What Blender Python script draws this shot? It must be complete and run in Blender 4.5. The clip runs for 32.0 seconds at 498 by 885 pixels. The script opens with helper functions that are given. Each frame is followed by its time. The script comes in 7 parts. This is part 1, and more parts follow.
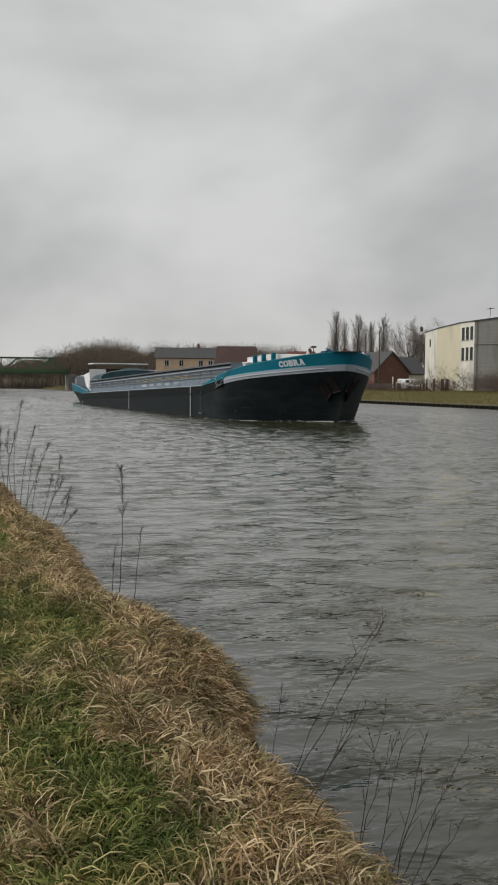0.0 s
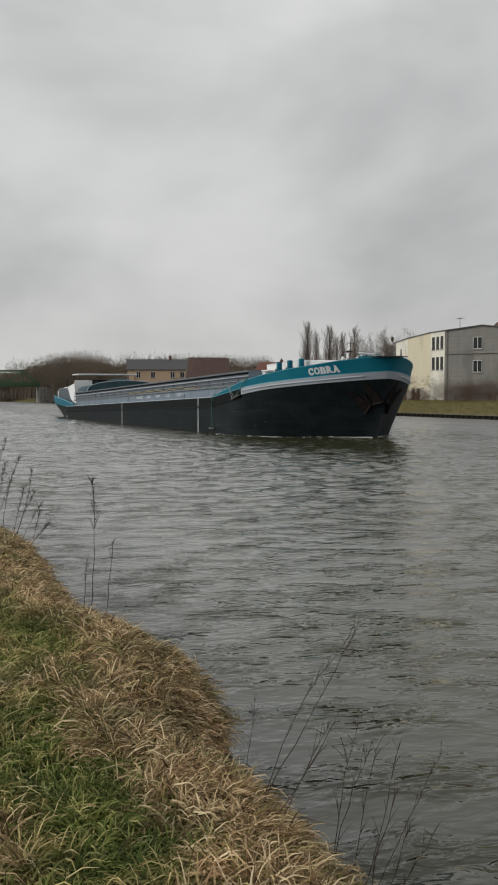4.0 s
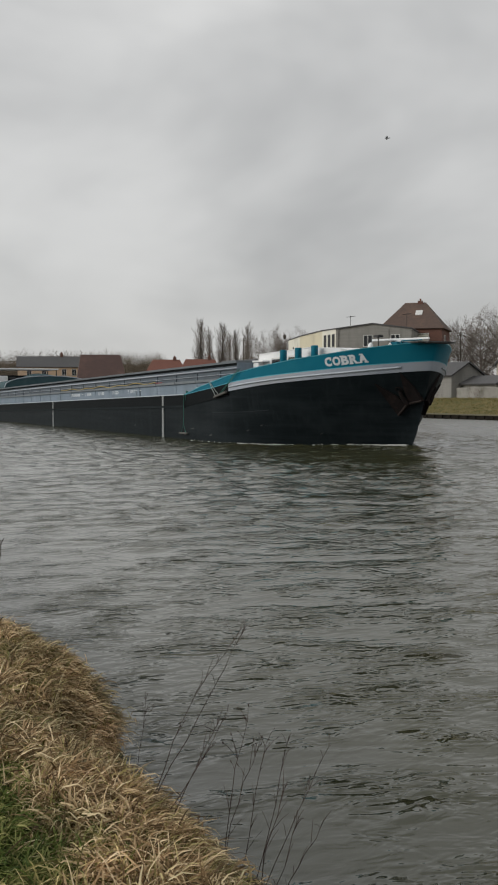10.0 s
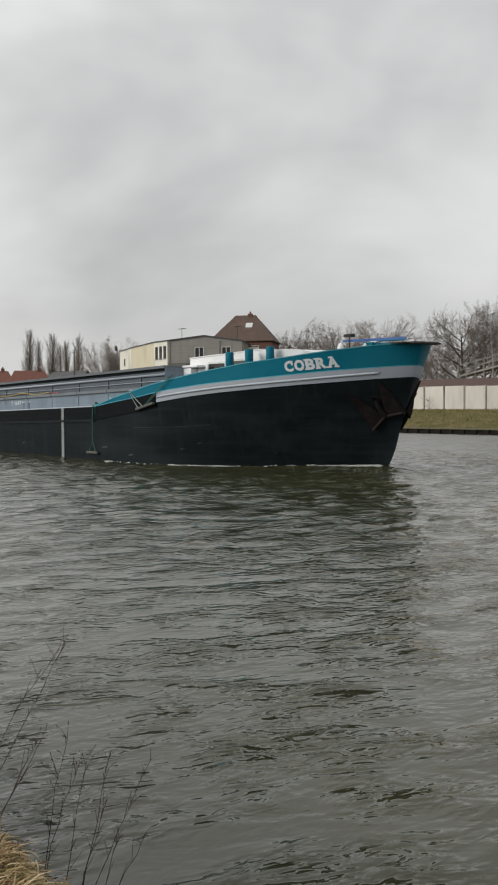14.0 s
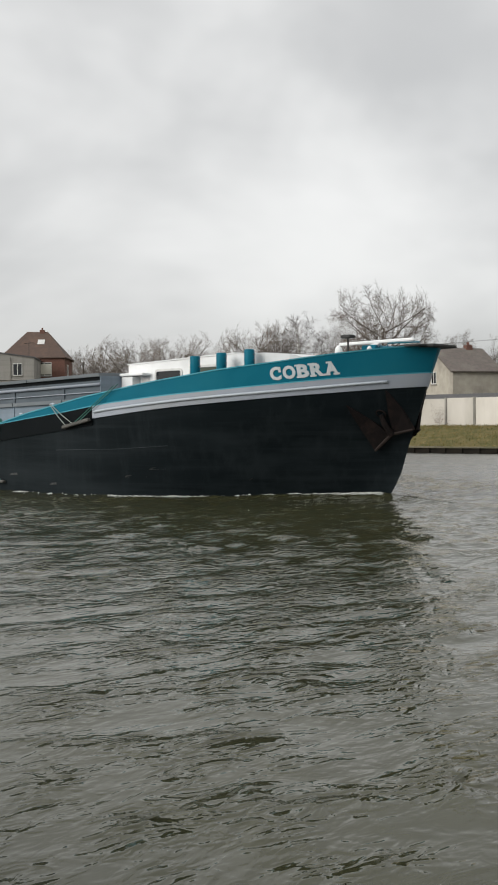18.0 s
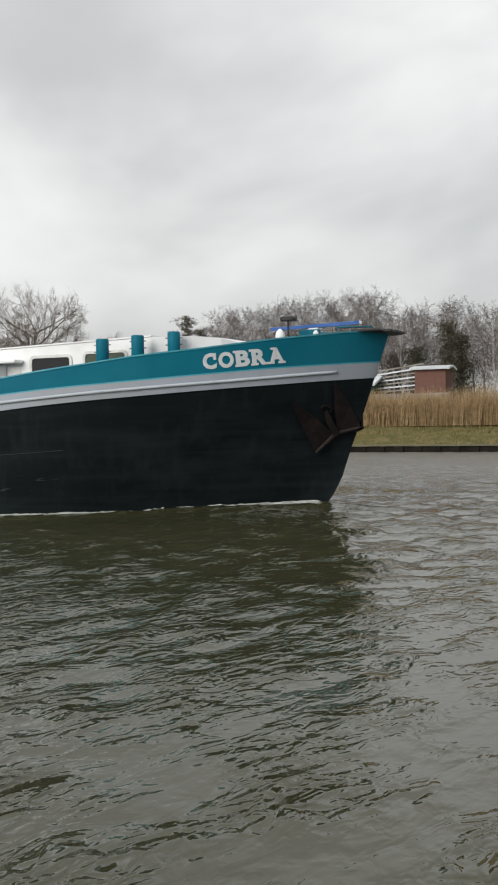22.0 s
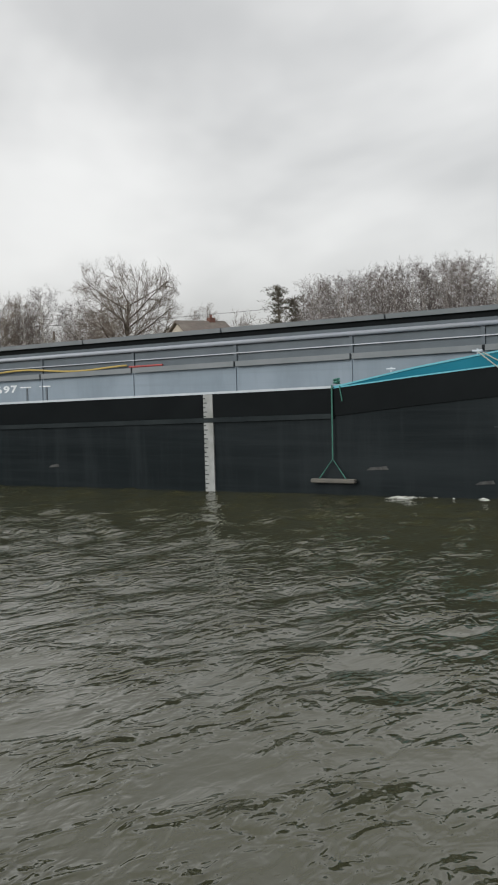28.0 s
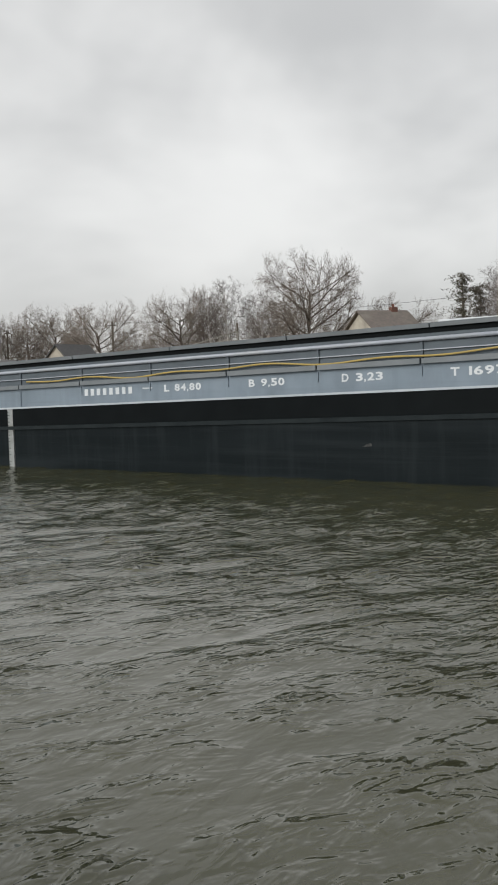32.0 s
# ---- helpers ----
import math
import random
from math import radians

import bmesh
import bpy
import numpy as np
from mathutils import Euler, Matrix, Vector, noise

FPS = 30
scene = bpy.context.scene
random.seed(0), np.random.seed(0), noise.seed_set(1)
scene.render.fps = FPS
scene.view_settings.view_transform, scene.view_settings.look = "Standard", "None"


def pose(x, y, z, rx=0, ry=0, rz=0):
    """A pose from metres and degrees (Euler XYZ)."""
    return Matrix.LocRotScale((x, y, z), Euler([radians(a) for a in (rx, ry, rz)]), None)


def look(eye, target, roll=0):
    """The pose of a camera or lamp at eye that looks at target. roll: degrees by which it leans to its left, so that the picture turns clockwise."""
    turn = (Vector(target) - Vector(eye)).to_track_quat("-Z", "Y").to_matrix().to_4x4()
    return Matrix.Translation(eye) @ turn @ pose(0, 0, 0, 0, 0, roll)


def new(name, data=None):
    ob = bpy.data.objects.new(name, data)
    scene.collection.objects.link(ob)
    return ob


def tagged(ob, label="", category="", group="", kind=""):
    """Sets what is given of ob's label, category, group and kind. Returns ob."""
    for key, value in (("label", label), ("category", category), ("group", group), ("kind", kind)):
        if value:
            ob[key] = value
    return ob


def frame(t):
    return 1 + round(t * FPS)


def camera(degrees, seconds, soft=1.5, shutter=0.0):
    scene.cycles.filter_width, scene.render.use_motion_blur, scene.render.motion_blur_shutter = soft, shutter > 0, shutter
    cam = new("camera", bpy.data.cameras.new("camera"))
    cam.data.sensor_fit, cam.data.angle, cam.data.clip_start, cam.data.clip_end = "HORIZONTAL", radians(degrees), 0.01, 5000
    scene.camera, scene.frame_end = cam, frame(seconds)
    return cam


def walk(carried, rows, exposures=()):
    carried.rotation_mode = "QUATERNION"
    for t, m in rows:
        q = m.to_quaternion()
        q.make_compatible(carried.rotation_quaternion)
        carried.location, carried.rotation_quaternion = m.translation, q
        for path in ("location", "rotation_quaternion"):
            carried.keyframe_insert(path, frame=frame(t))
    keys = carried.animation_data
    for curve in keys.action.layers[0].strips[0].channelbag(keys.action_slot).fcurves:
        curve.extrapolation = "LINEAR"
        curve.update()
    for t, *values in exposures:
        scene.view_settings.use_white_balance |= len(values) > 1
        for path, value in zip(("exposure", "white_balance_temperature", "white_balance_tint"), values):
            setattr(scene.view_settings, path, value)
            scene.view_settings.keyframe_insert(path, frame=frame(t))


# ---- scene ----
cam = camera(26.9, 32.0, soft=2.0)
EYE = 2.25
# seconds, tilt, lean, turn of the camera, which stands on the towpath and pans with the barge
PATH = [
    (0.0, 86.91, -0.51, 71.85),
    (0.5, 86.88, -0.48, 71.76),
    (1.0, 86.89, -0.50, 71.65),
    (1.5, 87.02, -0.39, 71.43),
    (2.0, 87.26, -0.19, 71.18),
    (2.5, 87.39, -0.13, 70.94),
    (3.0, 87.46, -0.03, 70.76),
    (3.5, 87.49, -0.01, 70.54),
    (5.5, 87.66, -0.09, 69.64),
    (6.0, 87.70, -0.04, 69.40),
    (6.5, 87.72, 0.01, 69.15),
    (7.0, 87.73, 0.05, 68.66),
    (7.5, 87.73, 0.04, 68.18),
    (8.0, 87.71, -0.04, 68.04),
    (8.5, 87.70, -0.09, 67.79),
    (9.0, 87.64, -0.10, 66.96),
    (9.5, 87.47, -0.02, 65.87),
    (10.0, 87.38, 0.05, 64.47),
    (10.5, 87.38, 0.05, 63.16),
    (11.0, 87.49, 0.07, 62.05),
    (11.5, 87.61, 0.08, 61.05),
    (12.0, 87.62, 0.11, 60.40),
    (12.5, 87.68, 0.36, 59.62),
    (13.0, 87.91, 0.27, 58.00),
    (13.5, 87.94, 0.25, 56.59),
    (14.0, 88.00, 0.25, 55.28),
    (14.5, 88.12, 0.20, 54.09),
    (16.5, 88.67, 0.62, 48.88),
    (17.0, 88.84, 0.51, 47.42),
    (17.5, 88.95, 0.42, 45.70),
    (18.0, 88.89, 0.52, 44.03),
    (18.5, 88.88, 0.58, 41.88),
    (19.0, 88.84, 0.52, 39.42),
    (19.5, 88.71, 0.39, 36.83),
    (20.0, 88.68, 0.35, 34.61),
    (20.5, 88.74, 0.62, 32.37),
    (21.0, 88.68, 0.95, 29.97),
    (21.5, 88.69, 1.04, 27.44),
    (22.0, 88.72, 0.93, 25.12),
    (22.5, 88.62, 0.78, 22.94),
    (23.0, 88.50, 0.76, 21.67),
    (23.5, 88.32, 0.80, 20.65),
    (24.0, 88.24, 0.79, 20.49),
    (24.5, 88.19, 1.05, 20.48),
    (25.0, 87.89, 1.06, 21.12),
    (25.5, 87.55, 1.19, 23.25),
    (26.0, 87.44, 1.17, 24.50),
    (26.5, 87.36, 1.21, 25.75),
    (28.5, 87.14, 1.68, 31.60),
    (29.0, 87.15, 1.64, 33.00),
    (29.5, 87.08, 1.47, 34.51),
    (30.0, 87.01, 1.57, 35.70),
    (30.5, 86.93, 1.65, 36.89),
    (31.0, 86.91, 1.74, 37.84),
    (31.5, 86.92, 1.79, 38.87),
    (32.0, 86.90, 1.70, 40.10),
]
SWAY_T, SWAY = (0, 2, 6, 8, 10, 12, 14, 17, 32), (0, 0.005, 0.012, 0.01, 0.03, 0.055, 0.085, 0.1, 0.1)


def sway(t):
    """The hand-held eye swings a few centimetres towards the water as the body turns."""
    d = float(np.interp(t, SWAY_T, SWAY))
    return 0.375 * d, 0.927 * d


walk(cam, [(t, pose(*sway(t), EYE, *turn)) for t, *turn in PATH],
     exposures=[(0, -0.2), (9, -0.18), (14, 0.0), (16.5, 0.24), (18, 0.24), (24, 0.25), (32, 0.2)])

# ---- sky and sun: an overcast winter day ----
SUN_UP, SUN_ROUND = 22.0, 200.0
world = bpy.data.worlds.new("overcast_sky")
scene.world = world
world.use_nodes = True
wn, wl = world.node_tree.nodes, world.node_tree.links
wn.clear()
w_out = wn.new("ShaderNodeOutputWorld")
w_bg = wn.new("ShaderNodeBackground")
w_sky = wn.new("ShaderNodeTexSky")
w_sky.sky_type = "NISHITA"
w_sky.sun_disc = False
w_sky.sun_elevation, w_sky.sun_rotation = radians(SUN_UP), radians(SUN_ROUND)
w_tc = wn.new("ShaderNodeTexCoord")
w_map = wn.new("ShaderNodeMapping")
w_map.inputs["Scale"].default_value = (1.0, 1.0, 1.8)
w_map.inputs["Rotation"].default_value = (0.25, 0.1, 0.4)
w_n1 = wn.new("ShaderNodeTexNoise")
w_n1.inputs["Scale"].default_value = 2.3
w_n1.inputs["Detail"].default_value = 4.5
w_n1.inputs["Roughness"].default_value = 0.52
w_n1.inputs["Distortion"].default_value = 0.25
w_ramp = wn.new("ShaderNodeValToRGB")
w_ramp.color_ramp.elements[0].position, w_ramp.color_ramp.elements[0].color = 0.31, (0.51, 0.514, 0.514, 1)
w_ramp.color_ramp.elements[1].position, w_ramp.color_ramp.elements[1].color = 0.68, (0.82, 0.82, 0.81, 1)
w_ramp.color_ramp.interpolation = "EASE"
w_dim = wn.new("ShaderNodeVectorMath")
w_dim.operation = "SCALE"
w_dim.inputs["Scale"].default_value = 0.09
w_mix = wn.new("ShaderNodeMix")
w_mix.data_type = "RGBA"
w_mix.inputs["Factor"].default_value = 0.93
wl.new(w_tc.outputs["Generated"], w_map.inputs["Vector"])
wl.new(w_map.outputs["Vector"], w_n1.inputs["Vector"])
wl.new(w_n1.outputs["Fac"], w_ramp.inputs["Fac"])
wl.new(w_sky.outputs["Color"], w_dim.inputs[0])
wl.new(w_dim.outputs["Vector"], w_mix.inputs["A"])
w_sep = wn.new("ShaderNodeSeparateXYZ")
w_up = wn.new("ShaderNodeMapRange")
w_up.inputs["From Min"].default_value, w_up.inputs["From Max"].default_value = 0.0, 1.0
w_up.inputs["To Min"].default_value, w_up.inputs["To Max"].default_value = 0.88, 1.32
w_shade = wn.new("ShaderNodeVectorMath")
w_shade.operation = "SCALE"
wl.new(w_tc.outputs["Generated"], w_sep.inputs["Vector"])
wl.new(w_sep.outputs["Z"], w_up.inputs["Value"])
wl.new(w_ramp.outputs["Color"], w_shade.inputs[0])
wl.new(w_up.outputs["Result"], w_shade.inputs["Scale"])
wl.new(w_shade.outputs["Vector"], w_mix.inputs["B"])
wl.new(w_mix.outputs["Result"], w_bg.inputs["Color"])
wl.new(w_bg.outputs["Background"], w_out.inputs["Surface"])
w_bg.inputs["Strength"].default_value = 1.0

sun_data = bpy.data.lights.new("sun", "SUN")
sun_data.energy, sun_data.angle, sun_data.color = 2.0, radians(35), (1.0, 0.97, 0.92)
sun = new("sun", sun_data)
sun.matrix_world = look((-25, -70, 38), (0, 20, 0))


# ---- materials ----
def noise_node(nt, scale, detail, vec, rough=0.55):
    n = nt.nodes.new("ShaderNodeTexNoise")
    n.inputs["Scale"].default_value, n.inputs["Detail"].default_value = scale, detail
    n.inputs["Roughness"].default_value = rough
    nt.links.new(vec, n.inputs["Vector"])
    return n.outputs["Fac"]


def mixed(nt, fac, a, b):
    m = nt.nodes.new("ShaderNodeMix")
    m.data_type = "RGBA"
    for socket, v in (("Factor", fac), ("A", a), ("B", b)):
        if isinstance(v, (tuple, float, int)):
            m.inputs[socket].default_value = (*v, 1) if isinstance(v, tuple) else v
        else:
            nt.links.new(v, m.inputs[socket])
    return m.outputs["Result"]


def ramped(nt, fac, lo, hi):
    r = nt.nodes.new("ShaderNodeMapRange")
    r.inputs["From Min"].default_value, r.inputs["From Max"].default_value = lo, hi
    nt.links.new(fac, r.inputs["Value"])
    return r.outputs["Result"]


def mat(name, a, b=None, scale=3.0, rough=0.6, metal=0.0, bump=0.15, fine=40.0, stain=None, stain_scale=0.6, stretch=(1, 1, 1),
        island=0.0, obj_random=0.0, spec=0.5, coat=0.0, streak=None):
    """Two-tone grain, larger stains and fine relief, in metres."""
    m = bpy.data.materials.new(name)
    m.use_nodes = True
    nt = m.node_tree
    bsdf = nt.nodes["Principled BSDF"]
    tc = nt.nodes.new("ShaderNodeTexCoord")
    mp = nt.nodes.new("ShaderNodeMapping")
    mp.inputs["Scale"].default_value = stretch
    nt.links.new(tc.outputs["Object"], mp.inputs["Vector"])
    vec = mp.outputs["Vector"]
    b = b or tuple(c * 0.75 for c in a)
    col = mixed(nt, ramped(nt, noise_node(nt, scale, 5, vec), 0.32, 0.68), a, b)
    if stain:
        col = mixed(nt, ramped(nt, noise_node(nt, stain_scale, 4, vec), 0.52, 0.74), col, stain)
    if streak:
        # runs of dirt down the surface and rubbed lines along it
        for s, way in ((2.6, (1, 1, 0.09)), (1.4, (0.12, 0.12, 3.2))):
            sm = nt.nodes.new("ShaderNodeMapping")
            sm.inputs["Scale"].default_value = way
            nt.links.new(tc.outputs["Object"], sm.inputs["Vector"])
            where = ramped(nt, noise_node(nt, s, 6, sm.outputs["Vector"], 0.65), 0.50, 0.85)
            col = mixed(nt, where, col, streak)
    if island or obj_random:
        info = nt.nodes.new("ShaderNodeNewGeometry" if island else "ShaderNodeObjectInfo")
        rnd = info.outputs["Random Per Island" if island else "Random"]
        hsv = nt.nodes.new("ShaderNodeHueSaturation")
        amount = island or obj_random
        r = nt.nodes.new("ShaderNodeMapRange")
        r.inputs["To Min"].default_value, r.inputs["To Max"].default_value = 1 - amount, 1 + amount
        nt.links.new(rnd, r.inputs["Value"])
        nt.links.new(r.outputs["Result"], hsv.inputs["Value"])
        nt.links.new(col, hsv.inputs["Color"])
        col = hsv.outputs["Color"]
    nt.links.new(col, bsdf.inputs["Base Color"])
    rr = nt.nodes.new("ShaderNodeMapRange")
    rr.inputs["To Min"].default_value, rr.inputs["To Max"].default_value = max(rough - 0.1, 0.02), min(rough + 0.12, 1)
    grain = noise_node(nt, fine, 3, vec)
    nt.links.new(grain, rr.inputs["Value"])
    nt.links.new(rr.outputs["Result"], bsdf.inputs["Roughness"])
    bsdf.inputs["Metallic"].default_value = metal
    bsdf.inputs["Specular IOR Level"].default_value = spec
    bsdf.inputs["Coat Weight"].default_value = coat
    if bump:
        bp = nt.nodes.new("ShaderNodeBump")
        bp.inputs["Strength"].default_value, bp.inputs["Distance"].default_value = bump, 0.02
        nt.links.new(grain, bp.inputs["Height"])
        nt.links.new(bp.outputs["Normal"], bsdf.inputs["Normal"])
    return m


def grass_mat(name, tones, rough=0.75):
    """Blades that vary one by one between three or four tones."""
    m = bpy.data.materials.new(name)
    m.use_nodes = True
    nt = m.node_tree
    bsdf = nt.nodes["Principled BSDF"]
    geo = nt.nodes.new("ShaderNodeNewGeometry")
    ramp = nt.nodes.new("ShaderNodeValToRGB")
    els = ramp.color_ramp.elements
    while len(els) < len(tones):
        els.new(0.5)
    for n, tone in enumerate(tones):
        els[n].position, els[n].color = n / (len(tones) - 1), (*tone, 1)
    nt.links.new(geo.outputs["Random Per Island"], ramp.inputs["Fac"])
    tc = nt.nodes.new("ShaderNodeTexCoord")
    dark = mixed(nt, ramped(nt, noise_node(nt, 3.2, 5, tc.outputs["Object"]), 0.36, 0.64), (0.66, 0.70, 0.60), (1.35, 1.28, 1.2))
    mul = nt.nodes.new("ShaderNodeMix")
    mul.data_type, mul.blend_type = "RGBA", "MULTIPLY"
    mul.inputs["Factor"].default_value = 1.0
    nt.links.new(ramp.outputs["Color"], mul.inputs["A"])
    nt.links.new(dark, mul.inputs["B"])
    nt.links.new(mul.outputs["Result"], bsdf.inputs["Base Color"])
    bsdf.inputs["Roughness"].default_value = rough
    bsdf.inputs["Specular IOR Level"].default_value = 0.2
    thin = nt.nodes.new("ShaderNodeBsdfTranslucent")
    nt.links.new(mul.outputs["Result"], thin.inputs["Color"])
    both = nt.nodes.new("ShaderNodeMixShader")
    both.inputs["Fac"].default_value = 0.2
    nt.links.new(bsdf.outputs["BSDF"], both.inputs[1])
    nt.links.new(thin.outputs["BSDF"], both.inputs[2])
    nt.links.new(both.outputs["Shader"], nt.nodes["Material Output"].inputs["Surface"])
    return m


def math_node(nt, op, a, b, clamp=False):
    k = nt.nodes.new("ShaderNodeMath")
    k.operation, k.use_clamp = op, clamp
    for i, v in enumerate((a, b)):
        if isinstance(v, (int, float)):
            k.inputs[i].default_value = v
        else:
            nt.links.new(v, k.inputs[i])
    return k.outputs[0]


def wave_noise(nt, vec, sx, sy, turn, detail=2.0, twist=0.4, rough=0.5):
    """Noise drawn out along wave crests: sx and sy are cells a metre across and along the crests."""
    mp = nt.nodes.new("ShaderNodeMapping")
    mp.vector_type = "TEXTURE"
    mp.inputs["Rotation"].default_value = (0, 0, radians(turn))
    mp.inputs["Scale"].default_value = (1 / sx, 1 / sy, 1)
    nt.links.new(vec, mp.inputs["Vector"])
    n = nt.nodes.new("ShaderNodeTexNoise")
    n.inputs["Scale"].default_value, n.inputs["Detail"].default_value = 1.0, detail
    n.inputs["Roughness"].default_value, n.inputs["Distortion"].default_value = rough, twist
    nt.links.new(mp.outputs["Vector"], n.inputs["Vector"])
    return n.outputs["Fac"]


def water_mat(name, bank):
    """Canal water: long-crested wind waves that run along the canal, and ripples that ride on their crests."""
    m = bpy.data.materials.new(name)
    m.use_nodes = True
    nt = m.node_tree
    bsdf = nt.nodes["Principled BSDF"]
    tc = nt.nodes.new("ShaderNodeTexCoord")
    vec = tc.outputs["Object"]
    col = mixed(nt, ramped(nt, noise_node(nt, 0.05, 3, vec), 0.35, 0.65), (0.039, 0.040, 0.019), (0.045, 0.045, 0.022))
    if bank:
        # darker body colour along the towpath, its line broken up by noise
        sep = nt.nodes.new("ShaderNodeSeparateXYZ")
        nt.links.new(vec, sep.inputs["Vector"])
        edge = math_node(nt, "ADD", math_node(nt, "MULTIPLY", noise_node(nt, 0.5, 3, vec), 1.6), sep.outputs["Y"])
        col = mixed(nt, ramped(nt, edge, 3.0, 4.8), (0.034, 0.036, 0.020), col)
        # paler body colour far out stands in for the sky's reflection
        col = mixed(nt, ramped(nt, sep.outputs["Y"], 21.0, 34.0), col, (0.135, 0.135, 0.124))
    nt.links.new(col, bsdf.inputs["Base Color"])
    bsdf.inputs["IOR"].default_value = 1.47
    rough = 0.07
    if bank:
        # the far half lies open to the wind
        rr = nt.nodes.new("ShaderNodeMapRange")
        rr.inputs["From Min"].default_value, rr.inputs["From Max"].default_value = 18.0, 50.0
        rr.inputs["To Min"].default_value, rr.inputs["To Max"].default_value = 0.06, 0.30
        nt.links.new(sep.outputs["Y"], rr.inputs["Value"])
        nt.links.new(rr.outputs["Result"], bsdf.inputs["Roughness"])
    else:
        bsdf.inputs["Roughness"].default_value = rough
    # gusts: patches several metres wide, more or less ruffled
    gust = nt.nodes.new("ShaderNodeMapRange")
    gust.inputs["From Min"].default_value, gust.inputs["From Max"].default_value = 0.34, 0.66
    gust.inputs["To Min"].default_value, gust.inputs["To Max"].default_value = 0.45, 1.5
    nt.links.new(noise_node(nt, 0.16, 2, vec), gust.inputs["Value"])
    gusts = gust.outputs["Result"]
    # ripples ride on the crests of the modelled waves
    ride = nt.nodes.new("ShaderNodeAttribute")
    ride.attribute_name = "ride"
    live = math_node(nt, "MULTIPLY", ride.outputs["Fac"], gusts)
    total = 0.0
    for sx, sy, turn, amount in ((2.2, 1.1, 14, 0.060), (4.6, 2.3, -14, 0.056), (9.0, 4.8, 8, 0.026)):
        rip = wave_noise(nt, vec, sx, sy, turn, 2.0, 0.7)
        total = math_node(nt, "ADD", total, math_node(nt, "MULTIPLY", math_node(nt, "MULTIPLY", math_node(nt, "SUBTRACT", rip, 0.5), live), amount))
    bp = nt.nodes.new("ShaderNodeBump")
    bp.inputs["Strength"].default_value, bp.inputs["Distance"].default_value = 1.0, 1.0
    nt.links.new(total, bp.inputs["Height"])
    nt.links.new(bp.outputs["Normal"], bsdf.inputs["Normal"])
    return m


def glass_mat(name, tint, rough=0.05):
    m = bpy.data.materials.new(name)
    m.use_nodes = True
    bsdf = m.node_tree.nodes["Principled BSDF"]
    bsdf.inputs["Base Color"].default_value = (*tint, 1)
    bsdf.inputs["Roughness"].default_value = rough
    bsdf.inputs["IOR"].default_value = 1.5
    return m


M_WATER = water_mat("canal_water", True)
M_WAVE = water_mat("bow_wave_water", False)
M_GROUND = mat("bank_soil_and_turf", (0.034, 0.034, 0.014), (0.065, 0.052, 0.026), 2.0, 0.95, 0, 0.5, 30, (0.05, 0.06, 0.02), 0.25, spec=0.1)
g_nt = M_GROUND.node_tree
g_sep = g_nt.nodes.new("ShaderNodeSeparateXYZ")
g_tc = g_nt.nodes.new("ShaderNodeTexCoord")
g_nt.links.new(g_tc.outputs["Object"], g_sep.inputs["Vector"])
g_old = g_nt.nodes["Principled BSDF"].inputs["Base Color"].links[0].from_socket
g_turf = mixed(g_nt, ramped(g_nt, noise_node(g_nt, 1.1, 5, g_tc.outputs["Object"]), 0.35, 0.65), (0.085, 0.085, 0.032), (0.165, 0.135, 0.062))
g_nt.links.new(mixed(g_nt, ramped(g_nt, g_sep.outputs["Y"], 50.0, 52.0), g_old, g_turf), g_nt.nodes["Principled BSDF"].inputs["Base Color"])
M_HULL = mat("black_hull_paint", (0.0056, 0.0088, 0.0102), (0.0088, 0.0126, 0.0145), 1.2, 0.5, 0, 0.10, 18, (0.0155, 0.0205, 0.0230), 0.55, (0.22, 1, 2.2), spec=0.055, streak=(0.0175, 0.0225, 0.0250))
M_LEDGE = mat("dull_rubbed_ledge", (0.022, 0.028, 0.030), (0.013, 0.017, 0.019), 1.5, 0.7, 0, 0.1, 20, spec=0.05)
M_LINE = mat("rubbed_bare_steel", (0.045, 0.052, 0.056), (0.022, 0.027, 0.030), 1.2, 0.6, 0, 0.1, 20, (0.012, 0.015, 0.017), 0.8, (0.4, 1, 1), spec=0.05)
M_STRAKE = mat("black_strake_paint", (0.0032, 0.0048, 0.0056), (0.005, 0.007, 0.008), 1.5, 0.5, 0, 0.06, 18, spec=0.05)
M_TEAL = mat("teal_gloss_paint", (0.006, 0.115, 0.172), (0.008, 0.134, 0.196), 0.8, 0.42, 0, 0.05, 12, (0.012, 0.14, 0.195), 0.5, spec=0.07)
M_TEALEDGE = mat("light_teal_edge", (0.07, 0.34, 0.42), (0.05, 0.27, 0.35), 2, 0.4)
M_BAND = mat("light_grey_band_paint", (0.29, 0.32, 0.37), (0.34, 0.37, 0.42), 1.2, 0.42, 0, 0.06, 15, (0.30, 0.32, 0.34), 0.6)
M_RAIL = mat("pale_grey_paint", (0.42, 0.46, 0.50), (0.36, 0.40, 0.44), 2.0, 0.6, 0, 0.05, 15, spec=0.2)
M_COAM = mat("blue_grey_coaming_paint", (0.185, 0.228, 0.268), (0.215, 0.26, 0.305), 1.3, 0.7, 0, 0.1, 14, (0.16, 0.195, 0.23), 0.9, (1, 1, 0.7), spec=0.06, streak=(0.155, 0.19, 0.22))
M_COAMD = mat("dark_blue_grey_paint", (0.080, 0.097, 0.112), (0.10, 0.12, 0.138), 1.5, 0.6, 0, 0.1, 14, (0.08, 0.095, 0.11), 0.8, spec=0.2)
M_HATCH = mat("galvanised_hatch_steel", (0.145, 0.163, 0.174), (0.18, 0.197, 0.21), 1.5, 0.6, 0.0, 0.1, 14, (0.15, 0.17, 0.18), 0.7, spec=0.12)
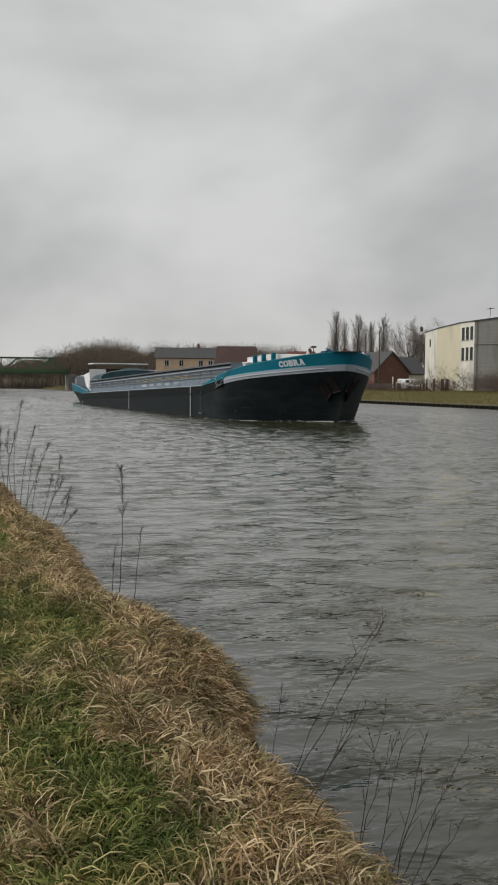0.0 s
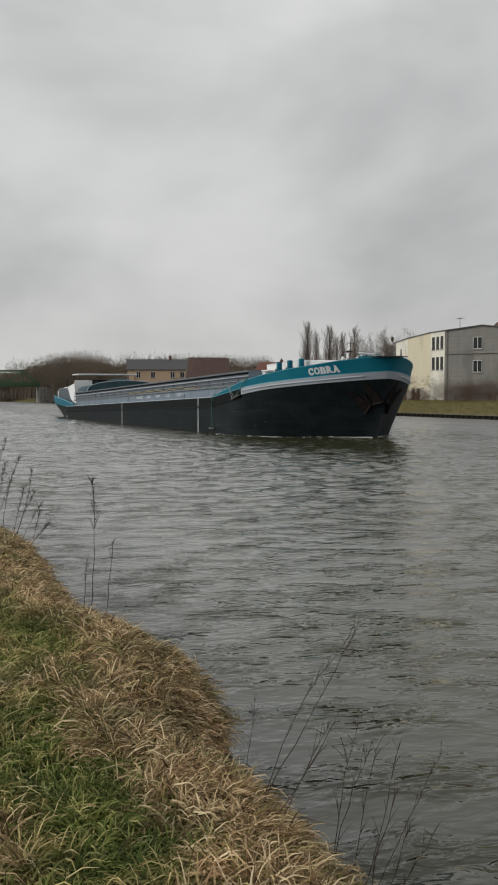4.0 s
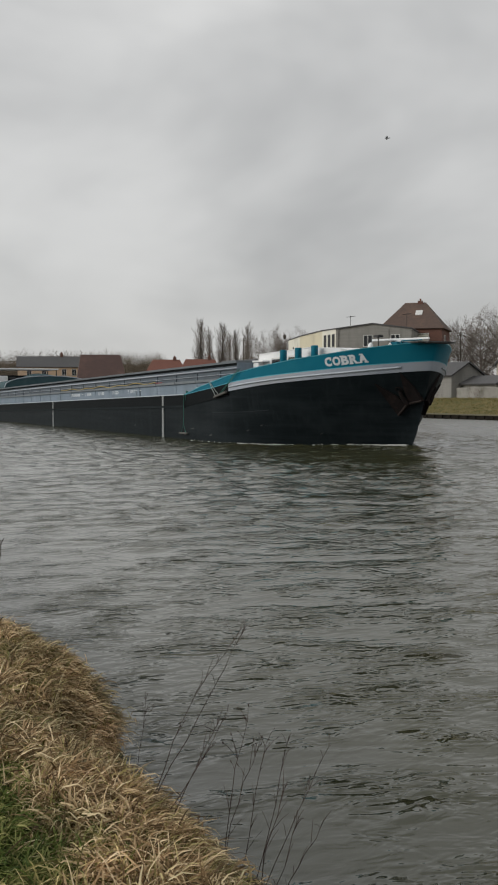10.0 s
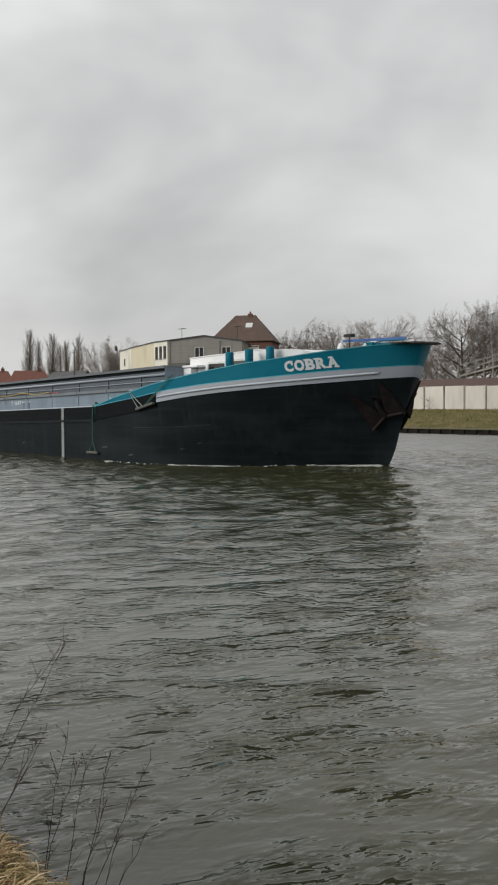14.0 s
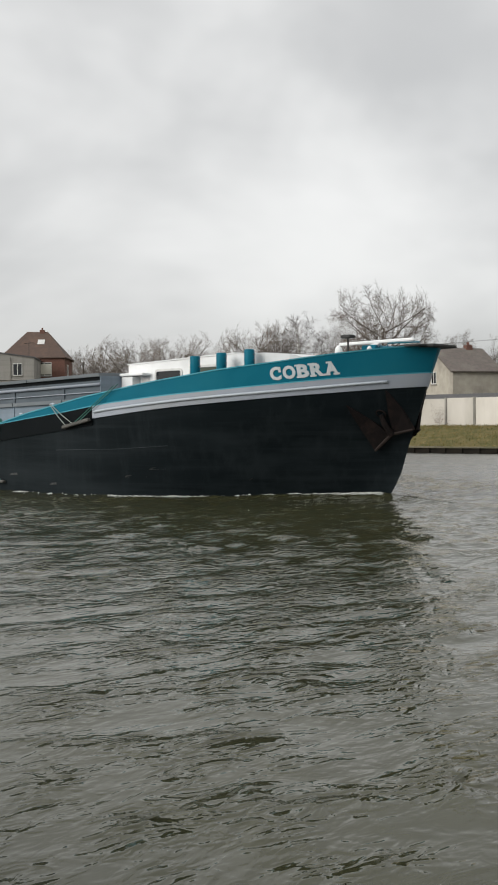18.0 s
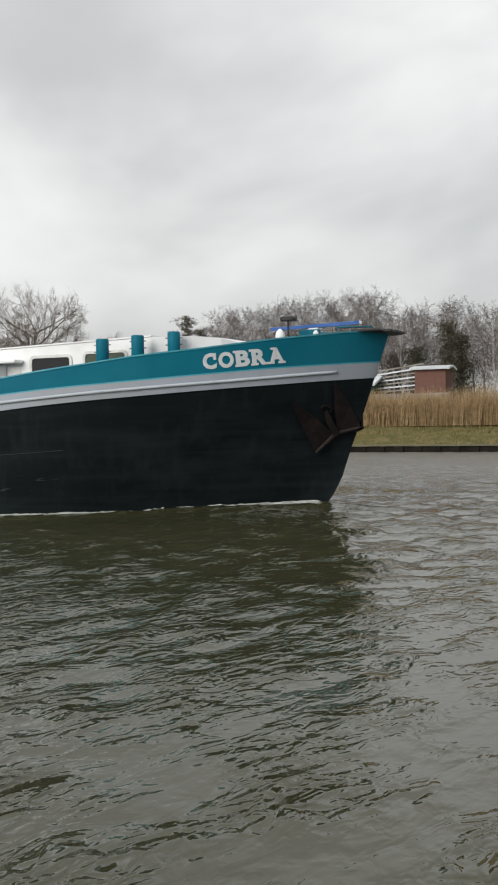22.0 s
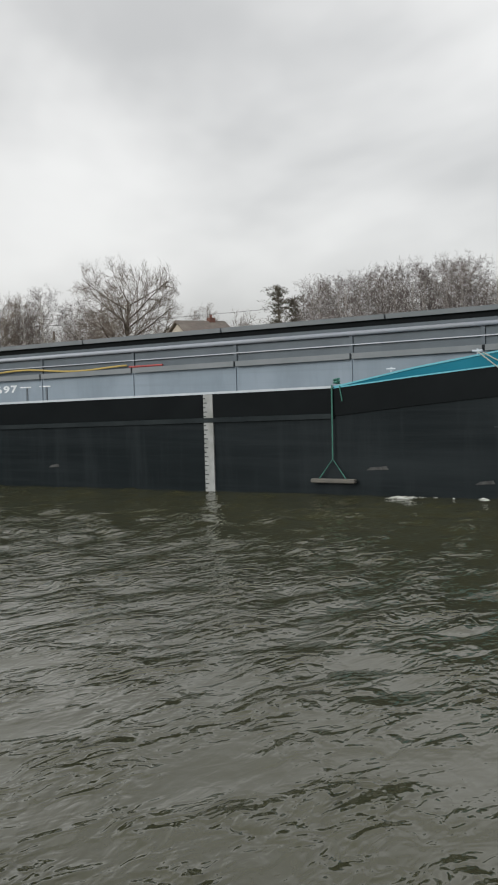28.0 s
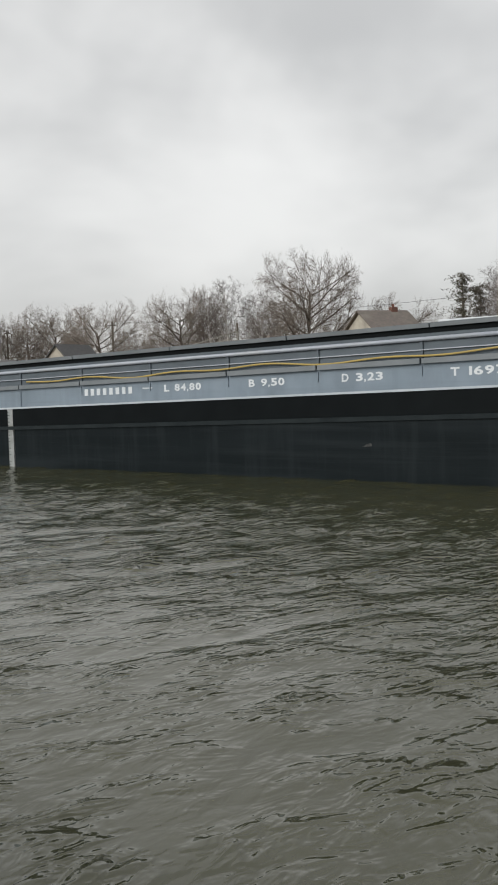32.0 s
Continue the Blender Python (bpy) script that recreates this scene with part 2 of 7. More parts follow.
M_GAP = mat("gap_shade_and_dark_steel", (0.008, 0.010, 0.011), None, 2, 0.7, spec=0.04)
M_WHITE = mat("white_ship_paint", (0.78, 0.79, 0.79), (0.72, 0.73, 0.73), 1.5, 0.4, 0, 0.05, 14, (0.62, 0.62, 0.60), 0.7)
M_LETTER = mat("white_lettering", (0.60, 0.63, 0.65), (0.50, 0.535, 0.56), 5, 0.5, 0, 0.03)
M_MARK = mat("draught_mark_white", (0.28, 0.295, 0.295), (0.20, 0.215, 0.215), 5, 0.6, 0, 0.1, 30, (0.16, 0.17, 0.16), 2.0)
M_DARK = mat("dark_rubber_and_steel", (0.02, 0.02, 0.02), (0.035, 0.034, 0.032), 4, 0.7)
M_RUST = mat("rusty_anchor_iron", (0.015, 0.0115, 0.011), (0.010, 0.009, 0.009), 5, 0.9, 0.0, 0.4, 30, (0.024, 0.0165, 0.0145), 3.0, spec=0.06)
M_RUSTEDGE = mat("worn_iron_edge", (0.034, 0.026, 0.023), (0.020, 0.016, 0.015), 6, 0.75, 0.0, spec=0.1)
M_WOOD = mat("weathered_fender_timber", (0.075, 0.073, 0.068), (0.12, 0.115, 0.10), 6, 0.85, 0, 0.4, 40, stretch=(0.3, 1, 1))
M_ROPE = mat("green_rope", (0.045, 0.17, 0.13), (0.03, 0.11, 0.09), 20, 0.85, 0, 0.4, 90)
M_ROPEPALE = mat("pale_rope", (0.34, 0.38, 0.35), (0.22, 0.27, 0.25), 20, 0.85, 0, 0.4, 90)
M_HOSE = mat("yellow_hose", (0.38, 0.275, 0.07), (0.29, 0.22, 0.07), 3, 0.55)
M_RED = mat("faded_red_hose", (0.30, 0.06, 0.06), None, 3, 0.55)
M_GLASS = glass_mat("dark_window_glass", (0.012, 0.014, 0.016))
M_GLASSG = glass_mat("greenish_window_glass", (0.06, 0.075, 0.055))
M_FRAME = mat("window_frame_white", (0.68, 0.68, 0.66), None, 4, 0.5)
M_BLUE = mat("blue_tarpaulin", (0.02, 0.085, 0.29), (0.03, 0.11, 0.34), 6, 0.5, 0, 0.4, 12)
M_TARP = mat("dark_teal_cover", (0.03, 0.065, 0.075), (0.045, 0.085, 0.095), 2, 0.7, 0, 0.3, 8, (0.09, 0.12, 0.125), 0.8, spec=0.2)
M_FOAM = mat("white_foam", (0.50, 0.52, 0.50), (0.24, 0.25, 0.22), 9, 0.8, 0, 0.5, 25, island=0.2)
M_CREAM = mat("cream_render", (0.58, 0.53, 0.39), (0.52, 0.475, 0.35), 0.5, 0.9, 0, 0.15, 12, (0.42, 0.38, 0.28), 0.28, (1, 1, 0.5))
M_WHITER = mat("off_white_render", (0.68, 0.66, 0.57), (0.60, 0.585, 0.51), 0.5, 0.9, 0, 0.15, 12, (0.42, 0.40, 0.34), 0.3, (1, 1, 0.5))
M_GREYR = mat("grey_pebbledash", (0.23, 0.225, 0.205), (0.27, 0.26, 0.24), 0.8, 0.95, 0, 0.3, 14, (0.13, 0.125, 0.115), 0.35, (1, 1, 0.4), streak=(0.17, 0.165, 0.15))
M_BRICK = mat("red_brown_brick", (0.155, 0.075, 0.055), (0.12, 0.06, 0.047), 4, 0.9, 0, 0.4, 18, (0.20, 0.12, 0.09), 0.5)
M_BRICKL = mat("orange_brick", (0.58, 0.42, 0.29), (0.51, 0.365, 0.25), 3, 0.9, 0, 0.3, 18, (0.43, 0.30, 0.20), 0.4)
M_TILE = mat("brown_roof_tiles", (0.105, 0.068, 0.052), (0.078, 0.053, 0.043), 3, 0.85, 0, 0.4, 10, (0.14, 0.085, 0.06), 0.4)
M_TILER = mat("red_roof_tiles", (0.175, 0.070, 0.048), (0.14, 0.057, 0.042), 3, 0.85, 0, 0.4, 10, (0.15, 0.07, 0.05), 0.4)
M_TILED = mat("weathered_dark_red_tiles", (0.085, 0.048, 0.040), (0.065, 0.040, 0.035), 3, 0.85, 0, 0.4, 10, (0.105, 0.06, 0.048), 0.4)
M_TILEG = mat("grey_brown_roof_tiles", (0.15, 0.125, 0.11), (0.11, 0.095, 0.085), 3, 0.85, 0, 0.4, 10, (0.18, 0.165, 0.14), 0.4)
M_SLATE = mat("dark_slate_roof", (0.055, 0.055, 0.058), (0.075, 0.073, 0.072), 3, 0.7, 0, 0.3, 10)
M_STONE = mat("pale_stone_wall", (0.42, 0.39, 0.33), (0.33, 0.305, 0.26), 1.4, 0.95, 0, 0.4, 8, (0.24, 0.22, 0.19), 0.5)
M_PANEL = mat("concrete_panel", (0.56, 0.53, 0.48), (0.49, 0.46, 0.41), 0.9, 0.9, 0, 0.2, 10, (0.36, 0.335, 0.29), 0.35, (1, 1, 0.35), obj_random=0.1)
M_COPE = mat("mossy_coping", (0.105, 0.096, 0.062), (0.15, 0.135, 0.09), 1.5, 0.95, 0, 0.3, 12, (0.10, 0.10, 0.05), 0.6)
M_CONC = mat("old_concrete", (0.27, 0.26, 0.235), (0.21, 0.20, 0.18), 1.5, 0.95, 0, 0.3, 12, (0.13, 0.125, 0.10), 0.6)
M_PILE = mat("tarred_sheet_pile", (0.011, 0.010, 0.008), (0.020, 0.017, 0.013), 2, 0.9, 0, 0.4, 10, spec=0.08)
M_RUBBLE = mat("grey_rubble_blocks", (0.26, 0.245, 0.225), (0.17, 0.16, 0.145), 2.2, 0.95, 0, 0.8, 9, (0.34, 0.32, 0.29), 0.7, spec=0.1, obj_random=0.3)
M_BROWNP = mat("faded_brown_panel", (0.30, 0.195, 0.145), (0.24, 0.155, 0.115), 2, 0.85, 0, 0.2, 12, (0.18, 0.12, 0.09), 0.7)
M_GREENF = mat("green_metal_fence", (0.005, 0.055, 0.030), (0.008, 0.070, 0.038), 1, 0.55, 0, 0.1, 10, (0.015, 0.06, 0.04), 0.5, spec=0.25, streak=(0.02, 0.075, 0.05))
M_FILM = mat("white_greenhouse_film", (0.60, 0.63, 0.65), (0.52, 0.55, 0.575), 0.8, 0.45, 0, 0.2, 5, (0.44, 0.47, 0.50), 0.3, streak=(0.36, 0.38, 0.40))
M_BRIDGE = mat("green_bridge_steel", (0.05, 0.095, 0.04), (0.065, 0.115, 0.05), 1, 0.6)
M_BARK = mat("bare_bark", (0.115, 0.098, 0.082), (0.085, 0.073, 0.062), 3, 0.95, 0, 0.3, 20, spec=0.1)
M_TWIG = mat("bare_twigs", (0.20, 0.17, 0.146), (0.15, 0.128, 0.112), 1.0, 0.95, 0, 0.0, 20, spec=0.1, obj_random=0.12)
M_BIRCHB = mat("birch_bark", (0.52, 0.50, 0.47), (0.20, 0.185, 0.175), 3, 0.9, 0, 0.2, 20, stretch=(1, 1, 2), spec=0.1)
M_BIRCHT = mat("birch_twigs", (0.155, 0.134, 0.126), (0.115, 0.10, 0.094), 1.0, 0.95, 0, 0.0, 20, spec=0.1, obj_random=0.12)
M_FIR = mat("dark_conifer_needles", (0.055, 0.056, 0.038), (0.105, 0.09, 0.068), 1.5, 0.9, 0, 0, island=0.3, spec=0.1)
M_FARWOOD = mat("far_winter_wood", (0.155, 0.125, 0.095), (0.115, 0.098, 0.076), 0.05, 0.95, 0, 0, island=0.25, spec=0.05)
M_STALK = mat("dark_dead_stalk", (0.035, 0.024, 0.022), (0.055, 0.038, 0.032), 8, 0.85, 0, 0.2, spec=0.15)
M_GREEN = grass_mat("green_grass_blades", [(0.032, 0.056, 0.010), (0.098, 0.140, 0.029), (0.195, 0.22, 0.068), (0.40, 0.38, 0.17)])
M_STRAW = grass_mat("dry_straw_blades", [(0.060, 0.037, 0.018), (0.25, 0.169, 0.092), (0.50, 0.37, 0.228), (0.80, 0.67, 0.47)])
M_MIXED = grass_mat("fading_grass_blades", [(0.070, 0.068, 0.019), (0.20, 0.18, 0.065), (0.38, 0.32, 0.14), (0.66, 0.56, 0.31)])
M_FARGRASS = grass_mat("far_bank_grass", [(0.085, 0.088, 0.026), (0.145, 0.13, 0.046), (0.21, 0.17, 0.07), (0.29, 0.235, 0.12)])
M_REED = grass_mat("dry_reeds", [(0.22, 0.15, 0.085), (0.33, 0.235, 0.14), (0.45, 0.335, 0.205), (0.28, 0.195, 0.12)])
M_BUSH = mat("red_brown_brush", (0.115, 0.066, 0.052), (0.085, 0.055, 0.043), 2, 0.95, 0, 0, island=0.3, spec=0.05)
M_GULL = mat("gull_feathers", (0.62, 0.63, 0.65), (0.45, 0.46, 0.48), 6, 0.8)


# ---- building helpers ----
class Build:
    """Gathers vertices and faces of one mesh."""

    def __init__(self):
        self.v, self.f = [], []

    def face(self, *pts):
        n = len(self.v)
        self.v += [tuple(p) for p in pts]
        self.f.append(tuple(range(n, n + len(pts))))
        return self

    def box(self, x0, x1, y0, y1, z0, z1, bevel=0.0, m=None):
        n = len(self.v)
        b = min(bevel, (x1 - x0) / 3, (y1 - y0) / 3, (z1 - z0) / 3)
        if b <= 0:
            pts = [(x, y, z) for z in (z0, z1) for x, y in ((x0, y0), (x1, y0), (x1, y1), (x0, y1))]
            fs = [(3, 2, 1, 0), (4, 5, 6, 7), (0, 1, 5, 4), (1, 2, 6, 5), (2, 3, 7, 6), (3, 0, 4, 7)]
        else:
            pts, fs = [], []
            for z, d in ((z0, b), (z0 + b, 0), (z1 - b, 0), (z1, b)):
                xa, xb, ya, yb = x0 + d, x1 - d, y0 + d, y1 - d
                pts += [(xa + b, ya, z), (xb - b, ya, z), (xb, ya + b, z), (xb, yb - b, z), (xb - b, yb, z), (xa + b, yb, z), (xa, yb - b, z), (xa, ya + b, z)]
            fs = [tuple(range(7, -1, -1)), tuple(range(24, 32))]
            for r in range(3):
                fs += [(r * 8 + i, r * 8 + (i + 1) % 8, r * 8 + 8 + (i + 1) % 8, r * 8 + 8 + i) for i in range(8)]
        if m is not None:
            pts = [tuple(m @ Vector(p)) for p in pts]
        self.v += pts
        self.f += [tuple(n + i for i in f) for f in fs]
        return self

    def tube(self, pts, radii, sides=6, caps=True):
        """A round bar along the points, with a radius at each."""
        n0 = len(self.v)
        pts = [Vector(p) for p in pts]
        if not isinstance(radii, (list, tuple)):
            radii = [radii] * len(pts)
        ref = None
        for i, p in enumerate(pts):
            d = (pts[min(i + 1, len(pts) - 1)] - pts[max(i - 1, 0)])
            d = d.normalized() if d.length > 1e-9 else Vector((0, 0, 1))
            if ref is None:
                ref = Vector((0, 0, 1)) if abs(d.z) < 0.9 else Vector((1, 0, 0))
            a = d.cross(ref)
            a = a.normalized() if a.length > 1e-6 else d.orthogonal().normalized()
            b = d.cross(a)
            ref = -b if False else ref
            for k in range(sides):
                w = 2 * math.pi * k / sides
                q = p + radii[i] * (math.cos(w) * a + math.sin(w) * b)
                self.v.append((q.x, q.y, q.z))
        for i in range(len(pts) - 1):
            for k in range(sides):
                k2 = (k + 1) % sides
                self.f.append((n0 + i * sides + k, n0 + i * sides + k2, n0 + (i + 1) * sides + k2, n0 + (i + 1) * sides + k))
        if caps:
            self.f.append(tuple(n0 + k for k in reversed(range(sides))))
            e = n0 + (len(pts) - 1) * sides
            self.f.append(tuple(e + k for k in range(sides)))
        return self

    def prism(self, poly, z0, z1):
        """An upright prism over a plan polygon (anticlockwise)."""
        n, k = len(self.v), len(poly)
        self.v += [(x, y, z0) for x, y in poly] + [(x, y, z1) for x, y in poly]
        self.f.append(tuple(n + i for i in reversed(range(k))))
        self.f.append(tuple(n + k + i for i in range(k)))
        self.f += [(n + i, n + (i + 1) % k, n + k + (i + 1) % k, n + k + i) for i in range(k)]
        return self

    def slab(self, a, b, c, d, thick):
        """A plate with the corners a to d, thickened along its normal's back."""
        a, b, c, d = (Vector(p) for p in (a, b, c, d))
        nrm = (b - a).cross(d - a).normalized() * thick
        lo = [p - nrm for p in (a, b, c, d)]
        n = len(self.v)
        self.v += [tuple(p) for p in (a, b, c, d, *lo)]
        self.f += [tuple(n + i for i in f) for f in ((0, 1, 2, 3), (7, 6, 5, 4), (0, 4, 5, 1), (1, 5, 6, 2), (2, 6, 7, 3), (3, 7, 4, 0))]
        return self

    def mesh(self, name, material, smooth=False):
        me = bpy.data.meshes.new(name)
        me.from_pydata(self.v, [], self.f)
        if smooth:
            me.polygons.foreach_set("use_smooth", [True] * len(me.polygons))
        me.materials.append(material)
        me.update()
        return me


def part(name, shape, material, parent=None, label="", smooth=False):
    """Links a shape as one mesh object, under a thing or a part."""
    me = shape.mesh(name, material, smooth) if isinstance(shape, Build) else shape
    ob = new(name, me)
    if parent is not None:
        ob.parent = parent
    return tagged(ob, label)


def thing(name, m, label, category, group="", kind=""):
    ob = new(name)
    ob.empty_display_size = 0.2
    ob.matrix_basis = m
    return tagged(ob, label, category, group, kind)


def setting(name, shape, material, label, smooth=False, kind="structure", category=""):
    return tagged(part(name, shape, material, None, label, smooth), kind=kind, category=category)


def curve_z(table):
    """A smooth height over stations."""
    xs, zs = [p[0] for p in table], [p[1] for p in table]
    return lambda x: float(np.interp(x, xs, zs))


# ---- ground, water and banks ----
far_edge = curve_z([(-1600, 80), (-600, 66), (-200, 64), (-120, 60.5), (-85, 58.5), (-60, 59.2), (-40, 60.3), (-20, 64.2), (40, 66), (1600, 66)])


EDGE_X = (-40, -18, -13, -11.7, -10.2, -8.7, -7.4, -6.7, -6.2, -5.85, -5.45, -5.05, -4.45, -4.1, -3.5, -3.0, -1.5, 0.5, 3, 7)
EDGE_Y = (1.38, 1.32, 1.30, 1.48, 1.40, 1.32, 1.36, 1.60, 1.72, 1.70, 1.50, 1.29, 1.27, 1.34, 1.42, 1.40, 1.30, 1.40, 1.30, 1.38)


def near_edge(x):
    """The line of the near bank's edge, with the tussock that stands out into the water."""
    return np.interp(x, EDGE_X, EDGE_Y) + 0.03 * np.sin(x * 4.3) + 0.02 * np.sin(x * 9.1)


def ground_sheet():
    xs = sorted({*np.linspace(-1600, -200, 15), *np.linspace(-200, 60, 66), *np.linspace(-40, 6, 185), *np.linspace(60, 1500, 15)})
    rows = []
    for x in xs:
        e, fy = near_edge(x), far_edge(x)
        shut = x < -560
        col = [(-1500, 1.2), (-200, 1.0), (-30, 0.8)]
        for y in (-8, -4, -2, -1.2, -0.6, -0.2, 0.2, 0.6, 0.9):
            col.append((y, 0.71 + 0.04 * math.sin(x * 1.3 + y * 2.1) * math.cos(y * 1.7 - x * 0.5)))
        for d, z in ((-0.35, 0.74), (-0.15, 0.70), (0.0, 0.60), (0.15, 0.42), (0.3, 0.15), (0.45, -0.2), (0.8, -0.9), (3.0, -1.8)):
            col.append((e + d, z - 0.03 + 0.025 * math.sin(x * 3.1 + d * 9)))
        lift = 3.0 + (-560 - x) * 0.03 if shut else 0.0
        for y, z in ((fy / 2, -2.2), (fy - 4, -2.0), (fy + 0.2, -1.6), (fy + 0.24, 0.44), (fy + 0.9, 0.50), (fy + 3, 1.0), (fy + 6, 1.6), (fy + 9, 1.85), (fy + 14, 1.9),
                     (fy + 40, 2.0), (fy + 90, 2.2), (fy + 300, 3.0), (fy + 1200, 6), (fy + 2500, 10)):
            col.append((y, z + (lift if y < fy + 0.1 else 0)))
        rows.append([(x, y, z) for y, z in col])
    b = Build()
    k = len(rows[0])
    for r in rows:
        b.v += r
    for i in range(len(rows) - 1):
        b.f += [(i * k + j, (i + 1) * k + j, (i + 1) * k + j + 1, i * k + j + 1) for j in range(k - 1)]
    return b


setting("ground", ground_sheet(), M_GROUND, "grassy canal banks and level land behind", True)

# wind waves: a patch of random long-crested waves that repeats, running along the canal
TILE, CELLS = 51.2, 512


def wind_waves():
    """Height and the sideways shift that sharpens the crests, on a square of TILE metres."""
    rw = np.random.RandomState(23)
    k = 2 * np.pi * np.fft.fftfreq(CELLS, TILE / CELLS)
    kx, ky = np.meshgrid(k, k, indexing="ij")
    kk = np.hypot(kx, ky)
    kk[0, 0] = 1.0
    peak, least = 2 * np.pi / 1.3, 2 * np.pi / 0.44
    spread = (np.abs(kx * 0.985 + ky * 0.17) / kk) ** 1.5 + 0.14
    power = kk ** -3.5 * np.exp(-(peak / kk) ** 2) * spread * np.exp(-(kk / least) ** 4)
    power[0, 0] = 0.0
    spec = (rw.normal(0, 1, kk.shape) + 1j * rw.normal(0, 1, kk.shape)) * np.sqrt(power)
    z = np.fft.ifft2(spec)
    slope = np.fft.ifft2(spec * 1j * kx).real
    gain = WAVE_SLOPE / slope.std()
    dx, dy = (np.fft.ifft2(spec * 1j * q / kk).real for q in (kx, ky))
    return z.real * gain, dx * gain, dy * gain


WAVE_SLOPE = 0.11
WAVES = wind_waves()


def waves_at(x, y):
    """Height, shift and crest share of the wind waves at places."""
    u, v = (x / TILE * CELLS) % CELLS, (y / TILE * CELLS) % CELLS
    i, j = u.astype(int), v.astype(int)
    f, g = u - i, v - j
    i, j, i2, j2 = i % CELLS, j % CELLS, (i + 1) % CELLS, (j + 1) % CELLS
    out = [w[i, j] * (1 - f) * (1 - g) + w[i2, j] * f * (1 - g) + w[i, j2] * (1 - f) * g + w[i2, j2] * f * g for w in WAVES]
    crest = np.clip(0.62 + 0.55 * out[0] / WAVES[0].std(), 0.22, 1.7)
    return (*out, crest)


def grid_mesh(name, x, y, z, ride, material, flip=False):
    """A smooth sheet over a grid of places, with the ripples' share kept at each."""
    nx, ny = x.shape
    me = bpy.data.meshes.new(name)
    idx = np.arange(nx * ny).reshape(nx, ny)
    quads = np.stack([idx[:-1, :-1], idx[1:, :-1], idx[1:, 1:], idx[:-1, 1:]], -1).reshape(-1, 4)
    if flip:
        quads = quads[:, ::-1]
    me.vertices.add(nx * ny)
    me.vertices.foreach_set("co", np.stack([x, y, z], -1).astype(np.float32).ravel())
    me.loops.add(quads.size)
    me.loops.foreach_set("vertex_index", quads.astype(np.int32).ravel())
    me.polygons.add(len(quads))
    me.polygons.foreach_set("loop_start", np.arange(0, quads.size, 4, dtype=np.int32))
    me.polygons.foreach_set("use_smooth", np.ones(len(quads), dtype=bool))
    me.attributes.new("ride", "FLOAT", "POINT").data.foreach_set("value", ride.astype(np.float32).ravel())
    me.materials.append(material)
    me.update(calc_edges=True)
    me.validate()
    return me


def graded(a, b, first, last, bend=1.0):
    """Places from a to b whose spacing grows from first to last."""
    out, at, way = [a], a, 1 if b > a else -1
    while (b - at) * way > 0:
        t = abs(at - a) / abs(b - a)
        at += way * (first + (last - first) * t ** bend)
        out.append(at)
    return out


wxs = np.array(graded(16, 250, 0.3, 12)[::-1] + graded(16, -36, 0.16, 0.17)[1:] + graded(-36, -130, 0.18, 0.6)[1:] + graded(-130, -620, 0.7, 6)[1:])[::-1]
wys = np.array([-6, -2, 0.4] + graded(1.0, 30, 0.15, 0.17) + graded(30, 68, 0.18, 0.34)[1:] + [72, 80, 92])
gx, gy = np.meshgrid(wxs, wys, indexing="ij")
wz, wdx, wdy, wride = waves_at(gx, gy)
# calmer in the lee of the towpath
calm = np.interp(gy, [0.5, 3, 8, 16, 22, 32, 45], [0.2, 0.34, 0.65, 1.25, 1.25, 0.85, 0.75])
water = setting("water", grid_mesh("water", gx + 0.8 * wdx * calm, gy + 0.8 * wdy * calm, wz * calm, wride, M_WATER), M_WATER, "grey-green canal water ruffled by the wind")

# quay: dark sheet piling under a concrete coping
pile, cope = Build(), Build()
px = np.arange(-420, 140, 0.6)
for i in range(len(px) - 1):
    a, c = px[i], px[i + 1]
    ya, yc = far_edge(a) - (0.12 if i % 2 else 0.0), far_edge(c) - (0.12 if i % 2 else 0.0)
    pile.face((a, ya, -0.6), (c, yc, -0.6), (c, yc, 0.36), (a, ya, 0.36))
    pile.face((c, yc, -0.6), (c, far_edge(c) - (0.0 if i % 2 else 0.12), -0.6), (c, far_edge(c) - (0.0 if i % 2 else 0.12), 0.36), (c, yc, 0.36))
px = np.arange(-420, 140, 4.0)
for i in range(len(px) - 1):
    a, c = px[i], px[i + 1] - 0.015
    q = [(a, far_edge(a) - 0.16), (c, far_edge(c) - 0.16), (c, far_edge(c) + 0.45), (a, far_edge(a) + 0.45)]
    cope.prism(q, 0.38, 0.48 + 0.012 * math.sin(i * 2.7))
setting("quay_wall", pile, M_PILE, "dark tarred sheet piling along the far bank")
setting("quay_coping", cope, M_COPE, "weathered concrete coping on the quay wall")


# ---- the cargo barge: x forward from the fore draught mark, y to port, z up from the water ----
BEAM = 4.75
barge = thing("cargo_barge", pose(-73.9, 24.47, 0), "long empty black and teal cargo barge under way on the canal", "barge")

deck_z = lambda x: 2.22 + 0.0193 * x if x > -50 else 2.22 - 0.965 + (-50 - x) * 0.022
stem_x = curve_z([(-1.2, 15.2), (0, 16.12), (0.2, 16.30), (0.8, 16.62), (1.4, 16.82), (1.87, 17.0), (2.5, 17.24), (3.2, 17.48), (4.33, 17.88)])
stern_x = curve_z([(-1.2, -57), (0, -60.2), (0.6, -63.0), (1.2, -65.4), (1.7, -66.8), (3.0, -66.9)])
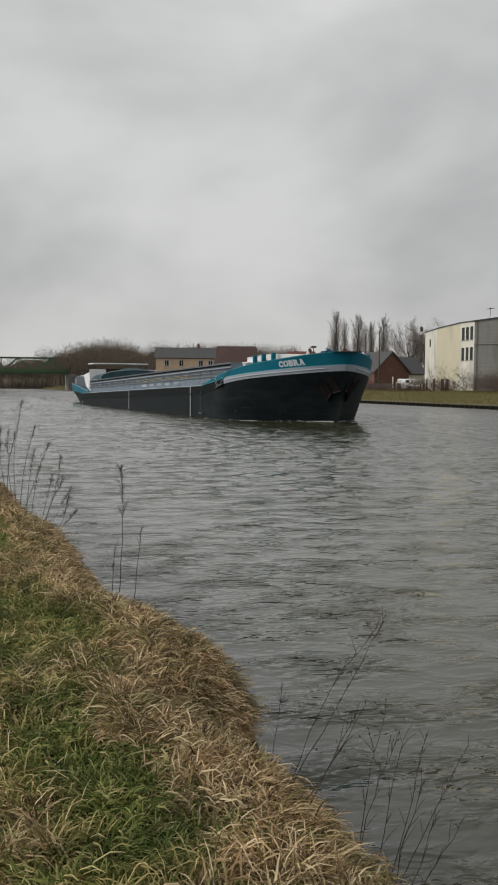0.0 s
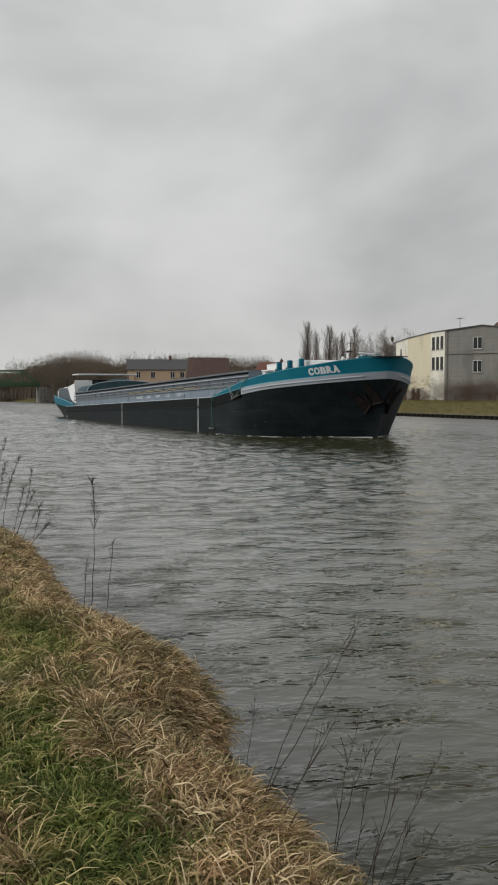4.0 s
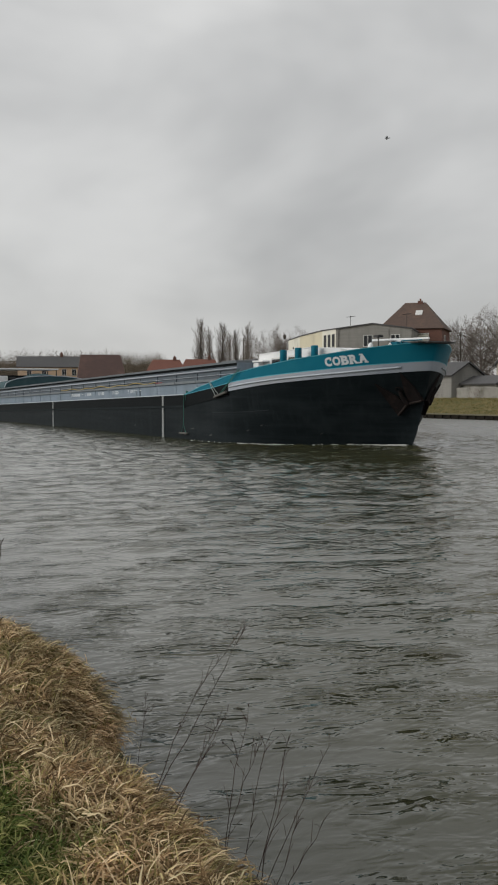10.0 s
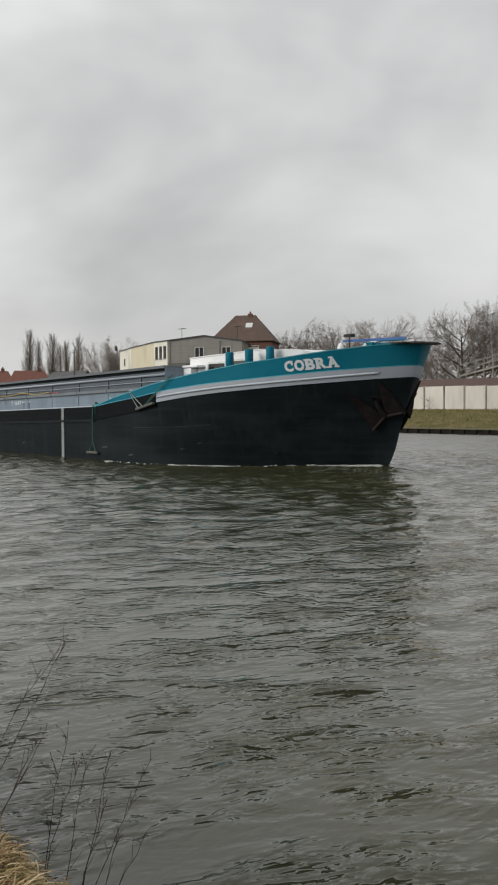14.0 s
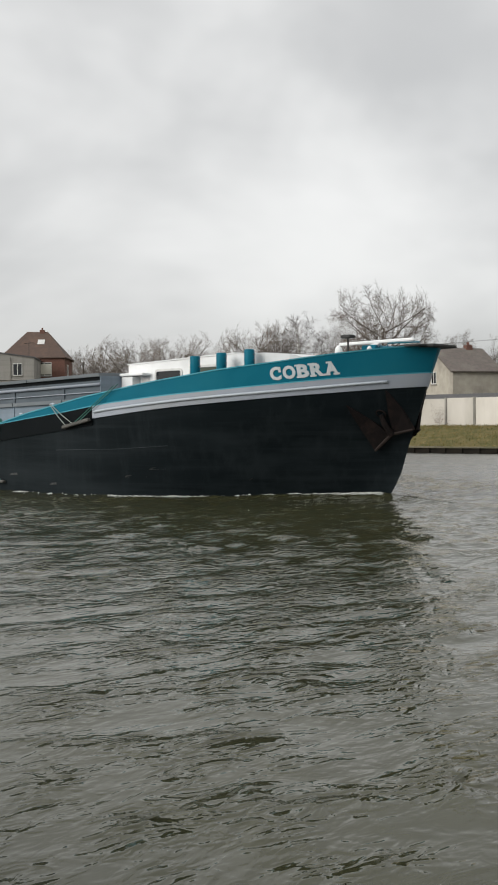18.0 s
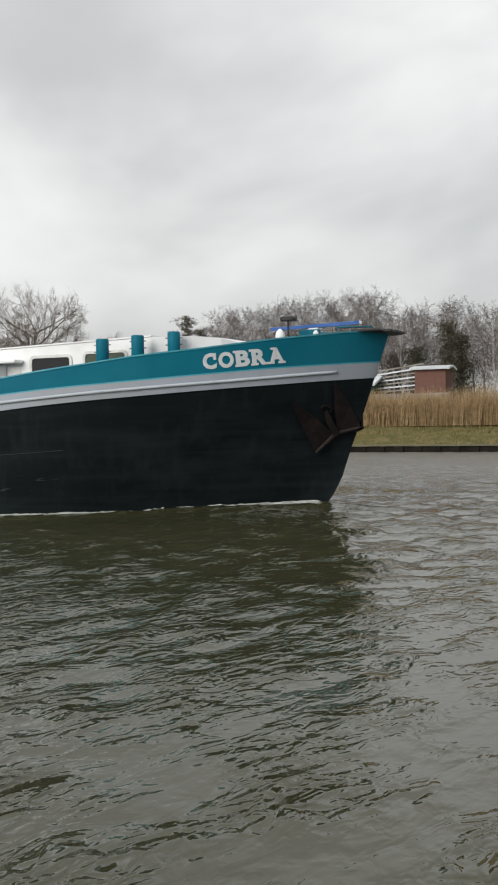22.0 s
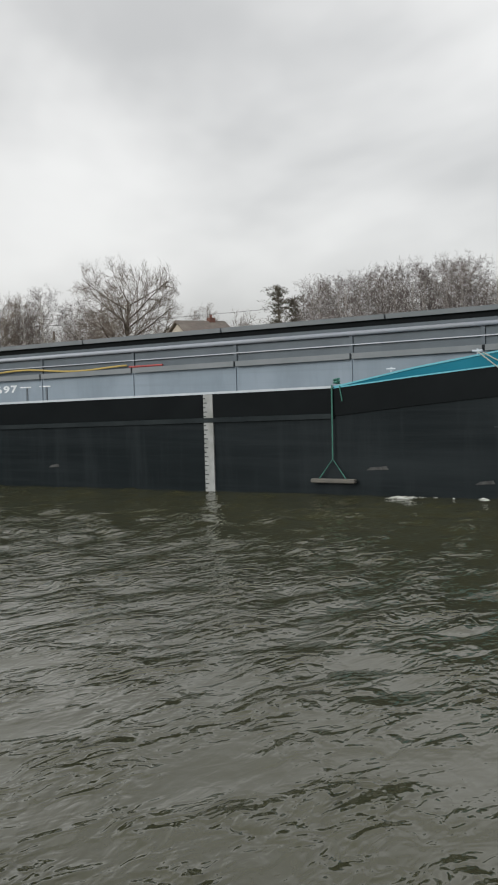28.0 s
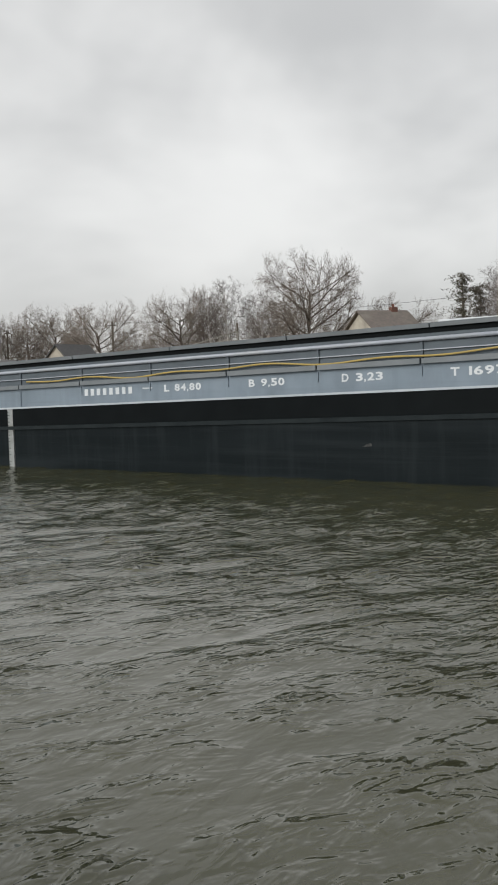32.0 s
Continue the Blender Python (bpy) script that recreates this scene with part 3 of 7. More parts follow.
teal_top = curve_z([(3.2, 2.27), (5.1, 2.63), (6.86, 2.89), (8.0, 3.07), (8.7, 3.15), (9.9, 3.31), (11.0, 3.465), (12.1, 3.605), (13.0, 3.735), (13.8, 3.825), (14.65, 3.92), (15.4, 4.025), (16.0, 4.11), (16.6, 4.18), (17.1, 4.25), (17.9, 4.33)])
teal_low = curve_z([(3.2, 2.255), (5.1, 2.45), (6.86, 2.61), (8.5, 2.795), (9.4, 2.885), (10.1, 2.94), (10.9, 3.015), (12.1, 3.11), (13.1, 3.185), (14.0, 3.26), (15, 3.345), (16, 3.44), (17, 3.515), (17.9, 3.59)])
band_low = curve_z([(8.5, 2.41), (9.4, 2.495), (10.75, 2.63), (12.0, 2.74), (13.1, 2.82), (14.0, 2.89), (15, 2.97), (16, 3.045), (17, 3.13), (17.9, 3.205)])
strake_z = curve_z([(8.5, 2.60), (9.4, 2.69), (12.1, 2.92), (15, 3.135), (16, 3.225), (17.3, 3.35), (17.9, 3.42)])


def half(x, z):
    """Half the hull's breadth at a station and height."""
    if x > 6.5:
        x0, xs = np.interp(z, [0, 3], [6.5, 8.0]), stem_x(z)
        u = min(max((x - x0) / (xs - x0), 0), 1)
        return BEAM * (1 - u * u) ** float(np.interp(z, [0, 2.6, 4.3], [1.45, 0.86, 0.74]))
    xe = stern_x(z)
    if x < -48:
        u = min(max((-48 - x) / (-48 - xe), 0), 1)
        return BEAM - (1.45 + 0.8 * max(0, 1.4 - z)) * u ** 2.4
    return BEAM


def station(n, z):
    """The true x of a nominal station, drawn out to the raked stem and stern at that height."""
    if n > 8:
        return 8 + (n - 8) / (17.9 - 8) * (stem_x(z) - 8)
    if n < -56:
        return -56 - (-56 - n) / 10.9 * (-56 - stern_x(z))
    return n


def skin(stations, low, high, rows, out=0.0, sides=(-1, 1), inner=0.0):
    """Plating between two heights, on one or both sides; inner gives it a thickness."""
    b = Build()
    for s in sides:
        grids = []
        for off in ([out] if not inner else [out, out - inner]):
            n0 = len(b.v)
            for n in stations:
                za, zb = low(n), high(n)
                for r in range(rows + 1):
                    z = za + (zb - za) * r / rows
                    x = station(n, z)
                    b.v.append((x, s * max(half(x, z) + off, 0.0), z))
            grids.append(n0)
        k = rows + 1
        for g, n0 in enumerate(grids):
            flip = (s > 0) != (g == 1)
            for i in range(len(stations) - 1):
                for r in range(rows):
                    q = (n0 + i * k + r, n0 + (i + 1) * k + r, n0 + (i + 1) * k + r + 1, n0 + i * k + r + 1)
                    b.f.append(tuple(reversed(q)) if flip else q)
        if inner:
            a, c = grids
            g = lambda base, i, r: b.v[base + i * k + r]
            for i in range(len(stations) - 1):
                for r in (0, rows):
                    b.face(g(a, i, r), g(a, i + 1, r), g(c, i + 1, r), g(c, i, r))
            for i in (0, len(stations) - 1):
                for r in range(rows):
                    b.face(g(a, i, r), g(a, i, r + 1), g(c, i, r + 1), g(c, i, r))
    return b


BOW = [8 + 9.9 * (1 - (1 - i / 44) ** 1.8) for i in range(45)]
AFT = [-66.9 + 0.9 * i for i in range(22)]
MIDS = [-47 + 2.5 * i for i in range(20)] + [1.5, 3.2, 4, 5, 6, 7]
ALL = AFT + MIDS + BOW
hull_top = lambda n: deck_z(n) if n <= 3.2 else teal_low(n)
part("hull", skin(ALL, lambda n: -1.2, hull_top, 12), M_HULL, barge, "black riveted steel hull with scuffs", True)
tr = Build()
for r in range(12):
    za, zc = -1.2 + r * (hull_top(-66.9) + 1.2) / 12, -1.2 + (r + 1) * (hull_top(-66.9) + 1.2) / 12
    xa, xc = stern_x(za), stern_x(zc)
    ha, hc = half(xa, za), half(xc, zc)
    tr.face((xa, ha, za), (xa, -ha, za), (xc, -hc, zc), (xc, hc, zc))
part("transom", tr, M_HULL, barge)
for side in (-1, 1):
    part("sheer_strake", skin([n for n in ALL if n <= 3.2 and n > -50], lambda n: deck_z(n) - 0.55, lambda n: deck_z(n) - 0.03, 2, 0.035, (side,), inner=0.03), M_STRAKE, barge)
    part("sheer_strake", skin([3.2, 4, 5, 6, 7, 8, 8.5], lambda n: teal_low(n) - 0.58, lambda n: teal_low(n) - 0.01, 2, 0.03, (side,), inner=0.03), M_STRAKE, barge)
    part("gunwale", skin([n for n in ALL if -50 < n <= 3.2], lambda n: deck_z(n) - 0.03, lambda n: deck_z(n) + 0.02, 1, 0.05, (side,), inner=0.16), M_RAIL, barge, "pale grey gunwale edge")
TEALS = [3.2, 4, 5, 6, 7] + BOW
STERN_TOP = [(-66.9, 2.42), (-58, 2.26), (-52, 1.98), (-45.5, 1.50)]
for side in (-1, 1):
    part("bulwark", skin(TEALS, teal_low, teal_top, 4, 0.012, (side,), inner=0.07), M_TEAL, barge, "glossy teal bow bulwark", True)
    part("bulwark_cap", skin(TEALS, lambda n: teal_top(n) - 0.012, lambda n: teal_top(n) + 0.022, 1, 0.03, (side,), inner=0.12), M_TEALEDGE, barge)
    part("bulwark_foot", skin(TEALS, lambda n: teal_low(n) - 0.016, lambda n: teal_low(n) + 0.016, 1, 0.03, (side,), inner=0.02), M_TEALEDGE, barge)
    part("grey_band", skin([8.53] + [n for n in BOW if n > 8.6], band_low, lambda n: teal_low(n) - 0.018, 3, 0.04, (side,), inner=0.05), M_BAND, barge, "light grey painted band below the bulwark", True)
    rub = Build()
    pts = []
    for n in [8.6] + [n for n in BOW if 8.7 < n < 17.25]:
        z = strake_z(n)
        x = station(n, z)
        pts.append((x, side * (half(x, z) + 0.055), z))
    rub.tube(pts, 0.04, 6)
    part("rubbing_strake", rub, M_RAIL, barge, "", True)
    weld = Build()
    weld.tube([(station(n, z), side * (half(station(n, z), z) + 0.012), z) for n, z in ((6.6, 1.42), (8, 1.45), (9.3, 1.47), (10.4, 1.52), (11.4, 1.58))], 0.010, 5)
    part("rubbing_bar", weld, M_LINE, barge)
    part("rubbing_ledge", skin([n for n in ALL if -50 < n <= 3.2], lambda n: deck_z(n) - 0.66, lambda n: deck_z(n) - 0.555, 1, 0.05, (side,), inner=0.05), M_LEDGE, barge, "worn grey rubbing ledge along the hull")
    sb = AFT + [-47, -45.5]
    part("stern_bulwark", skin(sb, deck_z, curve_z(STERN_TOP), 3, 0.01, (side,), inner=0.06), M_TEAL, barge, "teal stern bulwark", True)
    part("stern_bulwark_cap", skin(sb, lambda n: curve_z(STERN_TOP)(n) - 0.02, lambda n: curve_z(STERN_TOP)(n) + 0.05, 1, 0.03, (side,), inner=0.1), M_TEALEDGE, barge)
tb = Build()
tb.box(-66.95, -66.86, -3.3, 3.3, deck_z(-66.9), 2.3, 0.01)
part("stern_bulwark", tb, M_TEAL, barge)
fd = Build()
prev = None
for n in [-66.8, -60, -52, -40, -20, 0, 3.2, 6, 8] + BOW[1:-1]:
    z = (deck_z(n) if n <= 3.2 else min(deck_z(n), teal_low(n)) if n < 8.5 else teal_low(n) - 0.12) - 0.02
    x = station(n, z)
    h = max(half(x, z) - 0.02, 0.02)
    cur = ((x, -h, z), (x, h, z))
    if prev:
        fd.face(prev[0], cur[0], cur[1], prev[1])
    prev = cur
part("deck", fd, M_COAMD, barge)
beak = Build()
beak.box(17.55, 18.1, -0.55, 0.55, 4.27, 4.35, 0.02)
beak.box(17.2, 17.9, -0.9, 0.9, 4.29, 4.34, 0.01)
part("stem_platform", beak, M_DARK, barge, "worn dark timber platform over the stem")

# draught marks
for x0 in (0.0, -22.27, -49.5):
    for side in (-1, 1):
        mk = Build()
        top = deck_z(x0) - 0.02
        y = side * (half(x0, 1.0) + 0.045)
        mk.box(x0, x0 + 0.25, min(y, y - side * 0.06), max(y, y - side * 0.06), -0.3 if x0 > -40 else -0.3, top if x0 > -40 else 0.35, 0.005)
        mk_ob = part("draught_mark", mk, M_MARK, barge, "weathered white draught mark strip")
        if x0 > -40 and side < 0:
            for i in range(22):
                tk = Build()
                z = top - 0.10 * (i + 1)
                w = 0.10 if i % 2 else 0.06
                tk.box(x0, x0 + w, y - 0.006, y + 0.01, z - 0.010, z + 0.010)
                part("tick_mark", tk, M_LINE, mk_ob)

# hold coaming: lower panel, ledge, upper panel, pipe, hatch covers
CX0, CX1, CY = -48.0, 8.15, 4.17


def along(x0, x1, y0, y1, z0, z1, step=4.0, bevel=0.0):
    """A bar that follows the deck's slope."""
    b = Build()
    d0, d1 = deck_z(x0), deck_z(x1)
    vs = [(x, y, (d0 if x == x0 else d1) + z) for x in (x0, x1) for y, z in ((y0, z0), (y1, z0), (y1, z1), (y0, z1))]
    b.v = vs
    b.f = [(3, 2, 1, 0), (4, 5, 6, 7), (0, 1, 5, 4), (1, 2, 6, 5), (2, 3, 7, 6), (3, 0, 4, 7)]
    return b


for side in (-1, 1):
    o = lambda a, c: (min(side * a, side * c), max(side * a, side * c))
    part("coaming_panel", along(CX0, CX1, *o(CY, CY - 0.05), 0.0, 0.57), M_COAM, barge, "blue-grey painted hold coaming")
    for i in range(20):
        xa, xb = max(CX0, 6.22 - 2.86 * i - 2.81), min(CX1, 6.22 - 2.86 * i)
        if i == 0:
            part("coaming_ledge", along(6.28, CX1, *o(CY + 0.10, CY - 0.02), 0.57, 0.69), M_HATCH, barge)
        if xb - xa > 0.3:
            part("coaming_ledge", along(xa, xb, *o(CY + 0.10, CY - 0.02), 0.57, 0.69), M_HATCH, barge)
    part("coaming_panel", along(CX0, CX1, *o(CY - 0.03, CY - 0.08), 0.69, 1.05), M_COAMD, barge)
    part("coaming_flange", along(CX0, CX1, *o(CY + 0.03, CY - 0.03), 0.862, 0.884), M_BAND, barge)
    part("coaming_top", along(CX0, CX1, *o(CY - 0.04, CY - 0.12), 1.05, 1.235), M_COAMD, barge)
    # solid strip whose near-black colour paints the shade under the covers
    part("coaming_gap", along(CX0, CX1, *o(CY - 0.06, CY - 0.14), 1.235, 1.37), M_GAP, barge, "strip coloured near-black for the shade under the hatch covers")
    pipe = Build()
    pipe.tube([(CX0, side * (CY + 0.02), deck_z(CX0) + 1.11), (CX1, side * (CY + 0.02), deck_z(CX1) + 1.11)], 0.05, 10)
    part("guide_rail", pipe, M_BAND, barge, "", True)
    for i in range(20):
        x = 3.36 - 2.86 * i + 2.86
        if x > CX1 - 0.3:
            continue
        rib = along(x - 0.02, x + 0.02, *o(CY + 0.025, CY - 0.01), 0.02 if side > 0 or not -20 < x < -6 else 0.30, 0.57)
        part("coaming_rib", rib, M_COAM, barge)
        rib = along(x - 0.04, x + 0.04, *o(CY + 0.01, CY - 0.05), 0.69, 1.06)
        part("coaming_bracket", rib, M_COAMD, barge)
end = Build()
end.slab((CX1 + 0.02, -CY, deck_z(CX1)), (CX1 + 0.02, CY, deck_z(CX1)), (CX1 + 0.02, CY, deck_z(CX1) + 1.37), (CX1 + 0.02, -CY, deck_z(CX1) + 1.37), 0.03)
part("coaming_end", end, M_COAM, barge)
for i in range(14):
    x1 = CX1 - 0.02 - 4.0 * i
    x0 = x1 - 3.96
    hb_ = Build()
    d0, d1 = deck_z(x0), deck_z(x1)
    prof = [(-CY - 0.02, 1.36), (-CY - 0.04, 1.46), (-2.2, 1.50), (0, 1.53), (2.2, 1.50), (CY + 0.04, 1.46), (CY + 0.02, 1.36)]
    hb_.v = [(x, y, d + z) for x, d in ((x0, d0), (x1, d1)) for y, z in prof]
    hb_.f = [(j, j + 1, j + 8, j + 7) for j in range(6)] + [tuple(range(7)), tuple(reversed(range(7, 14))), (6, 0, 7, 13)]
    part("hatch_cover", hb_, M_HATCH, barge)

# yellow hose on the ledge, red at its end
hose = Build()
hp = [(x, -CY - 0.06, deck_z(x) + 0.755 + 0.035 * math.sin(x * 1.9) + 0.03 * math.sin(x * 0.9 + 1)) for x in np.arange(-22.0, -2.4, 0.25)]
hose.tube(hp, 0.026, 6)
part("hose", hose, M_HOSE, barge, "long yellow hose lying on the coaming ledge", True)
hose = Build()
hose.tube([(x, -CY - 0.06, deck_z(x) + 0.72) for x in (-2.42, -1.9, -1.45)], 0.026, 6)
part("hose_end", hose, M_RED, barge, "red hose end")


# lettering
def letters(text, size, bold=0.0, shear=0.0, spacing=1.0, depth=0.01):
    """A flat mesh of a text in the built-in font, lying in x and y from its left foot."""
    cu = bpy.data.curves.new("text", "FONT")
    cu.body, cu.size, cu.offset, cu.shear, cu.extrude, cu.space_character, cu.resolution_u = text, size, bold, shear, depth, spacing, 3
    ob = bpy.data.objects.new("text", cu)
    scene.collection.objects.link(ob)
    bpy.context.view_layer.update()
    me = bpy.data.meshes.new_from_object(ob.evaluated_get(bpy.context.evaluated_depsgraph_get()))
    bpy.data.objects.remove(ob)
    return me


def on_panel(me, x, z, height, side=-1):
    """Lays a text mesh on the coaming's side, scaled to a cap height."""
    co = np.array([v.co[:] for v in me.vertices])
    co = co - (co[:, 0].min(), co[:, 1].min(), 0)
    co *= height / co[:, 1].max()
    for v, c in zip(me.vertices, co):
        px_ = x + c[0]
        v.co = (px_, -CY - 0.006 - c[2] * 0.2, deck_z(px_) + z + c[1])
    me.materials.clear()
    me.materials.append(M_LETTER)
    return me


for text, x, w in (("L 84,80", -16.12, 1.36), ("B 9,50", -13.11, 1.15), ("D 3,23", -10.24, 1.14), ("T 1697", -7.36, 1.30)):
    wide = {c: {" ": 0.42, ",": 0.16, "1": 0.20}.get(c, 0.62) for c in text}
    scale_ = w / (sum(wide[c] + 0.12 for c in text) - 0.12)
    at = x
    for c in text:
        if c != " ":
            me = on_panel(letters(c, 1.0, 0.03, 0, 1.0, 0.01), at, 0.26 if c != "," else 0.23, 0.19 if c != "," else 0.07)
            full = max(v.co.x for v in me.vertices) - at
            for v in me.vertices:
                v.co.x = at + (v.co.x - at) * wide[c] * scale_ / full
            part("inscription_character", me, M_LETTER, barge, "white painted dimension lettering")
        at += (wide[c] + 0.12) * scale_
for i in range(8):
    bars = Build()
    x = -19.38 + i * 0.265
    bars.box(x, x + 0.14, -CY - 0.012, -CY + 0.01, deck_z(x) + 0.26, deck_z(x) + 0.45)
    part("number_bar", bars, M_LETTER, barge)
for x in (-16.95, -5.95, -5.3):
    bars = Build()
    bars.box(x, x + 0.36, -CY - 0.012, -CY + 0.01, deck_z(x) + 0.37, deck_z(x) + 0.40)
    part("dash_bar", bars, M_LETTER, barge)
for x in (-5.75, -5.1):
    slot = Build()
    slot.box(x, x + 0.05, -CY - 0.02, -CY + 0.01, deck_z(x) + 0.03, deck_z(x) + 0.36)
    part("freeing_port", slot, M_COAMD, barge)

# the name on both bows: bold slab-serif capitals, wrapped on the plating
NAME0, NAME1 = 14.34, 15.93


def name_on_bow(side):
    widths = {"C": 0.30, "O": 0.34, "B": 0.31, "R": 0.34, "A": 0.34}
    total, gap = sum(widths[c] for c in "COBRA"), 0.045
    # arc length along the plating from the first letter's foot
    s, arcs = 0.0, [(0.0, NAME0)]
    x = NAME0
    while x < 17:
        x2 = x + 0.02
        s += math.hypot(0.02, half(x2, 3.6) - half(x, 3.6))
        arcs.append((s, x2))
        x = x2
    total_len = float(np.interp(NAME1, [a[1] for a in arcs], [a[0] for a in arcs]))
    k = total_len / (total + 4 * gap)
    at = 0.0
    for c in "COBRA":
        me = letters(c, 1.0, 0.045, 0.0, 1.0, 0.012)
        co = np.array([v.co[:] for v in me.vertices])
        co = co - (co[:, 0].min(), co[:, 1].min(), 0)
        co[:, 0] *= widths[c] / co[:, 0].max()
        co[:, 1] *= 0.36 / co[:, 1].max()
        quads = []
        if c in "BRA":
            for fx in ((0.02,) if c == "B" else (0.02, 0.27) if c == "R" else (0.0, 0.25)):
                quads.append((fx - 0.05, fx + 0.12, 0.0, 0.05))
            if c in "BR":
                quads.append((-0.05, 0.13, 0.31, 0.36))
            else:
                quads.append((0.06, 0.20, 0.31, 0.36))
        elif c == "C":
            quads.append((0.24, 0.305, 0.20, 0.35))
        vs, fs = [tuple(p) for p in co], [tuple(p.vertices) for p in me.polygons]
        for a, b_, lo, hi in quads:
            n = len(vs)
            vs += [(a, lo, 0.0125), (b_, lo, 0.0125), (b_, hi, 0.0125), (a, hi, 0.0125)]
            fs.append((n, n + 1, n + 2, n + 3))
        out = Build()
        for u, w, d in vs:
            run = at + (u + 0.04 * w) * k
            xx = float(np.interp(run, [a[0] for a in arcs], [a[1] for a in arcs]))
            z = teal_low(8 + (xx - 8) * 9.9 / (stem_x(3.6) - 8)) + 0.10 + w * 1.02
            out.v.append((xx, side * (half(xx, z) + 0.018 + d), z))
        out.f = fs
        part("letter", out, M_LETTER, barge, "white slab-serif name lettering")
        at += (widths[c] + gap) * k


name_on_bow(-1)

# fore cabin: white, with two windows, a lean-to at its back and a sloping front
cab = Build()
CW = 3.05
rows_ = [(8.18, 4.10, 1.0), (13.0, 4.225, 1.0), (13.9, 4.23, 0.9), (14.5, 4.18, 0.78), (14.95, 4.02, 0.62), (15.0, 3.2, 0.6)]
for x, z, w in rows_:
    cab.v += [(x, -CW * w, 2.3), (x, -CW * w, z), (x, CW * w, z), (x, CW * w, 2.3)]
for i in range(5):
    n = 4 * i
    cab.f += [(n, n + 4, n + 5, n + 1), (n + 1, n + 5, n + 6, n + 2), (n + 2, n + 6, n + 7, n + 3)]
cab.f += [(0, 1, 2, 3), (23, 22, 21, 20)]
cabin = part("fore_cabin", cab, M_WHITE, barge, "white painted fore cabin")
trim = Build()
trim.slab((8.14, -CW - 0.02, 4.145), (13.0, -CW - 0.02, 4.27), (13.0, CW + 0.02, 4.27), (8.14, CW + 0.02, 4.145), 0.035)
part("cabin_roof", trim, M_WHITE, cabin)
def rounded(x0, x1, z0, z1, r, n=4):
    """A rectangle with rounded corners, anticlockwise in x and z."""
    pts = []
    for cx, cz, a0 in ((x1 - r, z0 + r, -90), (x1 - r, z1 - r, 0), (x0 + r, z1 - r, 90), (x0 + r, z0 + r, 180)):
        pts += [(cx + r * math.cos(radians(a0 + 90 * k / n)), cz + r * math.sin(radians(a0 + 90 * k / n))) for k in range(n + 1)]
    return pts


for x0 in (9.55, 11.14):
    wz = 3.41 + (x0 - 9.55) * 0.03
    fr = Build()
    outer, inner = rounded(x0 - 0.07, x0 + 1.20, wz - 0.07, wz + 0.51, 0.13), rounded(x0, x0 + 1.13, wz, wz + 0.44, 0.08)
    k = len(outer)
    fr.v = [(x, -CW - 0.035, z) for x, z in outer] + [(x, -CW - 0.035, z) for x, z in inner] + [(x, -CW + 0.02, z) for x, z in outer] + [(x, -CW - 0.004, z) for x, z in inner]
    for i in range(k):
        j = (i + 1) % k
        fr.f += [(i, j, k + j, k + i), (2 * k + i, 2 * k + j, j, i), (k + i, k + j, 3 * k + j, 3 * k + i)]
    win = part("window", fr, M_FRAME, cabin, "white-framed cabin window with rounded corners")
    gl = Build()
    gl.face(*[(x, -CW - 0.008, z) for x, z in inner])
    gl.face(*[(x, -CW - 0.002, z) for x, z in reversed(inner)])
    part("pane", gl, M_GLASS if x0 < 10 else M_GLASSG, win)
lean = Build()
lean.box(8.2, 8.75, -CW - 0.32, -CW, 2.4, 3.72, 0.02)
lean.box(8.15, 9.28, -CW - 0.36, -CW, 3.74, 3.83, 0.02)
part("gas_locker", lean, M_WHITE, cabin, "white locker with a small projecting roof")
door = Build()
door.box(8.85, 9.2, -CW - 0.015, -CW + 0.01, 2.6, 3.66, 0.01)
part("cabin_door", door, M_FRAME, cabin)
plate = Build()
plate.box(8.25, 9.35, -1.9, -0.2, 4.24, 4.30, 0.02)
plate.box(8.4, 8.5, -1.2, -1.1, 4.12, 4.25)
plate.box(9.1, 9.2, -1.2, -1.1, 4.14, 4.25)
part("roof_hatch", plate, M_DARK, cabin, "dark flat hatch on the cabin roof")
post = Build()
post.tube([(9.6, -1.2, 4.1), (9.6, -1.2, 4.45)], 0.03, 6)
part("vent_pipe", post, M_DARK, cabin)

# bollards behind the bow bulwark
for side in (-1, 1):
    for x, top in ((12.13, 4.17), (12.90, 4.24), (13.66, 4.31)):
        y = side * (half(x, 3.35) - 0.19)
        bo = Build()
        bo.tube([(x, y, 3.35), (x, y, top - 0.03), (x, y, top)], [0.15, 0.15, 0.135], 14)
        bol = part("bollard", bo, M_TEAL, barge, "teal mooring bollard", True)
        pins = Build()
        for dz in (0.14, 0.30):
            pins.tube([(x - 0.22, y, top - dz), (x + 0.22, y, top - dz)], 0.014, 5)
        part("bollard_pin", pins, M_COAMD, bol)

# fore deck gear: lowered mast, lights, winch
post = Build()
post.tube([(16.15, -0.55, 3.9), (16.15, -0.55, 4.36), (16.15, -0.55, 4.40)], [0.07, 0.07, 0.11], 10)
part("radar_pedestal", post, M_WHITE, barge, "", True)
bar = Build()
bar.box(-1.32, 1.32, -0.04, 0.05, -0.045, 0.045, 0.02)
bar.box(-0.14, 0.14, -0.10, 0.10, -0.10, -0.05, 0.02)
radar = part("radar_scanner", bar, M_WHITE, barge, "long white radar bar with a blue back")
radar.matrix_basis = pose(16.15, -0.55, 4.50)
face = Build()
face.box(-1.30, 1.30, -0.060, -0.043, -0.042, 0.042, 0.006)
part("scanner_back", face, M_BLUE, radar, "bright blue painted back")
lamp = Build()
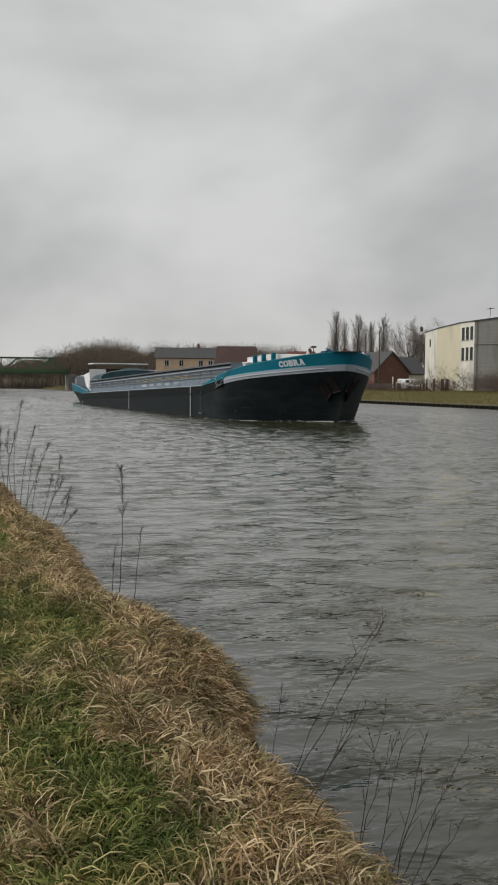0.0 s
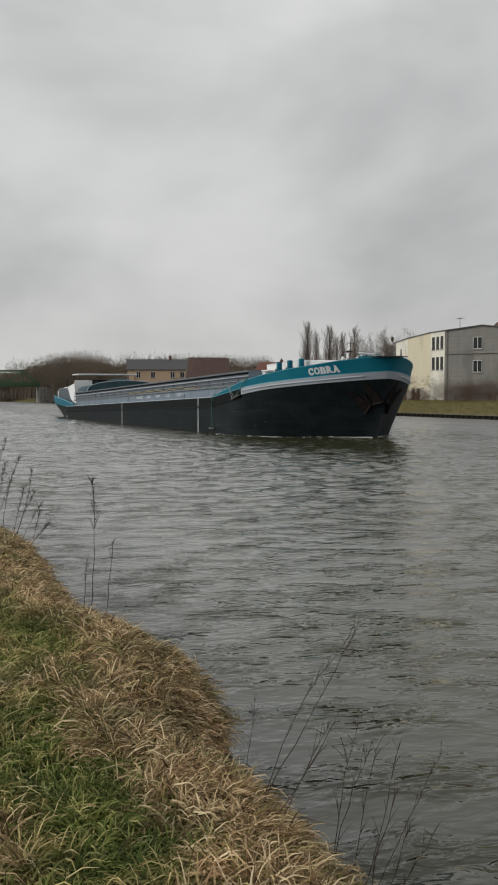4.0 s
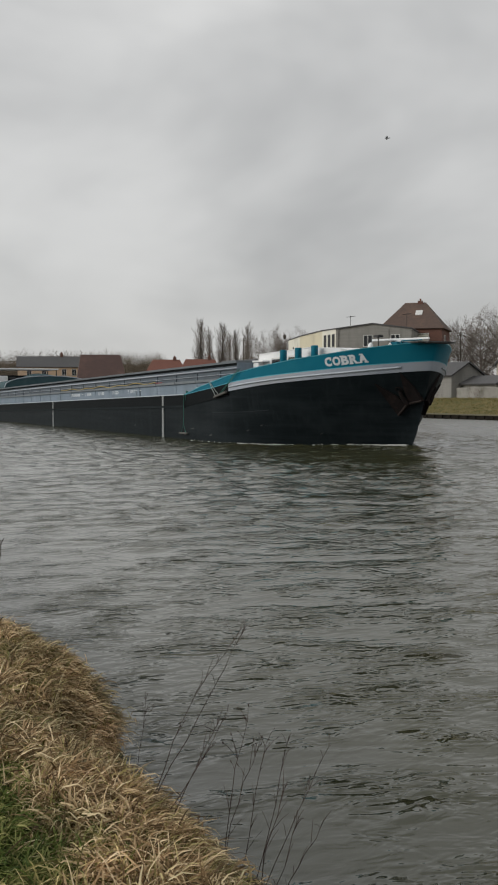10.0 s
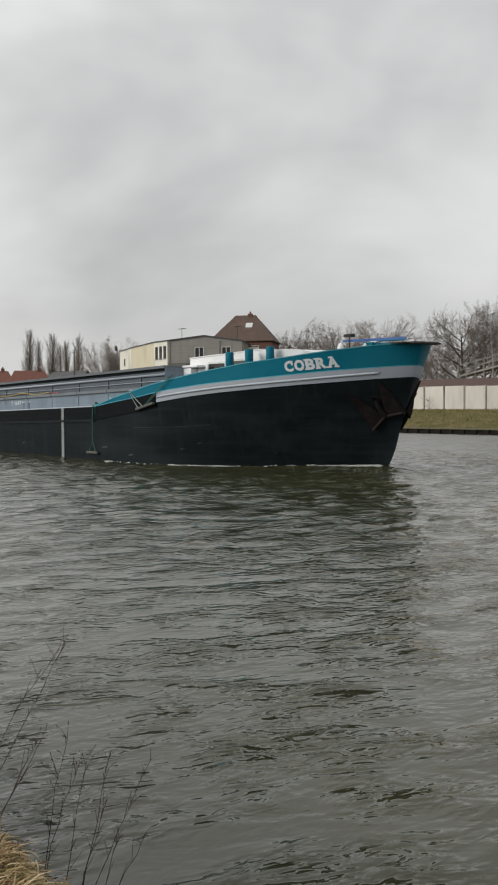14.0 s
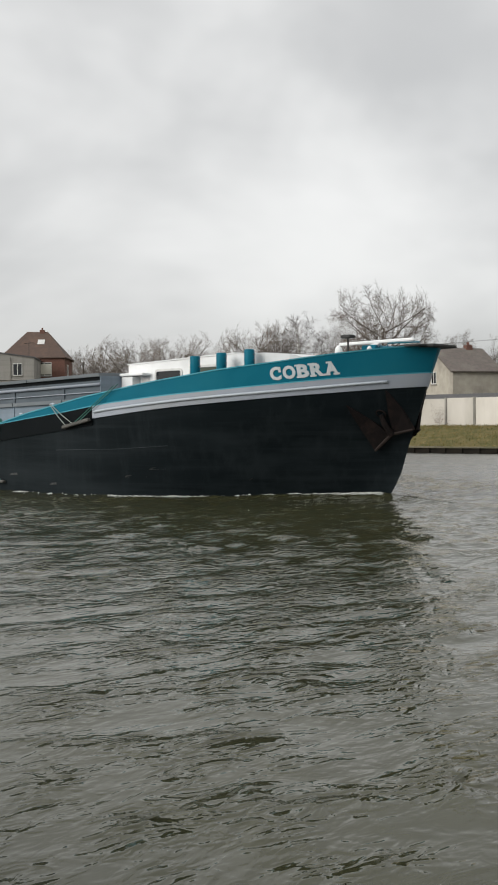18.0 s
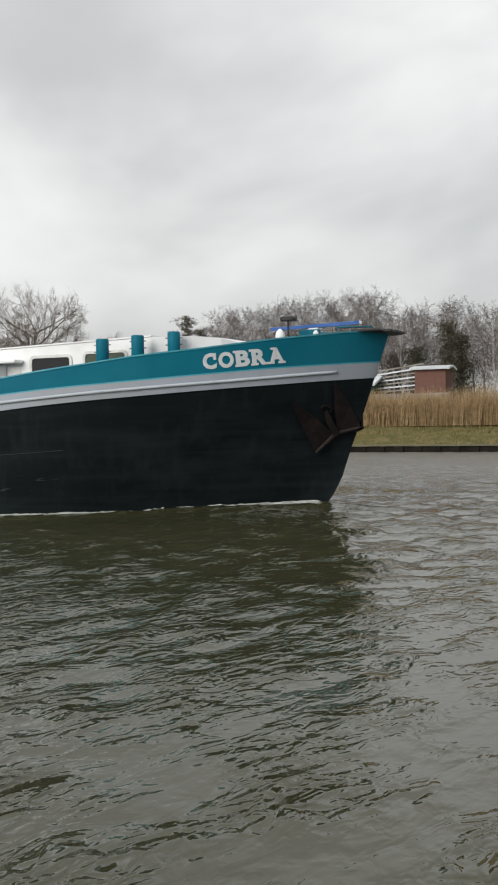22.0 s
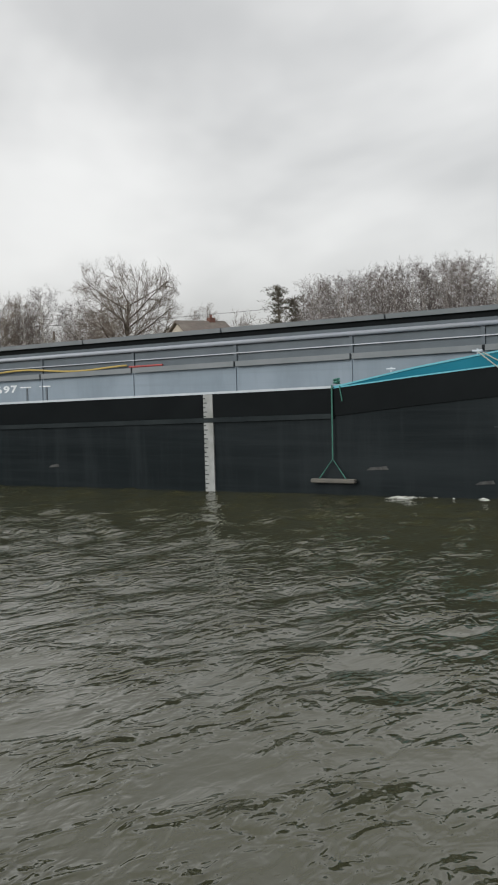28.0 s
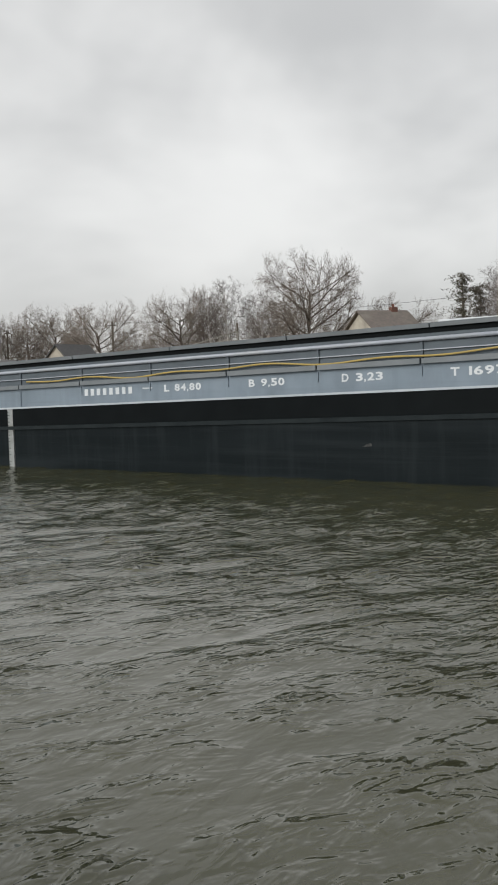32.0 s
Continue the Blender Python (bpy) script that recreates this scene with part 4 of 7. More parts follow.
lamp.box(15.62, 15.98, -1.5, -1.25, 4.58, 4.68, 0.02)
lamp.tube([(15.8, -1.38, 4.1), (15.8, -1.38, 4.6)], 0.025, 6)
part("floodlight", lamp, M_DARK, barge, "black floodlight on a short post")
for x, y in ((15.72, -1.7), (16.5, 1.52)):
    ball = Build()
    ball.tube([(x, y, 4.06), (x, y, 4.2), (x, y, 4.3), (x, y, 4.37)], [0.09, 0.115, 0.09, 0.03], 10)
    part("mushroom_vent", ball, M_WHITE, barge, "", True)
ball = Build()
ball.tube([(16.45, -1.25, 4.2), (16.45, -1.25, 4.27), (16.45, -1.25, 4.34)], [0.06, 0.075, 0.02], 8)
part("bow_light", ball, M_WHITE, barge, "small white bow light")
winch = Build()
winch.tube([(16.1, -0.7, 4.2), (16.1, 0.7, 4.2)], 0.22, 12)
winch.box(15.85, 16.35, -0.85, -0.7, 3.4, 4.4, 0.02)
winch.box(15.85, 16.35, 0.7, 0.85, 3.4, 4.4, 0.02)
part("anchor_winch", winch, M_TEAL, barge, "teal anchor winch")
rail = Build()
rail.tube([(16.9, -1.0, 4.3), (16.9, -1.0, 4.4), (17.6, -0.5, 4.42), (17.6, -0.5, 4.3)], 0.02, 5)
part("fairlead_rail", rail, M_TEAL, barge)


# anchors housed against both bows
def anchor(side):
    def at(x, z, d):
        return (x, side * (half(x, z) + d), z)
    for tip, outer, inner in (((15.93, 2.70), (16.17, 1.41), (16.62, 1.84)), ((16.80, 3.10), (17.12, 2.00), (16.68, 1.88))):
        b = Build()
        out = -1 if outer[0] < inner[0] else 1
        mid_o = ((tip[0] + outer[0]) / 2 + 0.04 * out, (tip[1] + outer[1]) / 2)
        mid_i = (tip[0] * 0.45 + inner[0] * 0.55 - 0.03 * out, tip[1] * 0.45 + inner[1] * 0.55)
        ring = [tip, mid_o, outer, inner, mid_i]
        n = len(ring)
        b.v = [at(h, v, 0.11 + 0.07 * (i in (2, 3))) for i, (h, v) in enumerate(ring)] + [at(h, v, 0.02) for h, v in ring]
        b.f = [tuple(range(n)), tuple(reversed(range(n, 2 * n)))] + [(i, (i + 1) % n, n + (i + 1) % n, n + i) for i in range(n)]
        part("anchor_fluke", b, M_RUST, barge, "dark rust-brown anchor fluke")
        b = Build()
        b.tube([at(*outer, 0.17), at(*inner, 0.2)], [0.04, 0.05], 6)
        part("anchor_crown", b, M_RUSTEDGE, barge)
    b = Build()
    b.tube([at(16.66, 1.86, 0.22), at(16.58, 2.15, 0.18), at(16.53, 2.42, 0.06)], [0.095, 0.085, 0.06], 8)
    part("anchor_shank", b, M_RUST, barge, "worn rusty anchor shank")
    b = Build()
    b.tube([at(16.54 + 0.09 * math.cos(w), 2.45 + 0.10 * math.sin(w), 0.05) for w in np.linspace(0, 6.2832, 13)], 0.024, 5)
    part("anchor_shackle", b, M_RUST, barge)


anchor(-1)
anchor(1)

# rope fenders: one hanging by the hull, one slung under the bulwark
fen = Build()
fen.box(2.69, 3.71, -BEAM - 0.16, -BEAM - 0.03, 0.28, 0.37, 0.02)
f1 = part("fender_beam", fen, M_WOOD, barge, "grey timber fender beam on green ropes")
rp = Build()
rp.tube([(3.19, -BEAM - 0.06, 2.32), (3.2, -BEAM - 0.09, 1.6), (3.19, -BEAM - 0.09, 0.78)], 0.016, 5)
rp.tube([(2.86, -BEAM - 0.1, 0.35), (3.19, -BEAM - 0.09, 0.78), (3.50, -BEAM - 0.1, 0.35)], 0.013, 5)
rp.tube([(3.36, -BEAM - 0.05, 2.3), (3.42, -BEAM - 0.06, 1.98)], 0.012, 5)
rp.tube([(3.24 + 0.07 * math.cos(w), -BEAM + 0.08 + 0.05 * math.sin(w), 2.34 + 0.009 * i) for i, w in enumerate(np.linspace(0, 12.5, 13))], 0.02, 5)
part("fender_rope", rp, M_ROPE, f1, "green fender rope")
fen = Build()
fb = pose(7.8, -BEAM - 0.12, 2.26, 0, -10, 0)
fen.box(-0.68, 0.68, -0.07, 0.07, -0.05, 0.05, 0.02, fb)
f2 = part("fender_beam", fen, M_WOOD, barge, "grey timber fender beam slung on ropes")
rp = Build()
for a, c in (((6.3, -BEAM - 0.03, 2.88), (7.25, -BEAM - 0.12, 2.2)), ((6.4, -BEAM - 0.03, 2.86), (7.6, -BEAM - 0.12, 2.27))):
    mid_ = tuple((p + q) / 2 - (0.03 if i == 2 else 0) for i, (p, q) in enumerate(zip(a, c)))
    rp.tube([a, mid_, c], 0.014, 5)
part("fender_rope", rp, M_ROPEPALE, f2)
rp = Build()
for a, c in (((9.75, -BEAM - 0.02, 3.42), (8.0, -BEAM - 0.12, 2.36)), ((9.55, -BEAM - 0.02, 3.38), (7.75, -BEAM - 0.12, 2.31))):
    rp.tube([a, tuple((p + q) / 2 for p, q in zip(a, c)), c], 0.014, 5)
part("fender_rope", rp, M_ROPE, f2, "green fender rope")
for x in (4.45, 6.25):
    cl = Build()
    cl.tube([(x - 0.1, -BEAM + 0.12, teal_top(x) + 0.1), (x + 0.1, -BEAM + 0.12, teal_top(x) + 0.1)], 0.025, 6)
    cl.tube([(x, -BEAM + 0.12, teal_top(x) - 0.1), (x, -BEAM + 0.12, teal_top(x) + 0.14)], 0.02, 6)
    part("cleat", cl, M_RAIL, barge, "pale cleat on the bulwark")
M_SCUFF = mat("worn_grey_scuffs", (0.055, 0.057, 0.056), (0.02, 0.022, 0.023), 9, 0.8)
for x, z, w in ((10.3, 0.86, 0.5), (9.45, 0.62, 0.75), (6.2, 0.30, 0.4), (12.9, 0.55, 0.3), (3.9, 0.55, 0.5), (-4.6, 0.5, 0.35), (-9.3, 0.8, 0.25)):
    scuff = Build()
    y = -half(x, z) - 0.006
    scuff.face((x, y, z), (x + w, -half(x + w, z) - 0.008, z + 0.02), (x + w * 0.9, -half(x + w, z) - 0.008, z + 0.09), (x + 0.1, y, z + 0.06))
    part("hull_scuff", scuff, M_SCUFF, barge)

# stern: accommodation, wheelhouse under a flat awning, gear
acc = Build()
acc.box(-62.5, -54.2, -3.5, 3.5, 1.1, 3.35, 0.06)
part("accommodation", acc, M_COAMD, barge, "low grey stern accommodation")
for side in (-1, 1):
    wing = Build()
    c = [(-50.1, side * 4.2, 2.05), (-46.8, side * 4.25, 1.55), (-49.2, side * 4.0, 3.75), (-53.7, side * 3.95, 3.42)]
    wing.slab(*(c if side < 0 else c[::-1]), 0.06)
    part("side_screen", wing, M_WHITE, barge, "white sloping side screen at the stern")
    pn = Build()
    pn.box(-49.05, -48.98, min(side * 4.0, side * 2.05), max(side * 4.0, side * 2.05), 2.5, 4.1, 0.02)
    part("wheelhouse_screen", pn, M_WHITE, barge, "white upright screen beside the wheelhouse")
    for x0_, x1_, z1_ in ((-63.6, -61.8, 3.0), (-59.4, -57.4, 3.44)):
        st = Build()
        st.box(x0_, x1_, min(side * 2.6, side * 3.4), max(side * 2.6, side * 3.4), 1.2, z1_, 0.05)
        dh = part("deck_house", st, M_WHITE, barge, "white stern deck house")
        wn_ = Build()
        wn_.box(x0_ + 0.5, x1_ - 0.5, min(side * 3.36, side * 3.42), max(side * 3.36, side * 3.42), z1_ - 0.8, z1_ - 0.3, 0.01)
        part("window", wn_, M_GLASS, dh)
    for k in range(5):
        rl = Build()
        rl.tube([(-65.6 + 1.1 * k, side * 3.2, 1.6), (-65.6 + 1.1 * k, side * 3.2, 3.0)], 0.025, 5)
        part("stanchion", rl, M_RAIL, barge)
    rl = Build()
    rl.tube([(-65.6, side * 3.2, 3.0), (-61.2, side * 3.2, 3.0)], 0.025, 5)
    rl.tube([(-65.6, side * 3.2, 2.5), (-61.2, side * 3.2, 2.5)], 0.02, 5)
    part("stern_rail", rl, M_RAIL, barge)
wh = Build()
wh.box(-55.2, -51.2, -2.4, 2.6, 3.35, 4.2, 0.05)
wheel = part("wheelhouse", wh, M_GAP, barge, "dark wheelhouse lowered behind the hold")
for i in range(6):
    g = Build()
    g.box(-51.2, -51.17, -2.2 + 0.78 * i, -1.56 + 0.78 * i, 3.55, 4.05)
    part("pane", g, M_GLASS, wheel)
aw = Build()
aw.box(-54.8, -51.0, -3.2, 3.5, 4.76, 4.90, 0.02)
part("awning", aw, M_WHITE, barge, "pale flat awning over the wheelhouse")
for x in (-54.6, -51.2):
    for y in (-3.0, 3.3):
        p_ = Build()
        p_.tube([(x, y, 3.2), (x, y, 4.77)], 0.05, 6)
        part("awning_post", p_, M_DARK, barge)


def vault(x0, x1, y0, y1, z0, rise0, rise1, lift=0.0):
    """A cover with a rounded top across the ship."""
    b = Build()
    for i in range(13):
        a = math.pi * i / 12
        y = (y0 + y1) / 2 - (y1 - y0) / 2 * math.cos(a)
        up = math.sin(a) ** 0.8
        b.v += [(x0, y, z0 + lift + rise0 * up), (x1, y, z0 + lift + rise1 * up)]
    b.f = [(2 * i, 2 * i + 1, 2 * i + 3, 2 * i + 2) for i in range(12)] + [tuple(range(0, 26, 2)), tuple(reversed(range(1, 26, 2)))]
    return b


part("engine_hood", vault(-50.9, -48.6, -0.6, 3.6, 3.3, 1.1, 0.9), M_TARP, barge, "dark teal rounded cover ahead of the wheelhouse", True)
arch = part("vaulted_cover", vault(-46.5, -41.0, -4.15, 4.15, 2.9, 0.85, 1.05), M_TARP, barge, "grey vaulted cover over the hold's after end")
rim_ = Build()
rim_.tube([(-40.98, -4.15 * math.cos(math.pi * i / 12), 2.93 + 1.05 * math.sin(math.pi * i / 12) ** 0.8) for i in range(13)], 0.045, 5)
part("cover_rim", rim_, M_RAIL, arch, "pale rim of the vaulted cover")
mst = Build()
mst.tube([(-61.5, -2.6, 3.2), (-61.5, -2.6, 4.5)], 0.04, 6)
mst.tube([(-61.5, -3.2, 4.1), (-61.5, -2.0, 4.1)], 0.025, 6)
part("stern_mast", mst, M_DARK, barge)
crane = Build()
crane.box(-51.5, -49.5, -3.9, -3.2, 1.3, 2.0, 0.05)
part("deck_locker", crane, M_COAM, barge)


# ---- the far bank: houses, walls, fences ----
def bearing(az, y):
    """The x at which a bearing from the camera (degrees left of straight across) meets a line y."""
    return -y * math.tan(radians(az))


def wall_window(parent, a, b, t0, t1, z0, z1, dark=False, shutter=False):
    """A window in the wall from plan point a to b, between two shares of its length: frame proud of the wall, pane, sill."""
    a, b = Vector((*a, 0)), Vector((*b, 0))
    d = (b - a)
    n = Vector((d.y, -d.x, 0)).normalized()
    m = Matrix(((d.normalized().x, n.x, 0, a.x), (d.normalized().y, n.y, 0, a.y), (0, 0, 1, 0), (0, 0, 0, 1)))
    x0, x1 = t0 * d.length, t1 * d.length
    f = Build()
    w = 0.07
    for p in ((x0, x1, z0, z0 + w), (x0, x1, z1 - w, z1), (x0, x0 + w, z0 + w, z1 - w), (x1 - w, x1, z0 + w, z1 - w), ((x0 + x1) / 2 - 0.04, (x0 + x1) / 2 + 0.04, z0 + w, z1 - w)):
        f.box(p[0], p[1], -0.05, 0.05, p[2], p[3], 0, m)
    win = part("window", f, M_FRAME if not dark else M_DARK, parent)
    g = Build()
    g.box(x0 + 0.03, x1 - 0.03, -0.02, 0.02, z0 + 0.03, z1 - 0.03, 0, m)
    part("pane", g, M_GLASS, win)
    s = Build()
    s.box(x0 - 0.08, x1 + 0.08, -0.02, 0.12, z0 - 0.1, z0, 0, m)
    part("sill", s, M_CONC, win)
    return win


def flat_block(name, plan, z0, tops, mats, label):
    """A flat-roofed block over a plan, a wall panel for each side, its parapet at the height given for each corner."""
    ob = thing(name, pose(0, 0, 0), label, "building")
    k = len(plan)
    for i in range(k):
        a, b = Vector((*plan[i], 0)), Vector((*plan[(i + 1) % k], 0))
        d = (b - a).normalized()
        n = Vector((d.y, -d.x, 0)) * -0.25
        za, zb = tops[i], tops[(i + 1) % k]
        w = Build()
        w.v = [(p.x, p.y, z) for p, z in ((a, z0), (b, z0), (b + n, z0), (a + n, z0), (a, za), (b, zb), (b + n, zb), (a + n, za))]
        w.f = [(3, 2, 1, 0), (4, 5, 6, 7), (0, 1, 5, 4), (1, 2, 6, 5), (2, 3, 7, 6), (3, 0, 4, 7)]
        part("wall", w, mats[i % len(mats)], ob)
    r = Build()
    cx, cy = sum(p[0] for p in plan) / k, sum(p[1] for p in plan) / k
    rim = [(cx + (x - cx) * 1.012, cy + (y - cy) * 1.015, z) for (x, y), z in zip(plan, tops)]
    mid = sum(tops) / k
    r.v = [(x, y, z + h) for h in (0.0, 0.16) for x, y, z in rim] + [(cx, cy, mid), (cx, cy, mid + 0.2)]
    for i in range(k):
        j = (i + 1) % k
        r.f += [(i, j, k + j, k + i), (k + i, k + j, 2 * k + 1), (j, i, 2 * k)]
    part("roof", r, M_SLATE, ob)
    return ob


# the flats: cream end, white stair bay, grey front
P = [(-155.0, 81.4), (-143.8, 77.5), (-129.8, 73.6), (-124.6, 72.8), (-121.0, 76.4), (-117.2, 80.2), (-124, 86), (-131, 90), (-157, 93)]
flats = flat_block("apartment_block", P, 1.4, (11.3, 11.3, 11.3, 11.25, 11.85, 11.1, 11.1, 11.2, 11.3), [M_WHITER, M_CREAM, M_WHITER, M_GREYR, M_GREYR, M_GREYR, M_GREYR, M_GREYR, M_CREAM],
                   "flat-roofed cream and grey apartment block on the bank")
for t in (0.22, 0.52, 0.82):
    for z in (6.1, 8.9):
        wall_window(flats, P[2], P[3], t - 0.09, t + 0.09, z, z + 1.75, True)
for t in (0.2,):
    wall_window(flats, P[0], P[1], 0.42, 0.50, 8.9, 10.0, True)
for t in (0.43, 0.79):
    for z in (5.65, 8.78):
        wall_window(flats, P[3], P[5], t - 0.06, t + 0.06, z, z + 1.6)
for t in (0.10, 0.30, 0.50, 0.70, 0.9):
    g = Build()
    a, b = Vector((*P[1], 0)), Vector((*P[2], 0))
    q = a + (b - a) * t
    d = (b - a).normalized()
    n = Vector((d.y, -d.x, 0))
    c0, c1 = q - d * 0.9, q + d * 0.9
    g.prism([(p.x, p.y) for p in (c0 + n * 0.04, c1 + n * 0.04, c1 - n * 0.02, c0 - n * 0.02)], 1.5, 3.6)
    part("garage_door", g, M_DARK if t in (0.3, 0.5) else M_WHITER, flats)
for t in (0.2, 0.55, 0.85):
    g = Build()
    a, b = Vector((*P[0], 0)), Vector((*P[1], 0))
    q = a + (b - a) * t
    d = (b - a).normalized()
    n = Vector((d.y, -d.x, 0))
    c0, c1 = q - d * 0.7, q + d * 0.7
    g.prism([(p.x, p.y) for p in (c0 + n * 0.04, c1 + n * 0.04, c1 - n * 0.02, c0 - n * 0.02)], 1.5, 3.7)
    part("garage_door", g, M_DARK, flats)
a, b = Vector((*P[3], 8.2)), Vector((*P[5], 8.2))
out_ = Vector((0.707, -0.69, 0)) * 0.08
for lo, hi, z in ((0.0, 1.0, 8.2), (0.70, 1.0, 4.2)):
    gut = Build()
    gut.tube([Vector((q.x, q.y, z)) + out_ for q in (a.lerp(b, lo), a.lerp(b, hi))], 0.07, 6)
    part("string_course", gut, M_CONC, flats)
for t in (0.03, 0.70):
    dp = Build()
    q = a.lerp(b, t) + out_
    dp.tube([(q.x, q.y, 1.6), (q.x, q.y, 11.2)], 0.05, 6)
    part("downpipe", dp, M_CONC, flats)
for x, y in ((-127.0, 76.6), (-119.5, 81.0)):
    an = Build()
    an.tube([(x, y, 11.3), (x, y, 13.4)], 0.035, 5)
    an.tube([(x - 0.9, y, 13.25), (x + 0.9, y, 13.25)], 0.025, 5)
    for k in range(5):
        an.tube([(x - 0.8 + 0.4 * k, y - 0.3, 13.25), (x - 0.8 + 0.4 * k, y + 0.3, 13.25)], 0.018, 4)
    part("television_aerial", an, M_DARK, flats)


def gable_house(name, x, y, w, d, eave, ridge, rot, wall, roof, label, floor=1.7, hip=0.0, chimney=0.8, wins=(), base=None):
    """A house: ridge along its own x, w long and d deep, hipped by a share of w."""
    ob = thing(name, pose(x, y, floor, 0, 0, rot), label, "house")
    e, r = eave - floor, ridge - floor
    b = Build()
    for s, (xa, xb, ya, yb) in enumerate(((-w / 2, w / 2, -d / 2, -d / 2 + 0.3), (-w / 2, w / 2, d / 2 - 0.3, d / 2))):
        q = Build()
        q.box(xa, xb, ya, yb, -0.4, e)
        part("wall", q, wall, ob)
    for xa in (-w / 2, w / 2):
        q = Build()
        th = 0.3 if xa < 0 else -0.3
        prof = [(-d / 2 + 0.3, -0.4), (d / 2 - 0.3, -0.4), (d / 2 - 0.3, e)] + ([(0, r - 0.1)] if not hip else []) + [(-d / 2 + 0.3, e)]
        k = len(prof)
        q.v = [(xa, yy, z) for yy, z in prof] + [(xa + th, yy, z) for yy, z in prof]
        q.f = [tuple(range(k)), tuple(reversed(range(k, 2 * k)))] + [(i, (i + 1) % k, k + (i + 1) % k, k + i) for i in range(k)]
        part("wall", q, wall, ob)
    o = 0.35
    h = hip * w / 2
    drop = o * (r - e) / (d / 2)
    for s in (-1, 1):
        q = Build()
        c = [(-w / 2 - o, s * (d / 2 + o), e - drop), (w / 2 + o, s * (d / 2 + o), e - drop), (w / 2 - h + (0 if hip else o), 0, r), (-w / 2 + h - (0 if hip else o), 0, r)]
        if s > 0:
            c = [c[1], c[0], c[3], c[2]]
        q.slab(*c, 0.16)
        part("roof", q, roof, ob)
        if hip:
            q = Build()
            t = [(s * (w / 2 + o), -(d / 2 + o) * s, e - drop), (s * (w / 2 + o), (d / 2 + o) * s, e - drop), (s * (w / 2 - h), 0.02 * s, r), (s * (w / 2 - h), -0.02 * s, r)]
            q.slab(*t, 0.16)
            part("roof", q, roof, ob)
    if chimney:
        q = Build()
        cx = w * (0.04 if hip > 0.5 else 0.18)
        q.box(cx, cx + 0.7, -0.3, 0.3, r - 0.6, r + chimney, 0.03)
        ch = part("chimney", q, M_BRICK, ob)
        q = Build()
        q.tube([(cx + 0.35, 0, r + chimney - 0.05), (cx + 0.35, 0, r + chimney + 0.3)], 0.13, 8)
        part("chimney_pot", q, M_TILER, ch)
    for side, t, z, ww, hh in wins:
        if side == "front":
            wall_window(ob, (-w / 2, -d / 2), (w / 2, -d / 2), t - ww / w / 2, t + ww / w / 2, z, z + hh)
        elif side == "left":
            wall_window(ob, (-w / 2, d / 2), (-w / 2, -d / 2), t - ww / d / 2, t + ww / d / 2, z, z + hh)
        else:
            wall_window(ob, (w / 2, -d / 2), (w / 2, d / 2), t - ww / d / 2, t + ww / d / 2, z, z + hh)
    return ob


# brick house with a steep hipped roof beside the flats
hip = gable_house("hipped_house", -127.6, 88.0, 8.8, 8.0, 12.0, 15.7, 46, M_BRICK, M_TILE, "brick house with a steep brown hipped roof", 1.6, 0.66, 0.25,
                  (("front", 0.68, 7.5, 2.0, 1.9), ("front", 0.68, 3.8, 1.6, 1.8), ("front", 0.22, 7.5, 1.6, 1.8), ("right", 0.4, 7.6, 1.4, 1.6)))
def on_hip(u, v, up=0.05):
    """A place on the front roof slope: u along the eave, v up the slope."""
    return (u, -4.0 * (1 - v) - 0.02, 10.4 + 3.7 * v + up)


sk = Build()
sk.slab(on_hip(0.3, 0.45, 0.1), on_hip(1.3, 0.45, 0.1), on_hip(1.3, 0.64, 0.1), on_hip(0.3, 0.64, 0.1), 0.12)
part("skylight", sk, M_FRAME, hip, "pale skylight in the roof")
sk = Build()
sk.slab(on_hip(-0.6, 0.06, -0.05), on_hip(2.0, 0.06, -0.05), on_hip(1.4, 0.34, -0.05), on_hip(0.2, 0.34, -0.05), 0.05)
part("roof_patch", sk, M_TILER, hip, "patch of newer red tiles")

bl = Build()
bl.box(0.65, 2.55, -4.09, -4.04, 7.7, 9.2, 0.01)
part("roller_blind", bl, M_WHITER, hip, "pale closed roller blind")

# houses and roofs towards the bridge
gable_house("yellow_house", bearing(75.3, 66), 66, 14.8, 9, 9.2, 11.7, 75, M_BRICKL, M_SLATE, "long ochre brick house with a grey roof", 1.8, 0, 0.8,
                 tuple(("front", t, 5.2, 1.1, 1.5) for t in (0.18, 0.42, 0.74, 0.9)) + tuple(("front", t, 1.6, 1.1, 1.5) for t in (0.2, 0.5, 0.8)))
gable_house("brick_barn", bearing(72.55, 68), 68, 9.5, 11, 5.8, 10.9, 75, M_BRICK, M_TILED, "red brick barn with a tall dark tiled roof", 1.8, 0.1, 0)
gable_house("red_roofed_house", bearing(69.0, 78), 78, 8.0, 7, 7.0, 9.6, 70, M_WHITER, M_TILER, "small pale house with a red tiled roof", 1.8, 0.3, 0.5)
gable_house("red_roofed_house", bearing(67.4, 78), 79, 8.0, 7, 6.6, 9.2, 70, M_BRICK, M_TILER, "small brick house with a red tiled roof", 1.8, 0.3, 0.5)
gable_house("brick_cottage", bearing(65.0, 80), 80, 12, 7, 5.2, 8.6, 5, M_BRICK, M_SLATE, "brick cottage with a dark slate roof", 1.8, 0, 0, (("front", 0.7, 1.2, 1.2, 1.3),))
gable_house("white_gabled_shed", bearing(63.9, 84), 84, 8, 7, 5.0, 7.8, 95, M_WHITER, M_SLATE, "shed with a white-edged gable", 1.8, 0, 0)

